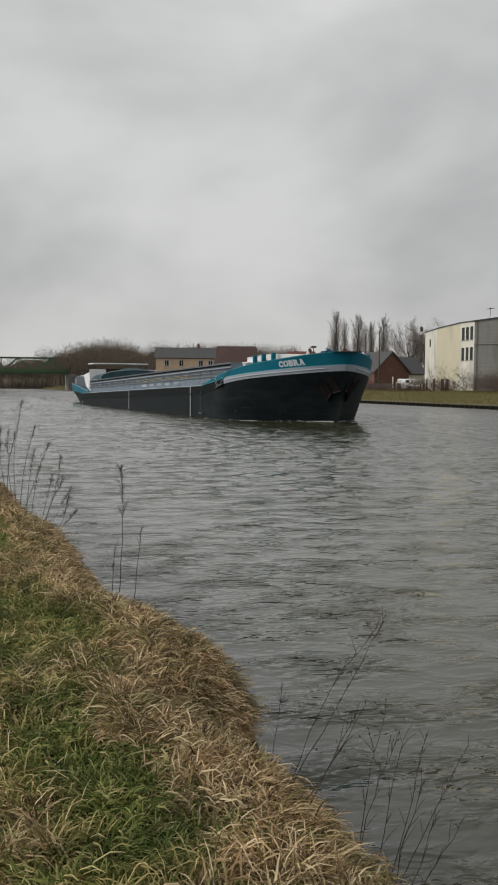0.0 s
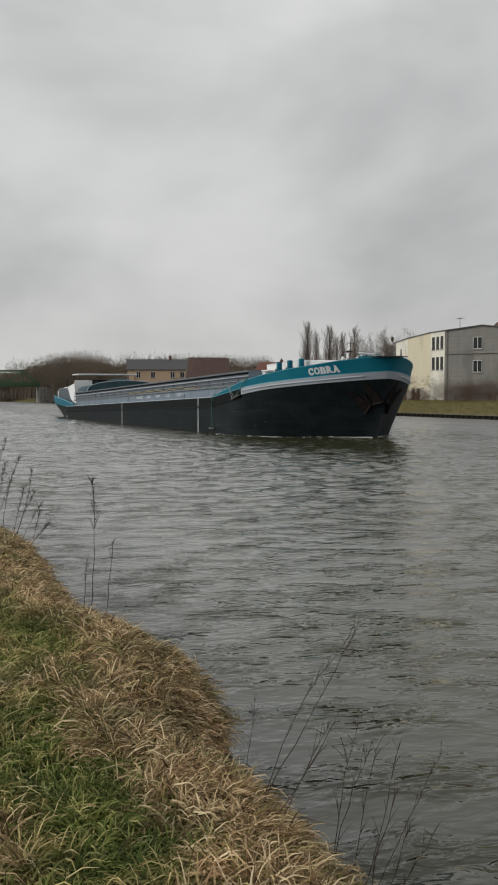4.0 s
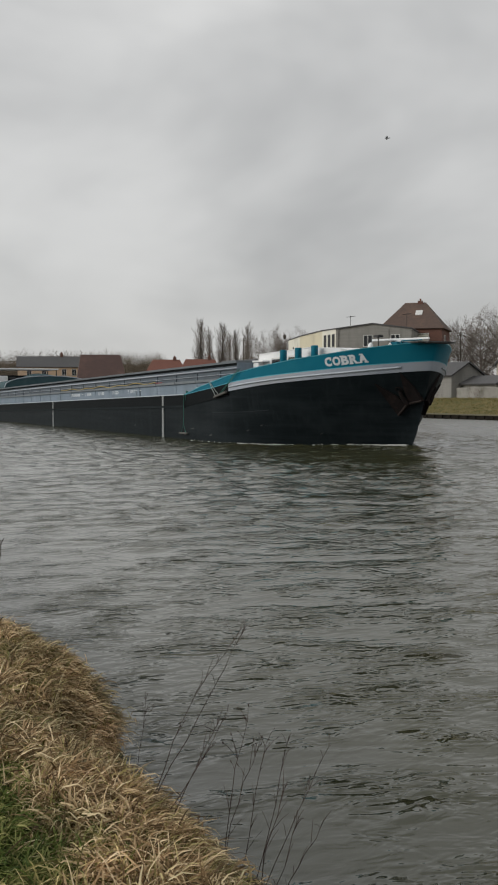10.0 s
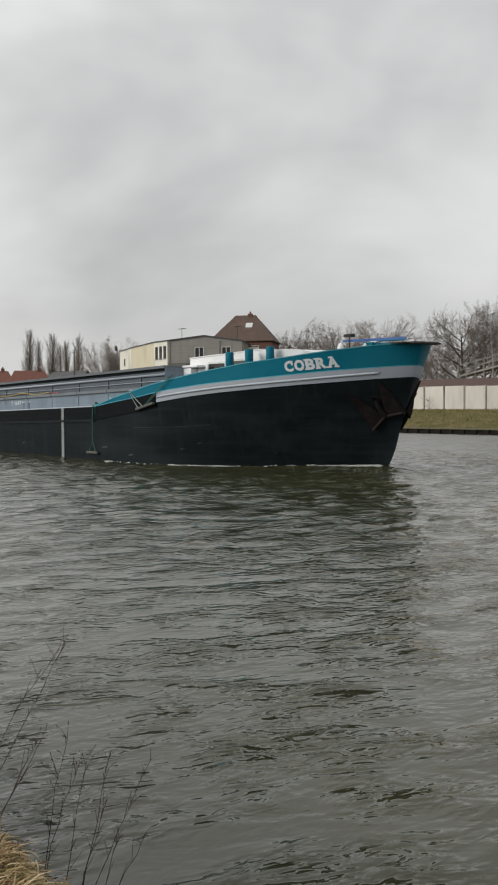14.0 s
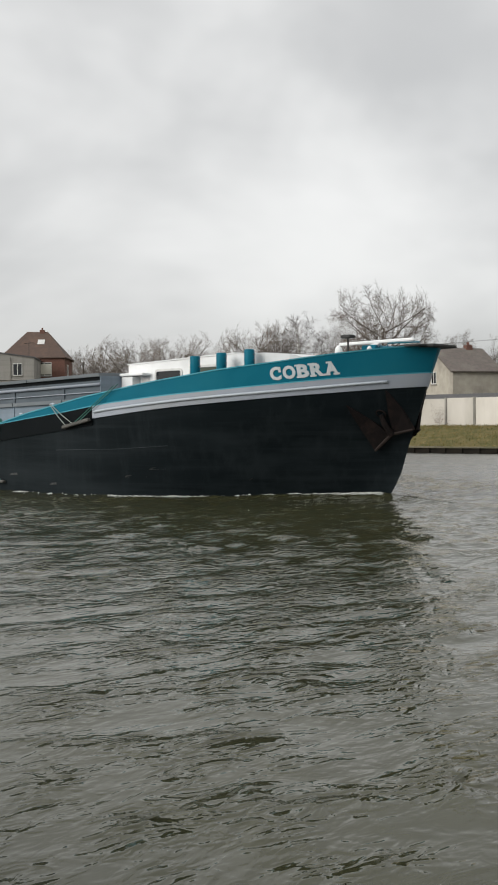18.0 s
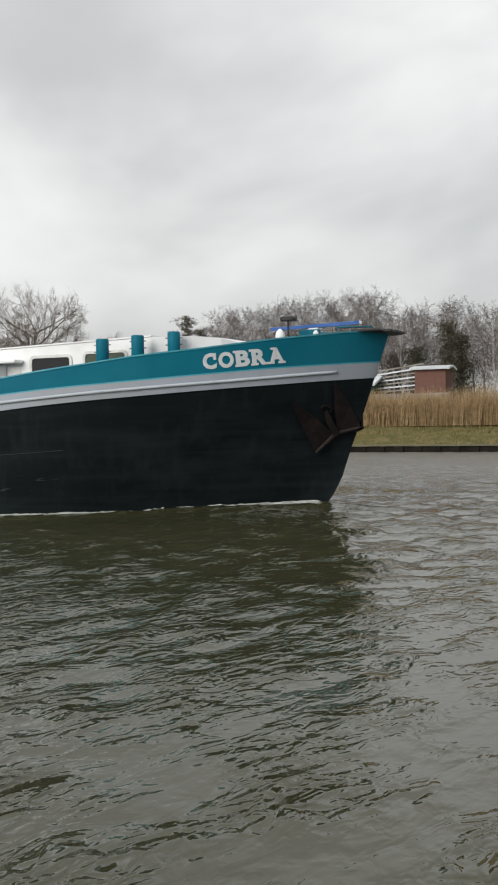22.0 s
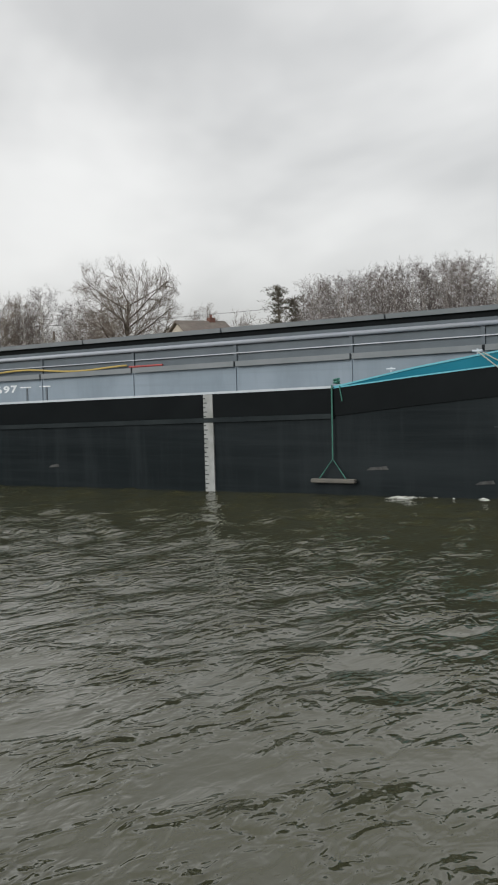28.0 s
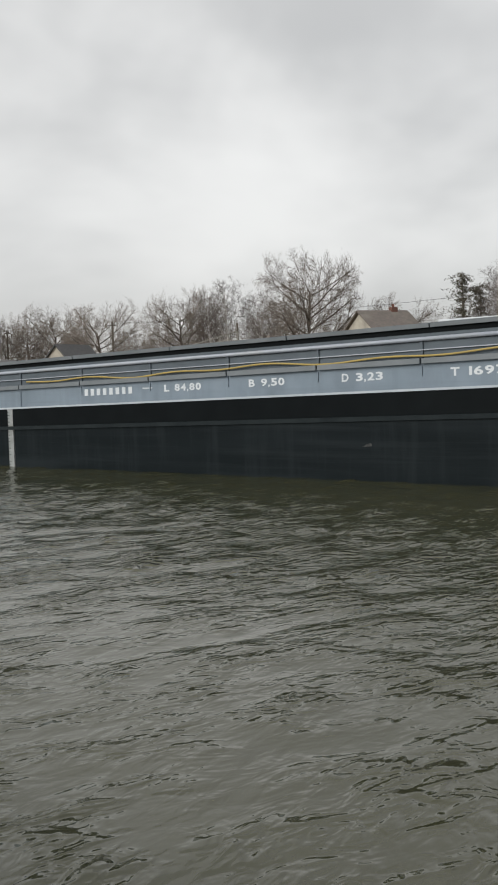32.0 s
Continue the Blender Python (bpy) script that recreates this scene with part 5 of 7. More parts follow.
# grey outbuildings right of the brick house
gable_house("grey_outbuilding", bearing(53.3, 73), 72.5, 5.2, 5.0, 4.6, 6.0, 8, M_GREYR, M_SLATE, "low grey rendered outbuilding with a white door", 1.7, 0, 0, (("front", 0.35, 1.0, 1.1, 1.9),))
gable_house("lean_to_shed", bearing(51.4, 74), 74, 6.0, 4.0, 3.6, 4.4, 4, M_CONC, M_SLATE, "low concrete garden shed", 1.7, 0, 0)
gable_house("timber_house", bearing(49.6, 90), 90, 6.0, 4.4, 6.3, 8.4, 98, M_STONE, M_SLATE, "weathered gable-ended house with pale boards", 1.8, 0, 0, (("left", 0.5, 3.4, 0.8, 1.0),))
gable_house("stone_house", -56.4, 87.9, 5.0, 7.4, 7.1, 9.35, 62, M_STONE, M_TILEG, "pale stone house with a grey-brown roof and a chimney", 1.8, 0, 0.3,
            (("left", 0.5, 4.0, 1.0, 1.2), ("left", 0.25, 1.2, 1.1, 1.2)))
gable_house("garden_shed", bearing(32.0, 76), 76, 8, 4, 3.5, 4.5, 2, M_WHITER, M_SLATE, "low pale shed with an open door", 1.8, 0, 0, (("front", 0.12, 0.2, 1.1, 1.7),))

# panel wall: concrete posts with pale panels between
WY = 69.5
x0, x1 = bearing(48.6, WY), bearing(30.2, WY)
nb = 15
wall = thing("panel_wall", pose(0, 0, 0), "long garden wall of pale concrete panels", "wall")
for i in range(nb + 1):
    x = x0 + (x1 - x0) * i / nb
    b = Build()
    b.box(x - 0.09, x + 0.09, WY - 0.1, WY + 0.12, 1.2, 4.05, 0.02)
    part("post", b, M_CONC, wall)
    if i < nb:
        b = Build()
        b.box(x + 0.1, x + (x1 - x0) / nb - 0.1, WY - 0.03, WY + 0.05, 1.3, 3.98 + 0.03 * math.sin(i * 5), 0.015)
        part("panel", b, M_PANEL, wall)
gw = Build()
gw.box(bearing(53.2, WY) , x0 - 0.1, WY, WY + 0.25, 1.2, 3.0, 0.03)
setting("garden_wall", gw, M_CONC, "grey garden wall")

low = gable_house("low_shed", bearing(43.6, 76), 75.5, 14.0, 3.2, 3.9, 4.85, 1, M_BRICK, M_TILED, "long low shed with a brown tiled roof behind the wall", 1.7, 0, 0)
ramp_ = thing("timber_ramp", pose(0, 0, 0), "grey timber ramp with railings behind the wall", "ramp")
ra, rb = Vector((bearing(43.9, 79), 79, 5.3)), Vector((bearing(40.6, 79), 79, 6.7))
b = Build()
b.slab(tuple(ra), tuple(rb), (rb.x, 80.2, rb.z), (ra.x, 80.2, ra.z), 0.18)
part("deck", b, M_CONC, ramp_)
for k in range(8):
    q = ra.lerp(rb, k / 7)
    b = Build()
    b.box(q.x - 0.05, q.x + 0.05, 78.95, 79.05, 1.7, q.z + 1.0)
    part("post", b, M_CONC, ramp_)
for dz in (0.5, 1.0):
    b = Build()
    b.tube([(ra.x, 78.95, ra.z + dz), (rb.x, 78.95, rb.z + dz)], 0.045, 5)
    part("rail", b, M_CONC, ramp_)

# green fence of metal sheets
gx0, gx1 = bearing(29.95, 70), bearing(21.5, 70)
fence = thing("green_fence", pose(0, 0, 0), "tall green sheet-metal fence", "fence")
for i in range(8):
    a, c = gx0 + (gx1 - gx0) * i / 8, gx0 + (gx1 - gx0) * (i + 1) / 8
    b = Build()
    outer = []
    for k in range(16):
        u, v = a + (c - a) * k / 16, a + (c - a) * (k + 1) / 16
        dy = 0.018 if k % 2 else 0.0
        outer += [(u + 0.01, 70.0 - dy), (v - 0.01, 70.0 - dy)]
    b.prism(outer + [(c - 0.01, 70.03), (a + 0.01, 70.03)], 1.55, 3.80 - 0.04 * i + 0.03 * math.sin(i * 3.0))
    part("sheet", b, M_GREENF, fence)
    b = Build()
    b.box(a - 0.04, a + 0.04, 69.93, 69.97, 1.4, 3.98 - 0.06 * i)
    part("post", b, M_GREENF, fence)

# greenhouse with a hipped film roof, behind the fence
tun = thing("greenhouse", pose(0, 0, 0), "long greenhouse clad in white film, with a hipped roof", "greenhouse")
ge, gr = 6.38, 7.7
c0, c1 = (bearing(30.3, 80), 80), (bearing(22.75, 80), 80)
c2, c3 = (bearing(22.45, 86), 86), (bearing(29.5, 86), 86)
r0, r1 = (bearing(29.6, 83), 83), (bearing(23.9, 83), 83)
for name, a, c, e, f in (("roof_film", c0, c1, r1, r0), ("roof_film", c2, c3, r0, r1)):
    for k in range(6):
        u, v = k / 6, (k + 1) / 6
        q = [(a[0] + (c[0] - a[0]) * w, a[1] + (c[1] - a[1]) * w, ge) for w in (u, v)] + [(f[0] + (e[0] - f[0]) * w, f[1] + (e[1] - f[1]) * w, gr) for w in (v, u)]
        g = Build()
        g.slab(*q, 0.03)
        part(name, g, M_FILM, tun)
for a, c, r in ((c1, c2, r1), (c3, c0, r0)):
    g = Build()
    g.face((*a, ge), (*c, ge), (*r, gr))
    part("hip_film", g, M_FILM, tun)
for a, c, n in ((c0, c1, 6), (c1, c2, 2), (c2, c3, 3), (c3, c0, 2)):
    for k in range(n):
        u, v = k / n + 0.004, (k + 1) / n - 0.004
        g = Build()
        p, q = Vector((a[0] + (c[0] - a[0]) * u, a[1] + (c[1] - a[1]) * u, 0)), Vector((a[0] + (c[0] - a[0]) * v, a[1] + (c[1] - a[1]) * v, 0))
        g.slab((p.x, p.y, 1.8), (q.x, q.y, 1.8), (q.x, q.y, ge - 0.02), (p.x, p.y, ge - 0.02), 0.04)
        part("side_film", g, M_FILM, tun)
        g = Build()
        g.tube([(p.x, p.y - 0.03, 1.7), (p.x, p.y - 0.03, ge)], 0.04, 5)
        part("post", g, M_FILM, tun)
wall_ = thing("block_wall", pose(0, 0, 0), "rough grey stone wall behind the fence", "wall")
rs = random.Random(77)
for row in range(6):
    x = bearing(29.0, 75) + rs.uniform(0, 0.5)
    while x < bearing(14.5, 75):
        w = rs.uniform(0.4, 0.9)
        z = 1.5 + 0.5 * row
        if row < 5 or x < bearing(20.5, 75):
            b = Build()
            d = rs.uniform(0, 0.05)
            b.box(x, x + w - 0.03, 75 - d, 75.4, z, z + 0.47, 0.03)
            part("stone", b, M_RUBBLE, wall_)
        x += w
flat_block("grey_store", [(bearing(22.4, 86), 86), (bearing(19.3, 86), 86), (bearing(19.3, 86), 92), (bearing(22.4, 86), 92)], 1.7, (6.5, 6.5, 6.5, 6.5), [M_GREYR], "long low grey rendered store behind the garden")
gable_house("white_roofed_shed", bearing(21.3, 79), 79, 1.9, 2.4, 4.3, 4.85, 90, M_CONC, M_FILM, "small shed with a white roof", 1.8, 0, 0)
gable_house("dark_hut", bearing(20.5, 80), 80, 1.2, 2.4, 4.9, 5.3, 90, M_PILE, M_SLATE, "small dark timber hut", 1.8, 0, 0)
fen_ = thing("brown_fence", pose(0, 0, 0), "faded pink-brown panel fence behind the reeds", "fence")
for i in range(5):
    b = Build()
    xa = bearing(20.4, 73.6) + 1.55 * i
    b.box(xa, xa + 1.5, 73.6, 73.66, 1.5, 3.5 + 0.04 * (i % 2), 0.01)
    part("panel", b, M_BROWNP, fen_)
gable_house("brick_hut", bearing(15.0, 78), 78, 2.3, 3.0, 5.95, 6.12, 5, M_BRICK, M_FILM, "small red brick hut with a flat pale roof", 1.8, 0, 0)
rack = thing("slatted_shelter", pose(0, 0, 0), "low shelter of pale weathered slats behind the reeds", "shelter")
sx0, sx1 = bearing(18.1, 77), bearing(15.6, 77)
for i in range(7):
    b = Build()
    lo, hi = 4.1 + 0.27 * i, 4.3 + 0.32 * i
    b.slab((sx0, 76.9 + 0.1 * i, lo), (sx1, 76.9 + 0.1 * i, hi), (sx1, 76.9 + 0.1 * i, hi + 0.11), (sx0, 76.9 + 0.1 * i, lo + 0.11), 0.05)
    part("slat", b, M_FILM if i % 2 else M_CONC, rack)
for i in range(4):
    b = Build()
    x = sx0 + (sx1 - sx0) * (0.04 + 0.3 * i)
    b.box(x - 0.05, x + 0.05, 77.6, 77.7, 1.7, 5.55 + 0.25 * i)
    part("post", b, M_CONC, rack)
gable_house("green_kiosk", bearing(19.2, 77), 77, 3.6, 3.0, 4.9, 5.4, 0, M_GREENF, M_FILM, "small green and white hut", 1.8, 0, 0, (("front", 0.5, 1.2, 2.4, 1.0),))

# white pipe carried on posts, with a gantry deck under it
pr = thing("pipe_gantry", pose(0, 0, 0), "white pipe carried on steel posts over the reeds", "pipeline")
pz, py = 6.62, 75.0
b = Build()
b.tube([(bearing(10.9, py), py, pz), (bearing(10.6, py), py, pz), (6.0, py, pz + 0.1)], [0.22, 0.30, 0.30], 12)
part("pipe", b, M_WHITE, pr, "", True)
for az in (10.1, 7.0, 3.5, 0.0):
    b = Build()
    x = bearing(az, py)
    b.box(x - 0.09, x + 0.09, py - 0.09, py + 0.09, 1.6, pz - 0.2)
    part("post", b, M_CONC, pr)
b = Build()
b.box(bearing(9.7, py), 6.0, py - 0.5, py + 0.5, 5.45, 5.6, 0.02)
part("gantry_deck", b, M_CONC, pr)


# utility poles
def pole(x, y, h, arm=True):
    ob = thing("utility_pole", pose(x, y, 1.7), "weathered wooden utility pole", "pole", "utility poles on the far bank")
    b = Build()
    b.tube([(0, 0, -0.3), (0, 0, h)], [0.16, 0.11], 8)
    part("pole", b, M_BARK, ob, "", True)
    if arm:
        b = Build()
        b.box(-0.7, 0.7, -0.06, 0.06, h - 0.5, h - 0.38)
        part("crossarm", b, M_BARK, ob)
        for x_ in (-0.6, 0.0, 0.6):
            b = Build()
            b.tube([(x_, 0, h - 0.38), (x_, 0, h - 0.2)], 0.05, 6)
            part("insulator", b, M_WHITE, ob)
    return ob


for az, y, h in ((64.75, 76, 10.2), (47.4, 84, 8.6), (40.6, 88, 7.6), (53.0, 92, 9.5), (70.2, 78, 5.5)):
    pole(bearing(az, y), y, h, h > 8)
wires = Build()
for dz, dx in ((9.9, -0.6), (9.9, 0.6)):
    a, c = Vector((bearing(53.0, 92) + dx, 92, dz + 1.2)), Vector((bearing(47.4, 84) + dx, 84, dz + 0.2))
    e = Vector((bearing(25, 84) + dx, 90, dz + 0.6))
    for p, q in ((a, c), (c, e)):
        wires.tube([tuple(p + (q - p) * t - Vector((0, 0, 2.2 * t * (1 - t)))) for t in np.linspace(0, 1, 9)], 0.009, 3)
tagged(part("overhead_wires", wires, M_DARK, None, "thin dark overhead wires between the poles"), kind="stuff", category="wires")

# ---- green truss bridge over the canal's far end ----
bridge = thing("truss_bridge", pose(-415, 0, 0), "green steel truss bridge across the canal", "bridge")
by0, by1 = -30, 60.5
b = Build()
b.box(-3.5, 3.5, by0, by1, 6.3, 7.2, 0.05)
part("deck", b, M_BRIDGE, bridge)
for fx in (-3.6, 3.6):
    b = Build()
    b.box(fx - 0.2, fx + 0.2, by0, by1 - 5, 12.3, 12.8)
    part("top_chord", b, M_BRIDGE, bridge)
    b = Build()
    b.box(fx - 0.25, fx + 0.25, by0, by1, 7.0, 8.3)
    part("bottom_chord", b, M_BRIDGE, bridge)
    n = 14
    step = (by1 - by0) / n
    for i in range(n):
        y = by0 + step * i
        b = Build()
        up = i % 2 == 0
        b.tube([(fx, y, 7.2 if up else 12.5), (fx, y + step, 12.5 if up and i < n - 1 else 7.2)], 0.2, 5)
        part("diagonal", b, M_BRIDGE, bridge)
        b = Build()
        b.box(fx - 0.12, fx + 0.12, y + step - 0.12, y + step + 0.12, 7.2, 12.4 if i < n - 1 else 8.4)
        part("upright", b, M_BRIDGE, bridge)
b = Build()
b.box(-4.5, 4.5, 60.0, 66, -1, 6.3, 0.1)
part("abutment", b, M_CONC, bridge)
b = Build()
b.box(-4.0, 4.0, 66, 140, 1, 7.2, 0.1)
part("ramp", b, M_CONC, bridge)

hill = Build()
hz = random.Random(4)
na, steps = 90, ((560, 0.0), (575, 0.45), (590, 0.8), (606, 1.0), (640, 0.9))
for i in range(na):
    az_ = 66 + 32 * i / (na - 1)
    top = 2.25 + 600 * math.tan(radians(float(np.interp(az_, [66, 76, 80, 82.5, 84.5, 98], [1.6, 1.75, 1.75, 1.35, 1.15, 1.1])) + 0.12 * math.sin(i * 1.3) + hz.uniform(-0.08, 0.08)))
    for dist, share in steps:
        d = dist + hz.uniform(-4, 4)
        hill.v.append((-d * math.sin(radians(az_)), d * math.cos(radians(az_)), -0.5 + (top + 0.5) * share * hz.uniform(0.9, 1.05)))
hill.f = [(i * 5 + j, i * 5 + j + 1, (i + 1) * 5 + j + 1, (i + 1) * 5 + j) for i in range(na - 1) for j in range(4)]
setting("wooded_hill", hill, M_FARWOOD, "brown wooded rise where the canal bends beyond the bridge")


# ---- trees, all bare but for a few conifers ----
def grow(wood, twig, p, d, length, r, level, rng, kind):
    """One branch and, from it, the next ones. wood takes trunk and limbs, twig the fine ends."""
    segs = (6, 4, 3, 2, 1)[level]
    pts, radii = [p.copy()], [r]
    q, v = p.copy(), d.copy()
    end = kind["taper"]
    for i in range(segs):
        bend = kind["bend"] * (0.35 if level == 0 else 1)
        v = (v + Vector((rng.uniform(-bend, bend), rng.uniform(-bend, bend), rng.uniform(-bend, bend) + kind["lift"][level]))).normalized()
        q = q + v * (length / segs)
        pts.append(q.copy())
        radii.append(r * (1 - (1 - end) * (i + 1) / segs))
    (wood if level < 2 else twig).tube(pts, radii, (7, 5, 4, 3, 3)[level], False)
    if level >= kind["levels"]:
        return
    n = kind["count"][level]
    for k in range(n):
        t = kind["from"][level] + (1 - kind["from"][level]) * (k + rng.uniform(0.2, 0.9)) / n
        i = min(int(t * segs), segs - 1)
        f = t * segs - i
        at = pts[i].lerp(pts[i + 1], f)
        axis = (pts[i + 1] - pts[i]).normalized()
        side = axis.orthogonal().normalized()
        side.rotate(Matrix.Rotation(k * 2.4 + rng.uniform(-0.6, 0.6), 3, axis))
        spread = radians(kind["angle"][level] + rng.uniform(-12, 12))
        nd = (axis * math.cos(spread) + side * math.sin(spread)).normalized()
        shrink = kind["shrink"][level] * rng.uniform(0.75, 1.15)
        if level == 0:
            shrink *= kind["shape"](t)
        nr = max(radii[i] * kind["thin"][level], kind["least"])
        grow(wood, twig, at, nd, length * shrink, nr, level + 1, rng, kind)


KINDS = {
    "broad": dict(levels=4, count=(17, 8, 8, 5), **{"from": (0.30, 0.22, 0.15, 0.1)}, angle=(56, 36, 34, 34), shrink=(0.80, 0.46, 0.44, 0.62), thin=(0.5, 0.5, 0.5, 0.6), bend=0.085,
                  lift=(0.03, 0.13, 0.07, 0.03, 0.0), taper=0.3, least=0.0078, shape=lambda t: 1.0 - 0.18 * abs(t - 0.55) * 2),
    "round": dict(levels=4, count=(18, 10, 8, 6), **{"from": (0.26, 0.18, 0.15, 0.1)}, angle=(66, 38, 34, 32), shrink=(0.74, 0.46, 0.42, 0.6), thin=(0.52, 0.5, 0.5, 0.6), bend=0.085,
                  lift=(0.03, 0.05, 0.02, 0.0, 0.0), taper=0.3, least=0.0085, shape=lambda t: 1.0 - 0.1 * abs(t - 0.5)),
    "birch": dict(levels=4, count=(18, 7, 5, 4), **{"from": (0.28, 0.15, 0.1, 0.05)}, angle=(38, 40, 42, 42), shrink=(0.36, 0.48, 0.5, 0.65), thin=(0.4, 0.5, 0.55, 0.6), bend=0.10,
                  lift=(0.02, 0.16, 0.08, -0.03, -0.12), taper=0.25, least=0.008, shape=lambda t: 1.2 - 0.75 * t),
    "poplar": dict(levels=3, count=(46, 10, 6), **{"from": (0.08, 0.1, 0.1)}, angle=(26, 24, 26), shrink=(0.33, 0.42, 0.5), thin=(0.32, 0.5, 0.6), bend=0.08,
                   lift=(0.03, 0.22, 0.2, 0.1), taper=0.2, least=0.0085, shape=lambda t: 1.1 - 0.7 * t),
    "bush": dict(levels=3, count=(11, 7, 6), **{"from": (0.03, 0.1, 0.1)}, angle=(48, 40, 42), shrink=(0.85, 0.5, 0.5), thin=(0.6, 0.6, 0.6), bend=0.2,
                 lift=(0.0, 0.05, 0.04, 0.0), taper=0.4, least=0.012, shape=lambda t: 1.0),
}


def tree_meshes(kind, seed, bark, twigs):
    """Trunk and crown of a tree 10 m high."""
    rng = random.Random(seed)
    k = KINDS[kind]
    wood, twig = Build(), Build()
    h = {"broad": 5.4, "round": 6.0, "birch": 9.2, "poplar": 9.0, "bush": 6.0}[kind]
    grow(wood, twig, Vector((0, 0, -0.2)), Vector((rng.uniform(-0.05, 0.05), rng.uniform(-0.05, 0.05), 1)).normalized(), h, {"broad": 0.20, "round": 0.21, "birch": 0.13, "poplar": 0.2, "bush": 0.09}[kind], 0, rng, k)
    if kind in ("broad", "round"):
        # the crown keeps a rounded outline: what grows past it is drawn in
        for b in (wood, twig):
            for n, (x, y, z) in enumerate(b.v):
                u = Vector((x / 3.9, y / 3.9, (z - 5.2) / 3.9))
                r = u.length
                if r > 1 and z > 3:
                    u *= (1 + (r - 1) * 0.3) / r
                    b.v[n] = (u.x * 3.9, u.y * 3.9, u.z * 3.9 + 5.2)
    top = max(v[2] for v in twig.v)
    for b in (wood, twig):
        b.v = [(x * 10 / top, y * 10 / top, z * 10 / top) for x, y, z in b.v]
    return wood.mesh("trunk", bark, True), twig.mesh("crown", twigs)


TREES = {
    "broad": [tree_meshes("broad", s, M_BARK, M_TWIG) for s in (3, 8, 15, 21)],
    "round": [tree_meshes("round", s, M_BARK, M_TWIG) for s in (2, 7)],
    "birch": [tree_meshes("birch", s, M_BIRCHB, M_BIRCHT) for s in (4, 9, 16)],
    "poplar": [tree_meshes("poplar", s, M_BARK, M_TWIG) for s in (5, 12)],
    "bush": [tree_meshes("bush", s, M_BARK, M_BUSH) for s in (6, 13)],
}
NAMES = {"broad": ("bare_tree", "bare broad-crowned winter tree on the far bank", "tree", "bare trees behind the houses"),
         "round": ("bare_tree", "bare round-crowned winter tree with dense twigs", "tree", "bare trees behind the houses"),
         "birch": ("birch_tree", "bare silver birch with hanging twigs", "tree", "birches behind the reeds"),
         "poplar": ("poplar_tree", "tall columnar bare poplar", "tree", "poplars behind the houses"),
         "bush": ("bare_bush", "bare red-brown bush on the bank", "bush", "bushes on the far bank")}


def plant(kind, variant, x, y, h, width=1.0, turn=0.0, z=1.7):
    name, label, category, group = NAMES[kind]
    ob = thing(name, pose(x, y, z, 0, 0, turn), label, category, group)
    ob.scale = (h / 10 * width, h / 10 * width, h / 10)
    wood, twig = TREES[kind][variant % len(TREES[kind])]
    part("trunk", wood, None, ob)
    part("crown", twig, None, ob)
    return ob


def by_sight(kind, variant, az, up, y, width=1.0, turn=0.0, z=1.7):
    """A tree at a bearing on the line y, whose top stands so many degrees over the eye."""
    x = bearing(az, y)
    plant(kind, variant, x, y, EYE + math.hypot(x, y) * math.tan(radians(up)) - z, width, turn, z)


# poplars and the tree with a nest, near the flats
for i, (az, up, w) in enumerate(((67.25, 4.15, 0.62), (66.65, 3.75, 0.6), (66.0, 3.95, 0.75), (65.55, 3.5, 0.5), (65.05, 3.55, 0.6), (64.5, 4.0, 0.72))):
    by_sight("poplar", i, az, up + 0.1, 104, w * 1.6, 50 * i)
by_sight("broad", 1, 63.1, 3.55, 92, 1.1, 40)
by_sight("broad", 2, 62.3, 3.95, 95, 0.8, 120)
nest = Build()
nx, ny = bearing(62.5, 92), 92.0
nz = EYE + math.hypot(nx, ny) * math.tan(radians(3.17))
nest.tube([(nx, ny, nz - 0.5), (nx, ny, nz - 0.25), (nx, ny, nz + 0.25), (nx, ny, nz + 0.45)], [0.1, 0.3, 0.3, 0.15], 8)
setting("bird_nest", nest, M_BARK, "dark twig nest high in a bare tree", False, "", "nest")

# bare trees behind the houses, from the flats to the stone house
for i, (az, up, y, w) in enumerate(((54.4, 4.0, 112, 0.8), (53.0, 4.15, 108, 0.75), (51.9, 4.5, 110, 0.8), (50.7, 4.85, 104, 0.95), (49.4, 4.0, 112, 0.7), (47.9, 5.1, 100, 1.05),
                                     (46.2, 3.4, 112, 0.9), (45.0, 3.3, 115, 0.8), (43.6, 5.7, 98, 0.8), (42.5, 5.4, 102, 0.75), (36.75, 7.85, 92, 0.77), (34.9, 3.9, 106, 0.9), (31.7, 4.9, 104, 0.9),
                                     (38.6, 4.4, 108, 0.9), (56.2, 3.6, 125, 0.9), (58.5, 3.3, 130, 0.9))):
    by_sight("round" if az in (36.75, 47.9, 43.6, 31.7, 50.7, 42.5, 51.9) else "broad", i, az, up, y, w, 67 * i)
for i, (az, up, y, w) in enumerate(((41.9, 5.5, 98, 1.1), (41.0, 6.1, 97, 1.0), (40.1, 5.3, 99, 1.1), (39.3, 5.5, 97, 1.1), (38.5, 4.9, 101, 1.2))):
    by_sight("birch", i, az, up, y, w, 80 * i)
# the birch row
rng = random.Random(11)
az = 26.9
i = 0
while az > 2.0:
    up = 6.3 + (0.45 if 21.5 < az < 26.2 else 0.0) + 1.05 * math.exp(-((az - 19.8) / 2.2) ** 2) + rng.uniform(-0.45, 0.35)
    by_sight("birch", i, az, up, 88 + rng.uniform(-4, 8), rng.uniform(0.9, 1.3), rng.uniform(0, 360))
    az -= rng.uniform(0.4, 0.68)
    i += 1


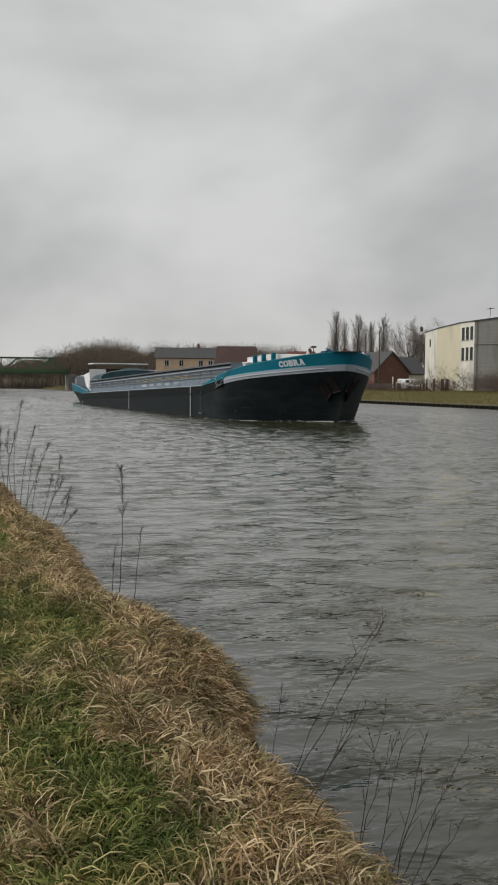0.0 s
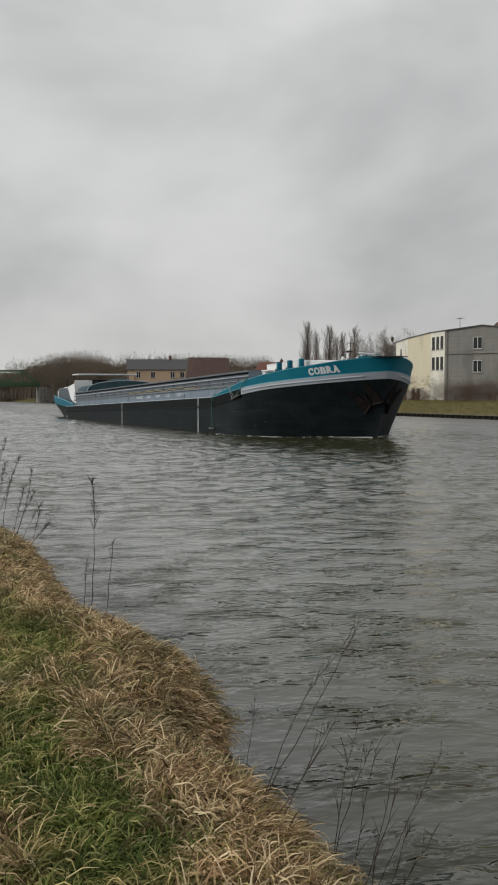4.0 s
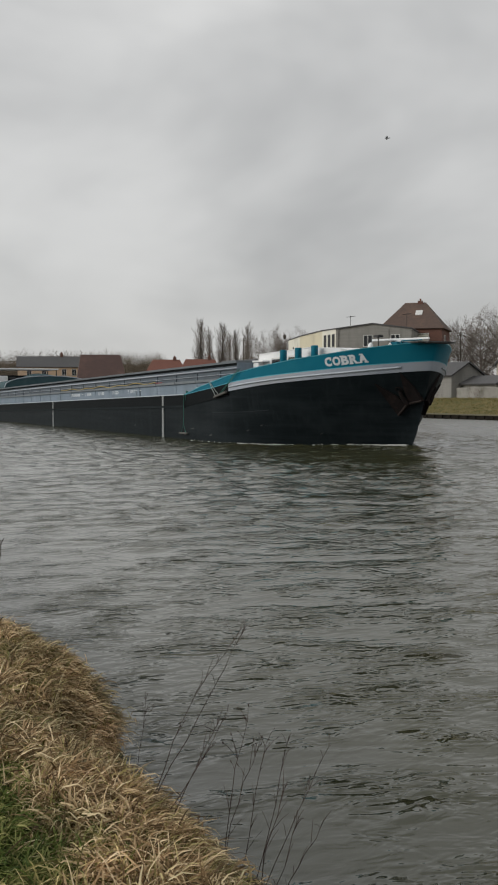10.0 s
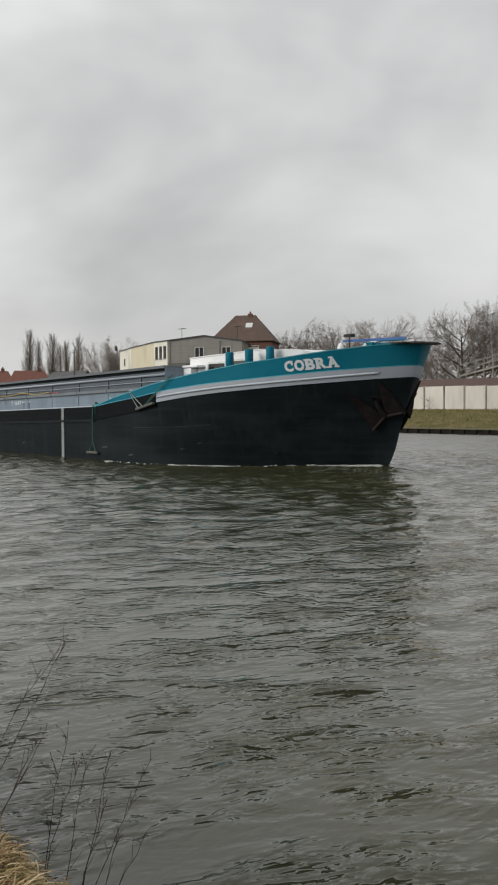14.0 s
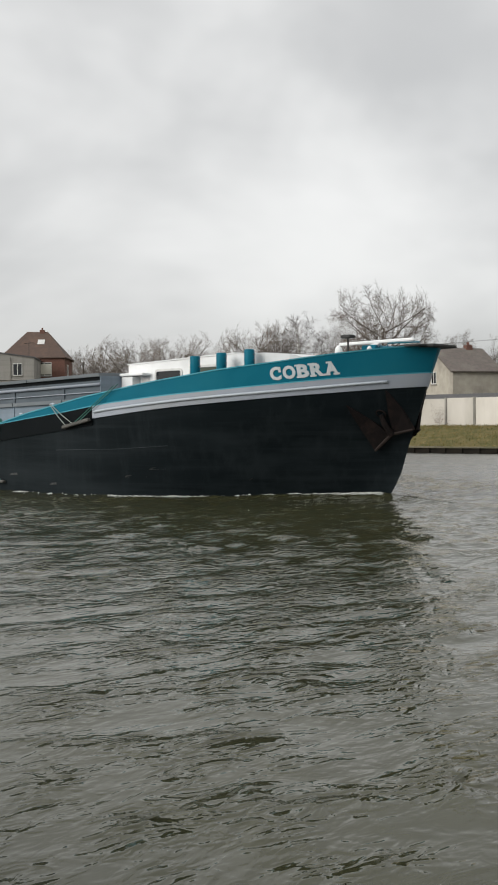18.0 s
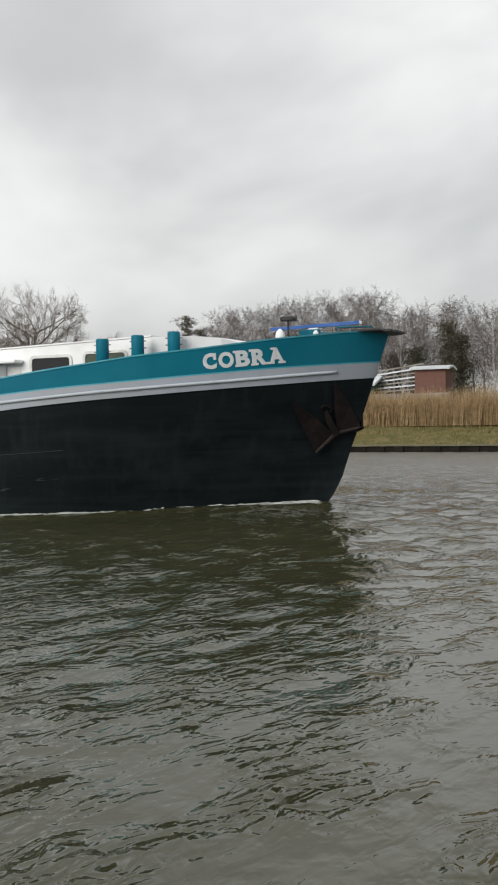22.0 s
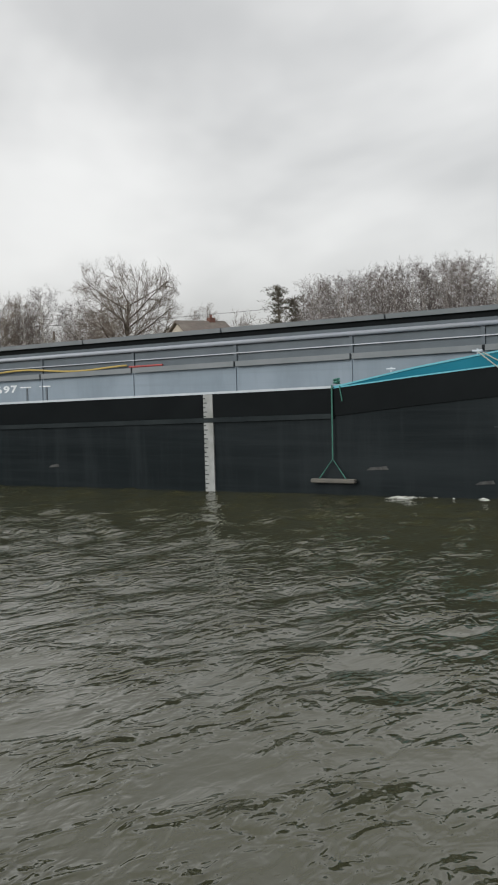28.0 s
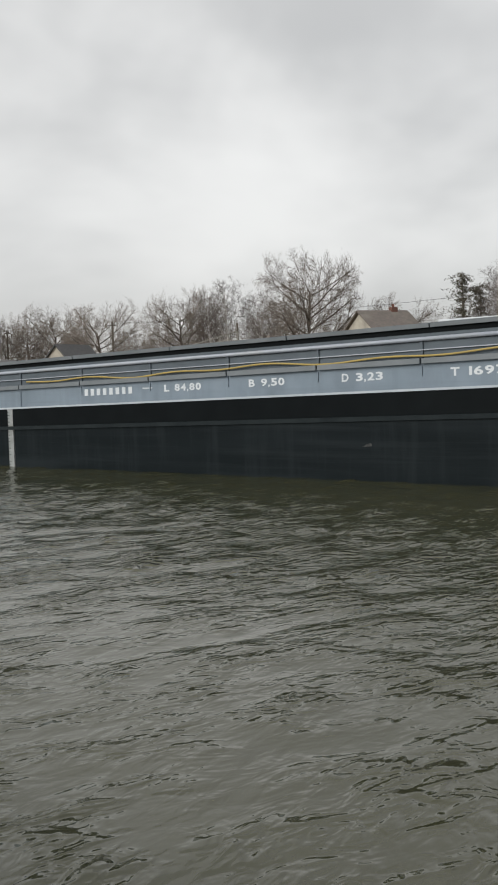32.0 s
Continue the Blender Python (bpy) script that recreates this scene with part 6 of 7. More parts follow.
# conifers
def conifer(az, up, y, width):
    x = bearing(az, y)
    h = EYE + math.hypot(x, y) * math.tan(radians(up)) - 1.7
    ob = thing("pine_tree", pose(x, y, 1.7), "dark ragged pine among the birches", "tree", "pines on the far bank")
    b = Build()
    b.tube([(0, 0, -0.2), (0.1, 0, h * 0.5), (0, 0, h)], [0.22, 0.15, 0.03], 7)
    part("trunk", b, M_BARK, ob)
    rr = random.Random(int(az * 10))
    c = Build()
    for k in range(150):
        t = 0.22 + 0.78 * (int(k / 10) + rr.uniform(0, 0.45)) / 15
        w = rr.uniform(0, 6.28)
        ln = width * (1.15 - t * 0.75) * rr.uniform(0.3, 1.2) * (0.75 + 0.35 * math.sin(int(k / 10) * 2.3))
        tip = Vector((math.cos(w) * ln, math.sin(w) * ln, h * t - ln * rr.uniform(-0.1, 0.35)))
        root = Vector((0, 0, h * t))
        for j in range(26):
            f = rr.uniform(0.1, 1.0)
            o = root.lerp(tip, f) + Vector((rr.gauss(0, 0.2), rr.gauss(0, 0.2), rr.gauss(0, 0.12)))
            dv = Vector((rr.uniform(-1, 1), rr.uniform(-1, 1), rr.uniform(-0.3, 0.8))).normalized() * rr.uniform(0.15, 0.45)
            sd = dv.orthogonal().normalized() * 0.035
            c.face(o - sd, o + sd, o + dv)
    part("needles", c, M_FIR, ob)


for az, up, y, w in ((28.4, 5.75, 90, 3.4), (27.5, 5.1, 93, 2.8), (14.2, 5.1, 84, 2.4), (13.5, 4.5, 85, 2.2), (16.0, 3.75, 85, 2.0), (17.1, 3.4, 86, 1.5), (34.2, 3.6, 92, 1.2)):
    conifer(az, up, y, w * 1.2)

# bushes and scrub along the far bank
rng = random.Random(5)
for az, y, h, w in ((61.9, 71.6, 5.2, 0.8), (61.2, 71.0, 4.6, 0.8), (60.2, 69.6, 4.4, 0.8), (61.5, 70.5, 3.0, 1.2), (60.6, 70.0, 2.6, 1.3), (59.6, 69.2, 3.4, 1.2), (58.7, 68.2, 3.2, 1.3), (57.9, 68.5, 3.8, 1.3), (57.0, 68.6, 3.2, 1.2), (56.2, 68.0, 2.6, 1.2),
                    (65.2, 69.5, 2.4, 1.6), (64.8, 71, 2.2, 1.6), (64.4, 70, 2.2, 1.6), (63.8, 71, 2.6, 1.5), (63.2, 69, 2.2, 1.6), (62.8, 71.5, 2.6, 1.5), (62.4, 69.3, 2.2, 1.6), (66.3, 70, 2.6, 1.6), (65.8, 71.5, 2.4, 1.6), (66.9, 71, 2.6, 1.6),
                    (59.1, 69.8, 2.8, 1.6), (58.3, 69.6, 3.0, 1.6), (57.4, 69.9, 3.0, 1.6), (56.6, 69.0, 2.4, 1.6), (54.6, 68, 2.2, 1.2), (52.2, 68.8, 1.8, 1.1),
                    (45.4, 68.6, 2.0, 0.9), (38.0, 68.5, 2.2, 0.8), (36.8, 68.6, 2.6, 0.8), (35.6, 68.4, 2.0, 0.9), (33.6, 68.7, 2.2, 0.8), (29.9, 69.3, 1.7, 1.0), (21.6, 69.2, 2.2, 1.0)):
    plant("bush", int(az), bearing(az, y), y, h, w, rng.uniform(0, 360), 1.55)

# small things in the gardens by the flats: a white van, boards, posts
van = thing("white_van", pose(bearing(63.15, 78), 78, 1.75, 0, 0, 15), "small white van parked among the gardens", "van")
b = Build()
b.box(-2.0, 2.0, -0.85, 0.85, 0.35, 1.2, 0.12)
b.box(-2.0, 1.0, -0.8, 0.8, 1.15, 1.95, 0.15)
part("body", b, M_WHITE, van)
b = Build()
b.box(0.2, 0.95, -0.83, -0.79, 1.3, 1.75)
part("window", b, M_GLASS, van)
for x in (-1.3, 1.3):
    for y in (-0.8, 0.8):
        b = Build()
        b.tube([(x, y - 0.1, 0.33), (x, y + 0.1, 0.33)], 0.33, 12)
        part("wheel", b, M_DARK, van)
for az, y, z, w, h in ((64.0, 74, 1.6, 0.25, 2.4), (63.8, 74, 1.6, 0.2, 1.6), (62.0, 74, 1.6, 1.2, 2.0), (50.6, 71, 1.7, 1.4, 1.5)):
    x = bearing(az, y)
    b = Build()
    b.box(x - w / 2, x + w / 2, y - 0.05, y + 0.05, z, z + h, 0.02)
    setting("garden_board", b, M_WHITER, "pale board standing in the garden", False, "", "board")
b = Build()
b.box(bearing(66.5, 75), bearing(63.6, 75), 75, 75.15, 1.5, 2.9, 0.02)
setting("garden_fence", b, M_WOOD, "dark weathered garden fence")


# ---- blades: far grass, reeds, woods, and the near bank ----
def blades(points, heights, widths, lean, rng, curl=0.5, segs=3):
    """Tapered bent blades standing on points; lean gives each a sideways way (x, y)."""
    n = len(points)
    ang = rng.uniform(0, 2 * np.pi, n)
    side = np.stack([np.cos(ang), np.sin(ang), np.zeros(n)], 1) * widths[:, None] / 2
    rows = []
    for k in range(segs + 1):
        t = k / segs
        c = points + np.stack([lean[:, 0] * t ** (1 + curl), lean[:, 1] * t ** (1 + curl), np.zeros(n)], 1) * heights[:, None]
        reach = np.hypot(lean[:, 0], lean[:, 1])
        c[:, 2] += heights * (t - 0.45 * np.clip(reach, 0, 1.6) * t * t)
        w = side * (1 - t) ** 0.6
        rows += [c - w, c + w] if k < segs else [c]
    m = 2 * segs + 1
    v = np.stack(rows, 1).reshape(-1, 3)
    base = np.arange(n)[:, None] * m
    f4 = np.concatenate([base + np.array([2 * k, 2 * k + 1, 2 * k + 3, 2 * k + 2]) for k in range(segs - 1)])
    f3 = base + np.array([2 * segs - 2, 2 * segs - 1, 2 * segs])
    return v, f4, f3


def blade_mesh(name, sets, material):
    me = bpy.data.meshes.new(name)
    vs, polys, off = [], [], 0
    for v, f4, f3 in sets:
        vs.append(v)
        polys += (f4 + off).tolist() + (f3 + off).tolist()
        off += len(v)
    me.from_pydata(np.concatenate(vs).tolist(), [], polys)
    me.materials.append(material)
    return me


def stuff(name, me, label, category):
    return tagged(new(name, me), label, category, "", "stuff")


nr = np.random.RandomState(7)
# grass on the far slope
n = 60000
fx = nr.uniform(-175, 12, n)
fd = nr.uniform(0.5, 9.5, n) ** 1.0
fe = np.interp(fx, [-200, -120, -85, -60, -40, -20, 40], [64, 60.5, 58.5, 59.2, 60.3, 64.2, 66])
fz = np.interp(fd, [0.5, 0.9, 3, 6, 9, 14], [0.47, 0.5, 1.0, 1.6, 1.85, 1.9])
hts = nr.uniform(0.07, 0.24, n)
stuff("far_bank_grass", blade_mesh("far_bank_grass", [blades(np.stack([fx, fe + fd, fz], 1), hts, nr.uniform(0.02, 0.06, n), nr.uniform(-0.9, 0.9, (n, 2)), nr, 0.5, 2)], M_FARGRASS),
      "yellow-green winter grass on the far bank", "grass")
# reeds
n = 30000
rx = nr.uniform(-28.5, 14, n)
ry = 69.6 + nr.uniform(0, 3.2, n)
hts = (nr.uniform(1.3, 2.65, n) + 0.45 * np.exp(-((rx + 20) / 7) ** 2) + 0.3 * np.sin(rx * 1.1) * np.sin(rx * 0.37 + 1)) * np.clip((rx + 29.5) / 3, 0.35, 1)
stuff("reed_bed", blade_mesh("reed_bed", [blades(np.stack([rx, ry, np.full(n, 1.6)], 1), hts, nr.uniform(0.014, 0.036, n), nr.normal(0, 0.14, (n, 2)) + np.array([0.06, 0]), nr, 0.8)], M_REED),
      "bed of tall dry beige reeds on the far bank", "reeds")


# woods beyond the bridge and behind the houses, joined
def wood_mesh(name, spots, seeds, material, share=1500):
    vs, fs, off = [], [], 0
    src = []
    for kind, variant in seeds:
        wd, tw = TREES[kind][variant]
        v = np.array([p.co[:] for p in tw.vertices])
        f = np.array([p.vertices[:] for p in tw.polygons if len(p.vertices) == 4])
        keep = f[np.random.RandomState(1).permutation(len(f))[:share]]
        used, inv = np.unique(keep, return_inverse=True)
        src.append((v[used], inv.reshape(keep.shape)))
    for i, (x, y, z, h, w, a) in enumerate(spots):
        v, f = src[i % len(src)]
        c, s = math.cos(a), math.sin(a)
        thick = np.stack([(v[:, 0] * c - v[:, 1] * s) * w * h / 10 + x, (v[:, 0] * s + v[:, 1] * c) * w * h / 10 + y, v[:, 2] * h / 10 + z], 1)
        vs.append(thick)
        fs += (f + off).tolist()
        off += len(v)
    me = bpy.data.meshes.new(name)
    me.from_pydata(np.concatenate(vs).tolist(), [], fs)
    me.materials.append(material)
    return me


def far_tree(sets, x, y, z, h, w):
    """A far leafless tree: upright shards of twig fanning out from the fork."""
    n = 950
    a, e = nr.uniform(0, 2 * np.pi, n), np.arccos(nr.uniform(-0.25, 1.0, n))
    r = nr.uniform(0.15, 1.0, n) ** 0.6 * (1 + 0.12 * np.sin(3 * a + x))
    d = np.stack([np.cos(a) * np.sin(e), np.sin(a) * np.sin(e), np.cos(e)], 1)
    rx, rz = 0.36 * h * w, 0.5 * h
    p = d * r[:, None] * np.array([rx, rx, rz]) + np.array([x, y, z + h * 0.5])
    out = d * 0.6 + np.array([0, 0, 0.25]) + nr.normal(0, 0.5, (n, 3))
    out *= (h * nr.uniform(0.03, 0.075, n))[:, None]
    side = np.stack([-np.cos(a + 0.6), np.sin(a + 0.6), np.zeros(n)], 1) * (h * nr.uniform(0.0018, 0.0048, n))[:, None]
    m = 10
    tb = np.stack([np.full(m, x), np.full(m, y), np.full(m, z)], 1) + nr.normal(0, 0.16 * h * w, (m, 3)) * np.array([1, 1, 0])
    tt = np.stack([nr.normal(0, 0.03 * h, m), nr.normal(0, 0.03 * h, m), h * nr.uniform(0.3, 0.6, m)], 1)
    ts = np.stack([np.cos(a[:m]), np.sin(a[:m]), np.zeros(m)], 1) * h * 0.007
    for base, s, o in ((p, side, out), (tb, ts, tt)):
        sets.append(np.stack([base - s, base + s, base + o], 1).reshape(-1, 3))


sets = []
for i in range(520):
    az_ = nr.uniform(69.5, 85.5)
    dist = nr.uniform(330, 540)
    up = float(np.interp(az_, [70, 76, 77.5, 79.3, 81, 82.3, 83, 83.5, 84.7], [2.35, 2.45, 2.4, 2.6, 2.4, 2.15, 2.4, 1.9, 1.6])) + nr.uniform(-0.95, 0.0)
    far_tree(sets, -dist * math.sin(radians(az_)), max(dist * math.cos(radians(az_)), 67), 1.8, dist * math.tan(radians(up)), nr.uniform(0.9, 1.4))
for i in range(200):
    az_ = nr.uniform(79.0, 92)
    dist = nr.uniform(545, 562)
    far_tree(sets, -dist * math.sin(radians(az_)), dist * math.cos(radians(az_)), 0.0, dist * math.tan(radians(nr.uniform(1.05, 1.7))), nr.uniform(1.0, 1.6))
allv = np.concatenate(sets)
me = bpy.data.meshes.new("far_woods")
me.from_pydata(allv.tolist(), [], np.arange(len(allv)).reshape(-1, 3).tolist())
me.materials.append(M_FARWOOD)
stuff("far_woods", me, "brown leafless woods beyond the bridge", "woods")
spots = []
for i in range(90):
    az_ = nr.uniform(5, 68)
    yy = nr.uniform(105, 150)
    x_ = bearing(az_, yy)
    dist = math.hypot(x_, yy)
    spots.append((x_, yy, 1.8, dist * math.tan(radians(nr.uniform(1.6, 2.8) + (1.2 if az_ < 27 else 0))), nr.uniform(0.9, 1.4), nr.uniform(0, 6)))
for i in range(26):
    az_, yy = nr.uniform(18.8, 23.0), nr.uniform(94, 104)
    x_ = bearing(az_, yy)
    spots.append((x_, yy, 1.8, math.hypot(x_, yy) * math.tan(radians(nr.uniform(3.2, 4.2))), nr.uniform(0.8, 1.1), nr.uniform(0, 6)))
for i in range(46):
    az_, yy = nr.uniform(1.5, 21.0), nr.uniform(75, 79)
    spots.append((bearing(az_, yy), yy, 1.6, nr.uniform(2.2, 3.6), nr.uniform(1.2, 1.7), nr.uniform(0, 6)))
stuff("thicket", wood_mesh("thicket", spots, [("bush", 0), ("birch", 1), ("bush", 1), ("broad", 1)], M_FARWOOD), "leafless scrub and thicket behind the gardens", "thicket")


spots = []
for i in range(46):
    az_, yy = nr.uniform(55.8, 60.0), nr.uniform(68.4, 70.2)
    spots.append((bearing(az_, yy), yy, 1.5, nr.uniform(2.0, 3.5), nr.uniform(1.2, 1.7), nr.uniform(0, 6)))
for i in range(150):
    az_, yy = nr.uniform(60.6, 68.0), nr.uniform(68.2, 73.0)
    spots.append((bearing(az_, yy), yy, 1.4, nr.uniform(1.2, 2.6), nr.uniform(1.3, 1.9), nr.uniform(0, 6)))
stuff("bank_scrub", wood_mesh("bank_scrub", spots, [("bush", 0), ("bush", 1)], M_BUSH, 1100), "dark red-brown leafless scrub before the flats", "scrub")


def ground_z(x, y):
    e = near_edge(x)
    return np.interp(y - e, [-3, -0.35, -0.15, 0.0, 0.15, 0.3, 0.45], [0.75, 0.74, 0.70, 0.60, 0.42, 0.15, -0.2]), e


def near_points(count, dmin, dmax, x0=-22.0, x1=-1.6, rush=1.9):
    """Points on the near bank, thicker near the camera; d is the distance from the edge, negative inland."""
    u = nr.uniform(0, 1, count) ** rush
    x = x1 + (x0 - x1) * u
    _, e = ground_z(x, np.zeros(count))
    y = e + nr.uniform(dmin, dmax, count)
    keep = (y > 0.04 * -x - 0.55) | (x > -3)
    x, y = x[keep], y[keep]
    z, _ = ground_z(x, y)
    return np.stack([x, y, z - 0.01], 1)


def patches(p, s):
    return np.sin(p[:, 0] * 2.1 * s + p[:, 1] * 3.3 * s) + np.sin(p[:, 0] * 0.9 * s - p[:, 1] * 2.4 * s + 1.0)


def away(p):
    return p[:, 1] - ground_z(p[:, 0], p[:, 1])[1]


def arched(points, lengths, widths, heading, rise, bend, rng, segs=3):
    """Long blades that leave the ground at an angle and arch over along their heading."""
    n = len(points)
    twist = rng.uniform(-1.0, 1.0, n)
    flat = np.stack([-np.sin(heading), np.cos(heading), np.zeros(n)], 1)
    side = (flat * np.cos(twist)[:, None] + np.array([0, 0, 1]) * np.sin(twist)[:, None]) * widths[:, None] / 2
    p, rows = points.copy(), []
    for k in range(segs + 1):
        w = side * (1 - 0.85 * (k / segs) ** 2)
        rows += [p - w, p + w] if k < segs else [p]
        e = rise - bend * ((k + 0.5) / segs) ** 1.2
        h = heading + 0.25 * twist * k / segs
        p = p + np.stack([np.cos(e) * np.cos(h), np.cos(e) * np.sin(h), np.sin(e)], 1) * (lengths / segs)[:, None]
    m = 2 * segs + 1
    v = np.stack(rows, 1).reshape(-1, 3)
    base = np.arange(n)[:, None] * m
    f4 = np.concatenate([base + np.array([2 * k, 2 * k + 1, 2 * k + 3, 2 * k + 2]) for k in range(segs - 1)])
    return v, f4, base + np.array([2 * segs - 2, 2 * segs - 1, 2 * segs])


# short growth that covers the soil
pts = near_points(62000, -2.4, 0.12)
n = len(pts)
rank = patches(pts, 1.0) + 0.6 * patches(pts, 2.7) + nr.normal(0, 0.8, n) - 3.0 * np.clip(away(pts) + 0.5, 0, 1)
for name_, pick, m_, label_ in (("green_grass", rank > -0.2, M_GREEN, "short green grass on the near bank"), ("fading_grass", rank <= -0.2, M_MIXED, "fading yellow-green grass on the near bank")):
    g = pts[pick]
    n = len(g)
    stuff(name_, blade_mesh(name_, [arched(g, nr.uniform(0.05, 0.12, n), nr.uniform(0.004, 0.008, n), nr.uniform(0, 6.283, n), nr.uniform(0.5, 1.5, n), nr.uniform(0.3, 2.0, n), nr, 2)], m_), label_, "grass")

# tussocks: mounds of long arched blades that lie over one another, each combed one way
tussocks = {"green": [], "fading": [], "straw": []}
heads = np.concatenate([near_points(4600, -2.4, 0.02, rush=1.7), near_points(3100, -0.42, 0.24, rush=1.7)])
shift = away(heads) + nr.normal(0, 0.12, len(heads))
mood = 0.55 * patches(heads, 0.9) + 0.6 * patches(heads, 2.3) + nr.normal(0, 0.55, len(heads))
for c, d, mo in zip(heads, shift, mood):
    reach = math.hypot(c[0], c[1])
    near = max(0.34, min(1.0, 6.0 / reach))
    kind = "straw" if d > -0.36 or mo < -1.05 else "fading" if mo < -0.05 else "green"
    n = int(nr.uniform(22, 52) * near) + 4
    r = nr.uniform(0.025, 0.06)
    mound = nr.uniform(0.0, 0.07) if kind == "straw" else nr.uniform(0.0, 0.035)
    off = nr.normal(0, r, (n, 2))
    lift = mound * np.exp(-(off ** 2).sum(1) / (2 * r * r))
    q = c + np.stack([off[:, 0], off[:, 1], lift], 1)
    comb = nr.uniform(0, 6.283)
    drape = kind == "straw" and d > -0.16 and nr.uniform() < 0.75
    if drape:
        # hangs over the edge towards the water
        comb = nr.normal(1.2, 0.6)
    head = comb + nr.normal(0, 0.55, n)
    ln = nr.uniform(0.07, 0.19, n) * (1.0 if kind != "green" else 0.62) * (0.85 if d > -0.1 else 1.0)
    wd = nr.uniform(0.0040, 0.0095, n) * (1 + 0.7 * (1 - near))
    tussocks[kind].append(arched(q, ln, wd, head, nr.uniform(0.1, 0.8, n) if drape else nr.uniform(0.5, 1.35, n), nr.uniform(1.0, 2.2, n) if drape else nr.uniform(1.0, 2.5, n), nr))
    if kind != "green":
        # a few stray blades of another kind in every mat
        k = max(2, n // 6)
        tussocks["green" if kind == "fading" else "fading"].append(arched(q[:k], ln[:k] * 0.8, wd[:k], head[:k] + 0.8, nr.uniform(0.7, 1.4, k), nr.uniform(0.8, 2.0, k), nr))
# loose straws lying over it all
pts = near_points(9000, -2.4, 0.22)
keep = nr.uniform(0, 1, len(pts)) < np.clip(0.30 + 1.6 * (away(pts) + 0.5), 0.25, 1)
pts = pts[keep] + np.array([0, 0, 0.035])
n = len(pts)
tussocks["straw"].append(arched(pts, nr.uniform(0.07, 0.20, n), nr.uniform(0.004, 0.009, n), nr.uniform(0, 6.283, n), nr.uniform(-0.1, 0.8, n), nr.uniform(0.2, 1.6, n), nr))
stuff("green_tussocks", blade_mesh("green_tussocks", tussocks["green"], M_GREEN), "longer green grass tussocks on the near bank", "grass")
stuff("fading_tussocks", blade_mesh("fading_tussocks", tussocks["fading"], M_MIXED), "half-withered grass tussocks on the near bank", "grass")
stuff("dry_grass", blade_mesh("dry_grass", tussocks["straw"], M_STRAW), "straw-coloured dead grass in tussocks over the bank's edge", "grass")


# coarser turf round the camera and along the towpath, with straw on its edge
rt = np.random.RandomState(19)
n = 120000
turf = np.stack([rt.uniform(-16.0, 7.0, n), rt.uniform(-5.0, 1.85, n)], 1)
turf = turf[turf[:, 1] < ground_z(turf[:, 0], turf[:, 1])[1] + 0.28]
turf = turf[(turf[:, 0] > -1.75) | (turf[:, 1] < np.maximum(-0.9, 0.04 * -turf[:, 0] - 0.5))]
tz, te = ground_z(turf[:, 0], turf[:, 1])
turf = np.column_stack([turf, tz - 0.012])
rim = turf[:, 1] - te + rt.normal(0, 0.12, len(turf))
for name_, pick, m_, label_ in (("towpath_turf", rim < -0.35, M_GREEN, "rough green turf round the towpath"), ("towpath_straw", rim >= -0.35, M_STRAW, "dead straw along the towpath's edge")):
    q = turf[pick]
    if name_ == "towpath_straw":
        q = np.repeat(q, 3, 0) + rt.normal(0, 0.04, (3 * len(q), 3)) * np.array([1, 1, 0.1])
    n = len(q)
    stuff(name_, blade_mesh(name_, [blades(q, rt.uniform(0.05, 0.13, n), rt.uniform(0.007, 0.013, n), rt.normal(0, 1.1, (n, 2)), rt, 0.8, 2)], m_), label_, "grass")


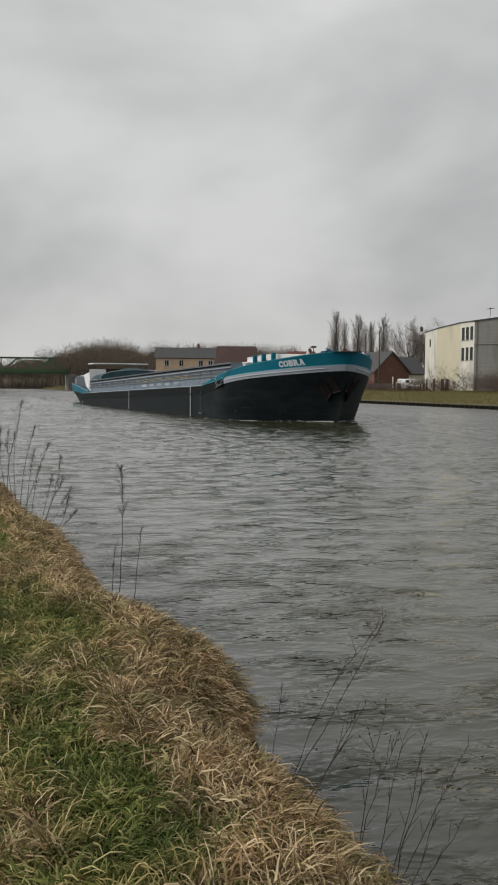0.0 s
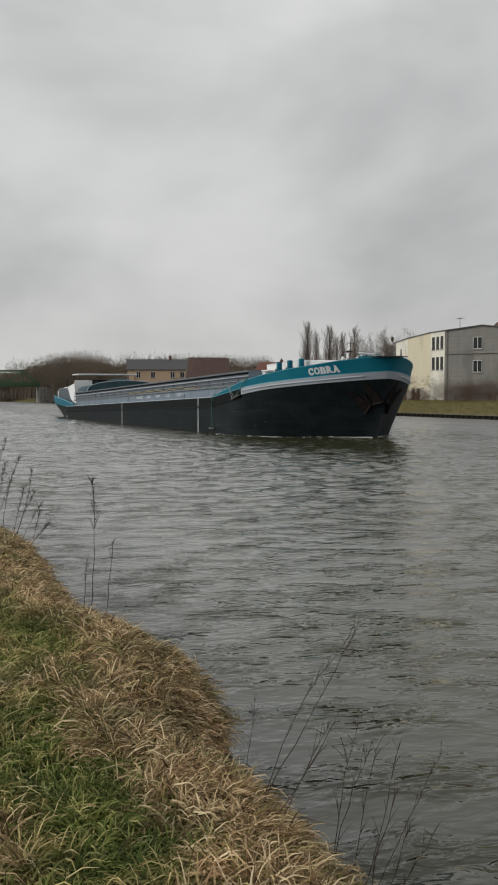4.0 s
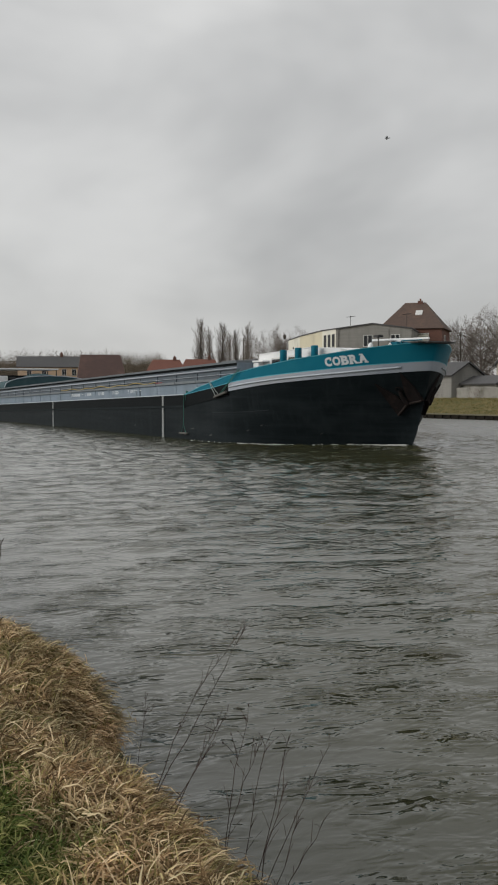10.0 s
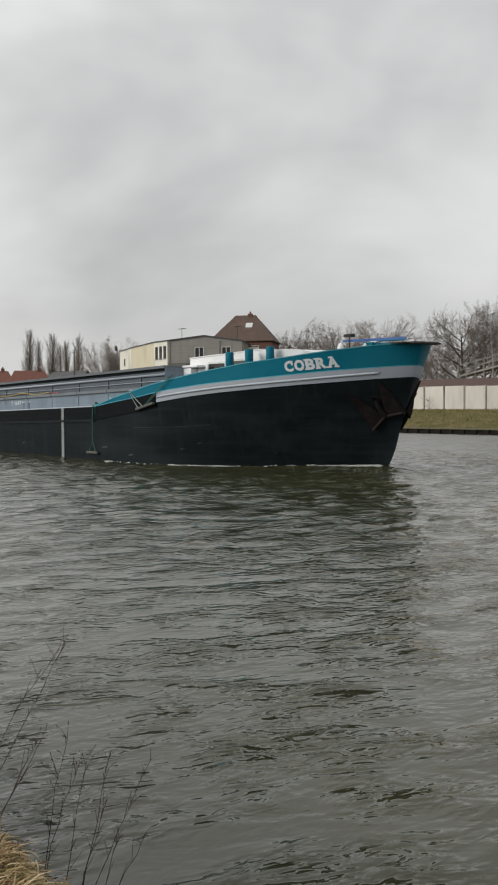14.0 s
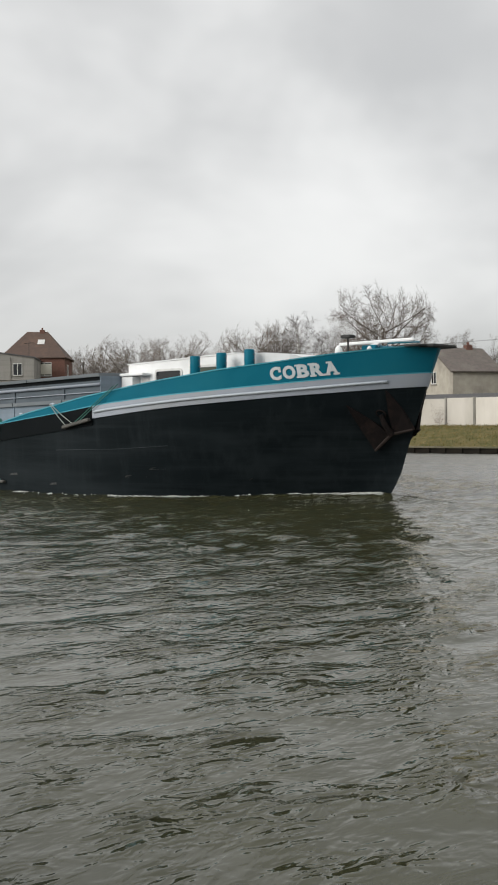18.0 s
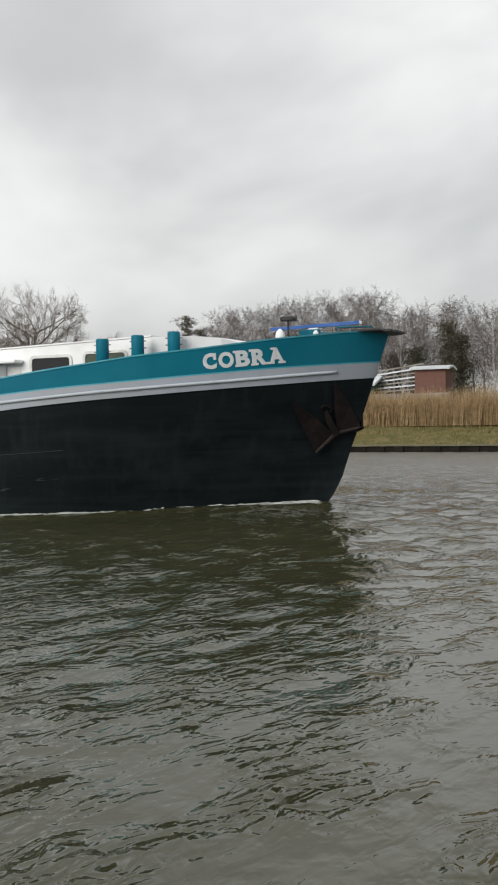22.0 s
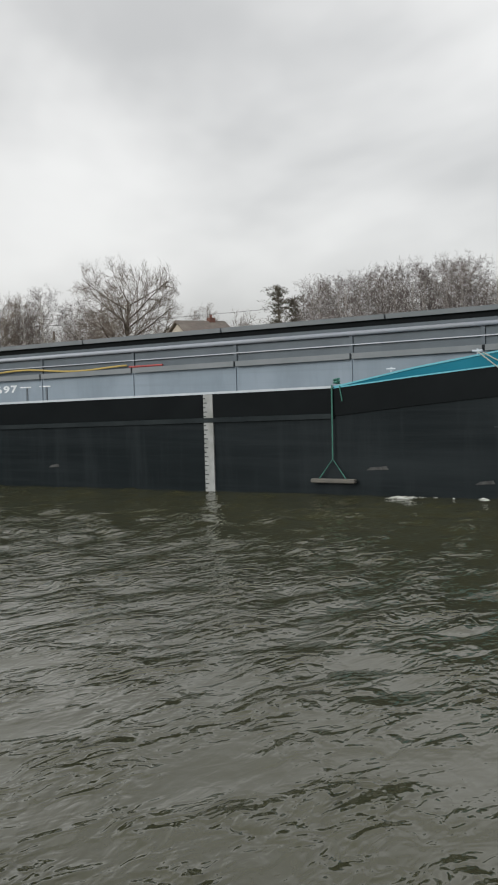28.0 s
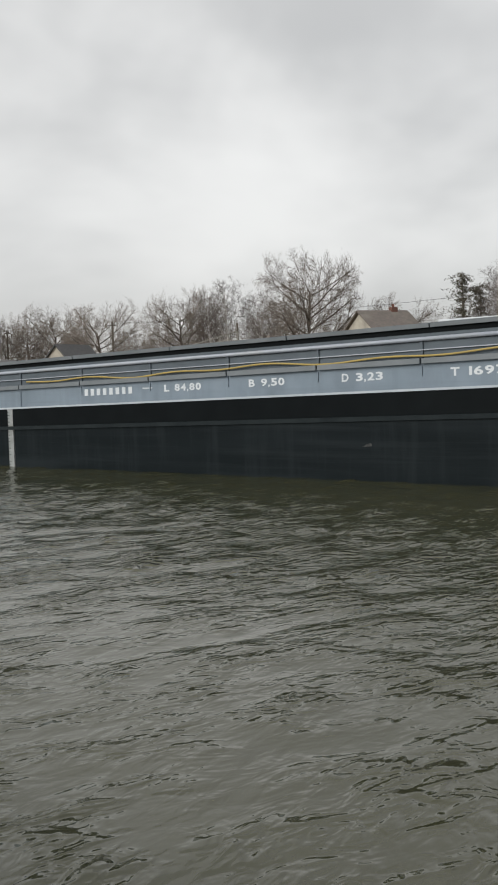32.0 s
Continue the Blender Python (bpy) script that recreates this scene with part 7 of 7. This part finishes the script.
# dead weed stalks on the edge
def weed(x, y, stems, seed, heads=0.008):
    """A dead weed: dark stems, each from a foot to a tip (x, y, z off the weed's own foot), with side twigs and seed heads near the tips."""
    z = float(ground_z(np.array([x]), np.array([y]))[0][0])
    ob = thing("dead_weed", pose(x, y, z), "dark dead weed stalks with withered seed heads", "weed", "dead weeds on the bank edge")
    rr = random.Random(seed)
    for foot, tip in stems:
        foot, tip = Vector(foot), Vector(tip) + Vector((0, 0, 0.66 - z))
        foot.z = float(ground_z(np.array([x + foot.x]), np.array([y + foot.y]))[0][0]) - z - 0.02
        run = tip - foot
        b = Build()
        bow = Vector((rr.uniform(-1, 1), rr.uniform(-1, 1), 0.6)) * 0.05 * run.length
        pts_ = []
        for k in range(9):
            t = k / 8
            pts_.append(foot + run * t + bow * math.sin(math.pi * t) + Vector((rr.uniform(-1, 1), rr.uniform(-1, 1), 0)) * 0.006 * (0 < k < 8))
        b.tube([tuple(p) for p in pts_], [(0.0024 if x > -6 else 0.0040) * (1 - 0.6 * k / 8) for k in range(9)], 4)
        stem = part("stem", b, M_STALK, ob)
        tw, hd = Build(), Build()
        for k in range(int((3 if x > -6 else 24 if heads else 2) + 12 * run.length)):
            t = 1 - (0.6 if x > -6 else 0.34) * rr.random() ** 1.7
            i = min(int(t * 8), 7)
            p = pts_[i].lerp(pts_[i + 1], t * 8 - i)
            d = (run.normalized() * rr.uniform(0.3, 1.0) + Vector((rr.uniform(-1, 1), rr.uniform(-1, 1), rr.uniform(-0.2, 0.8))) * 0.6).normalized() * rr.uniform(0.03, 0.14) * (1.35 - 0.8 * t)
            tw.tube([tuple(p), tuple(p + d * 0.6 + Vector((0, 0, 0.006))), tuple(p + d)], [0.0013, 0.0010, 0.0007] if x > -6 else [0.0022, 0.0018, 0.0012], 3)
            if heads and t > 0.72:
                q = p + d
                hd.tube([tuple(q - d.normalized() * heads * 0.4), tuple(q), tuple(q + d.normalized() * heads * 0.7)], [0.001, heads * 0.24, 0.001], 4)
        tagged(part("twig_spray", tw, M_STALK, stem), kind="stuff")
        if hd.v:
            tagged(part("seed_head", hd, M_STALK, stem), kind="stuff")
    return ob


weed(-3.74, 1.35, [((0.00, 0.00, 0), (-0.07, 0.48, 0.63)), ((-0.07, 0.06, 0), (-0.21, 0.52, 0.58))], 5, 0.006)
weed(-3.51, 1.31, [((0.00, 0.00, 0), (0.02, 0.30, 0.41)), ((-0.01, 0.04, 0), (-0.04, 0.29, 0.35))], 6, 0.006)
weed(-3.57, 1.61, [((0.00, 0.00, 0), (0.02, 0.16, 0.24)), ((-0.03, 0.05, 0), (-0.04, 0.14, 0.32))], 7, 0.012)
weed(-3.55, 1.68, [((0.00, 0.00, 0), (0.04, 0.20, 0.27)), ((-0.04, 0.02, 0), (-0.02, 0.13, 0.23))], 8, 0.006)
weed(-3.40, 1.64, [((0.00, 0.00, 0), (0.06, 0.32, 0.27))], 10, 0.004)
weed(-3.12, 1.56, [((0.00, 0.00, 0), (0.06, 0.21, 0.11)), ((-0.08, 0.05, 0), (-0.03, 0.17, 0.11)), ((-0.05, 0.00, 0), (-0.02, 0.12, 0.25))], 11, 0)
weed(-4.79, 1.63, [((0.00, 0.00, 0), (-0.01, 0.13, 0.09))], 12, 0.008)
weed(-8.17, 1.57, [((0.00, 0.00, 0), (0.01, 0.04, 0.92))], 1, 0.011)
weed(-7.95, 1.62, [((0.00, 0.00, 0), (0.03, 0.10, 0.46)), ((-0.22, -0.08, 0), (-0.24, -0.05, 0.30))], 14, 0)
weed(-13.91, 1.36, [((0.00, 0.00, 0), (0.01, 0.06, 1.33)), ((-0.34, -0.00, 0), (-0.35, -0.08, 0.93)), ((0.14, 0.02, 0), (0.16, 0.22, 1.03)), ((-0.70, -0.01, 0), (-0.72, -0.15, 0.98)), ((0.22, 0.09, 0), (0.23, 0.20, 0.72)), ((0.14, 0.04, 0), (0.18, 0.38, 0.79)), ((-1.09, -0.03, 0), (-1.08, 0.08, 0.88))], 4, 0.014)
weed(-13.23, 1.52, [((0.00, 0.00, 0), (0.04, 0.31, 0.66)), ((0.01, 0.04, 0), (0.03, 0.21, 0.43)), ((0.20, 0.07, 0), (0.24, 0.41, 0.28)), ((0.61, 0.08, 0), (0.65, 0.42, 0.06)), ((0.07, 0.05, 0), (0.11, 0.34, 0.40)), ((-0.13, -0.03, 0), (-0.12, 0.07, 0.52)), ((0.78, 0.10, 0), (0.80, 0.29, 0.22))], 2, 0.012)

# ---- a gull that crosses the sky ----
gull = thing("gull", pose(-25, 60, 18), "grey gull gliding low across the sky", "bird")
GS = 0.72
b = Build()
b.tube([(0.24, 0, 0), (0.14, 0, 0.01), (0, 0, 0), (-0.14, 0, 0.0), (-0.26, 0, 0.01)], [0.015, 0.045, 0.065, 0.04, 0.03], 8)
b.v = [(x * GS, y * GS, z * GS) for x, y, z in b.v]
part("body", b, M_GULL, gull, "", True)
wings = []
for s in (-1, 1):
    b = Build()
    b.v = [(0.10, 0, 0), (-0.08, 0, 0), (0.13, s * 0.28, 0.05), (-0.05, s * 0.28, 0.05), (0.0, s * 0.56, 0.02), (-0.06, s * 0.55, 0.02),
           (0.10, 0, -0.02), (-0.08, 0, -0.012), (0.13, s * 0.28, 0.035), (-0.05, s * 0.28, 0.042), (0.0, s * 0.56, 0.012), (-0.06, s * 0.55, 0.014)]
    b.f = [(0, 1, 3, 2), (2, 3, 5, 4), (6, 8, 9, 7), (8, 10, 11, 9), (0, 2, 8, 6), (2, 4, 10, 8), (1, 7, 9, 3), (3, 9, 11, 5), (4, 5, 11, 10)]
    b.v = [(x * GS, y * GS, z * GS) for x, y, z in b.v]
    wings.append(part("wing", b, M_GULL, gull))

# ---- the barge's bow wave: ridges of water and lines of foam that travel with it ----
wave = thing("bow_wave", pose(-73.9, 24.47, 0), "low bow wave with thin white foam along the hull", "wave")
for side in (-1, 1):
    # out to starboard the sheet is wide and fine, out to port narrow
    wx = np.array(graded(19.0, -24.0, 0.13, 0.22))
    wd_ = np.array(graded(0.0, 9.0, 0.11, 0.2))
    px_, pd = np.meshgrid(wx, wd_, indexing="ij")
    line = np.array([half(x, 0.0) if x < 16.1 else 0.0 for x in wx])[:, None] - 0.06
    py_ = line + pd
    s_ = 16.05 - px_
    fs = np.maximum(s_, 0)
    crest = (0.16 * np.exp(-np.abs(s_ - 0.2) / 2.6) + 0.05 * np.maximum(0, np.sin(fs * 1.1 - 1.0)) * np.exp(-fs / 9)) * np.exp(-(pd / 0.55) ** 2)
    front = pd - fs * 0.36
    fade = np.exp(-((front + 0.6) / 1.3) ** 2) * np.exp(-fs / 14) * np.clip(s_ / 3.0, 0, 1) * np.clip(pd / 0.5, 0, 1)
    ripple = 0.055 * fade * np.cos(2 * np.pi * front / 1.0)
    wz_, wdx_, wdy_, rd = waves_at(px_ + 7.0, side * py_ + 11.0)
    rim = np.clip(np.minimum.reduce([(19.0 - px_) / 2.5, (px_ + 24.0) / 5.0, (9.0 - pd) / 3.0]), 0, 1)
    soft_ = np.clip(pd / 0.5, 0.3, 1)
    z_ = crest + ripple + 1.0 * wz_ * soft_ + 0.10 * rim - 0.075
    busy = rd * (1.0 + 0.9 * np.exp(-((px_ - 16.8) / 1.8) ** 2 - (pd / 3.0) ** 2) + 0.5 * np.exp(-np.abs(front + 0.4) / 0.9) * np.exp(-fs / 12))
    part("ridge", grid_mesh("ridge", px_ + 0.8 * wdx_ * soft_, side * py_ + 0.8 * wdy_ * soft_, z_, busy, M_WAVE, side < 0), M_WAVE, wave)
    foam = Build()
    rr = random.Random(31 + side)
    for k in range(1700):
        s = rr.uniform(0, 1) ** 1.6 * 11.5
        x = 16.0 - s
        along_ = max(0.0, math.sin(s * 1.15 + 0.9) + 0.35 * math.sin(s * 4.1)) * 0.9 + 0.06
        if rr.random() > along_ * math.exp(-s / 14):
            continue
        y = half(x, 0.03) + rr.uniform(0.0, 0.09) + (0.25 * rr.random() ** 3)
        l, w, z = rr.uniform(0.04, 0.20), rr.uniform(0.010, 0.034), 0.004 + 0.17 * math.exp(-abs(s - 0.3) / 3.2) * rr.uniform(0.75, 1) + 0.05 * max(0, math.sin(s * 1.1 - 1.0)) * math.exp(-s / 9) + rr.uniform(0, 0.02)
        slope = (half(x - 0.1, 0.03) - half(x + 0.1, 0.03)) / 0.2
        n = len(foam.v)
        for u in range(6):
            a = 2 * math.pi * u / 6
            px_, py_ = l * math.cos(a) * rr.uniform(0.6, 1), w * math.sin(a) * rr.uniform(0.6, 1)
            foam.v.append((x + px_, side * (y - px_ * slope + py_), z))
        foam.v.append((x, side * y, z + w * 0.9))
        foam.f += [(n + u, n + (u + 1) % 6, n + 6) if side > 0 else (n + (u + 1) % 6, n + u, n + 6) for u in range(6)]
    tagged(part("foam", foam, M_FOAM, wave, "flecks of white foam"), kind="stuff")


# ---- what moves ----
RUN = [(0, -73.93), (3, -67.17), (6, -60.52), (9, -54.05), (12, -47.43), (15, -40.74), (18, -34.1), (21, -27.64), (24, -21.11), (28, -12.54), (32, -3.87)]


def motions():
    walk(barge, [(t, pose(x, 24.47, 0)) for t, x in RUN])
    walk(wave, [(t, pose(x, 24.47, 0)) for t, x in RUN])
    # the radar on the fore deck turns clockwise, 23 times a minute
    walk(radar, [(0.4 * i, pose(16.15, -0.55, 4.50, 0, 0, -151 - 138.3 * (0.4 * i - 20.4))) for i in range(81)])
    # the wind drifts the ripples slowly along the canal
    walk(water, [(0, pose(0, 0, 0)), (16, pose(4.5, 0, 0)), (32, pose(9, 0, 0))])
    flight = [(0, -25, 60, 18), (8, -43.5, 39, 16.6), (9.5, -47.6, 33.7, 16.4), (10.5, -50.1, 30, 16.1), (11.5, -52.1, 26.9, 15.1), (12.5, -53.9, 23.6, 14.0), (13.5, -55.5, 20.5, 12.5), (16, -60, 12, 9), (32, -85, -40, 8)]
    walk(gull, [(t, pose(x, y, z, 0, 0, -120)) for t, x, y, z in flight])
    beats = [0, 9] + [9.2 + 0.2 * i for i in range(24)] + [14.2, 32]
    for s, wing in zip((-1, 1), wings):
        walk(wing, [(t, pose(0, 0, 0, s * (9 * math.sin(t * 2 * math.pi / 0.8)) if 9 < t < 14.1 else 0, 0, 0)) for t in beats])


motions()
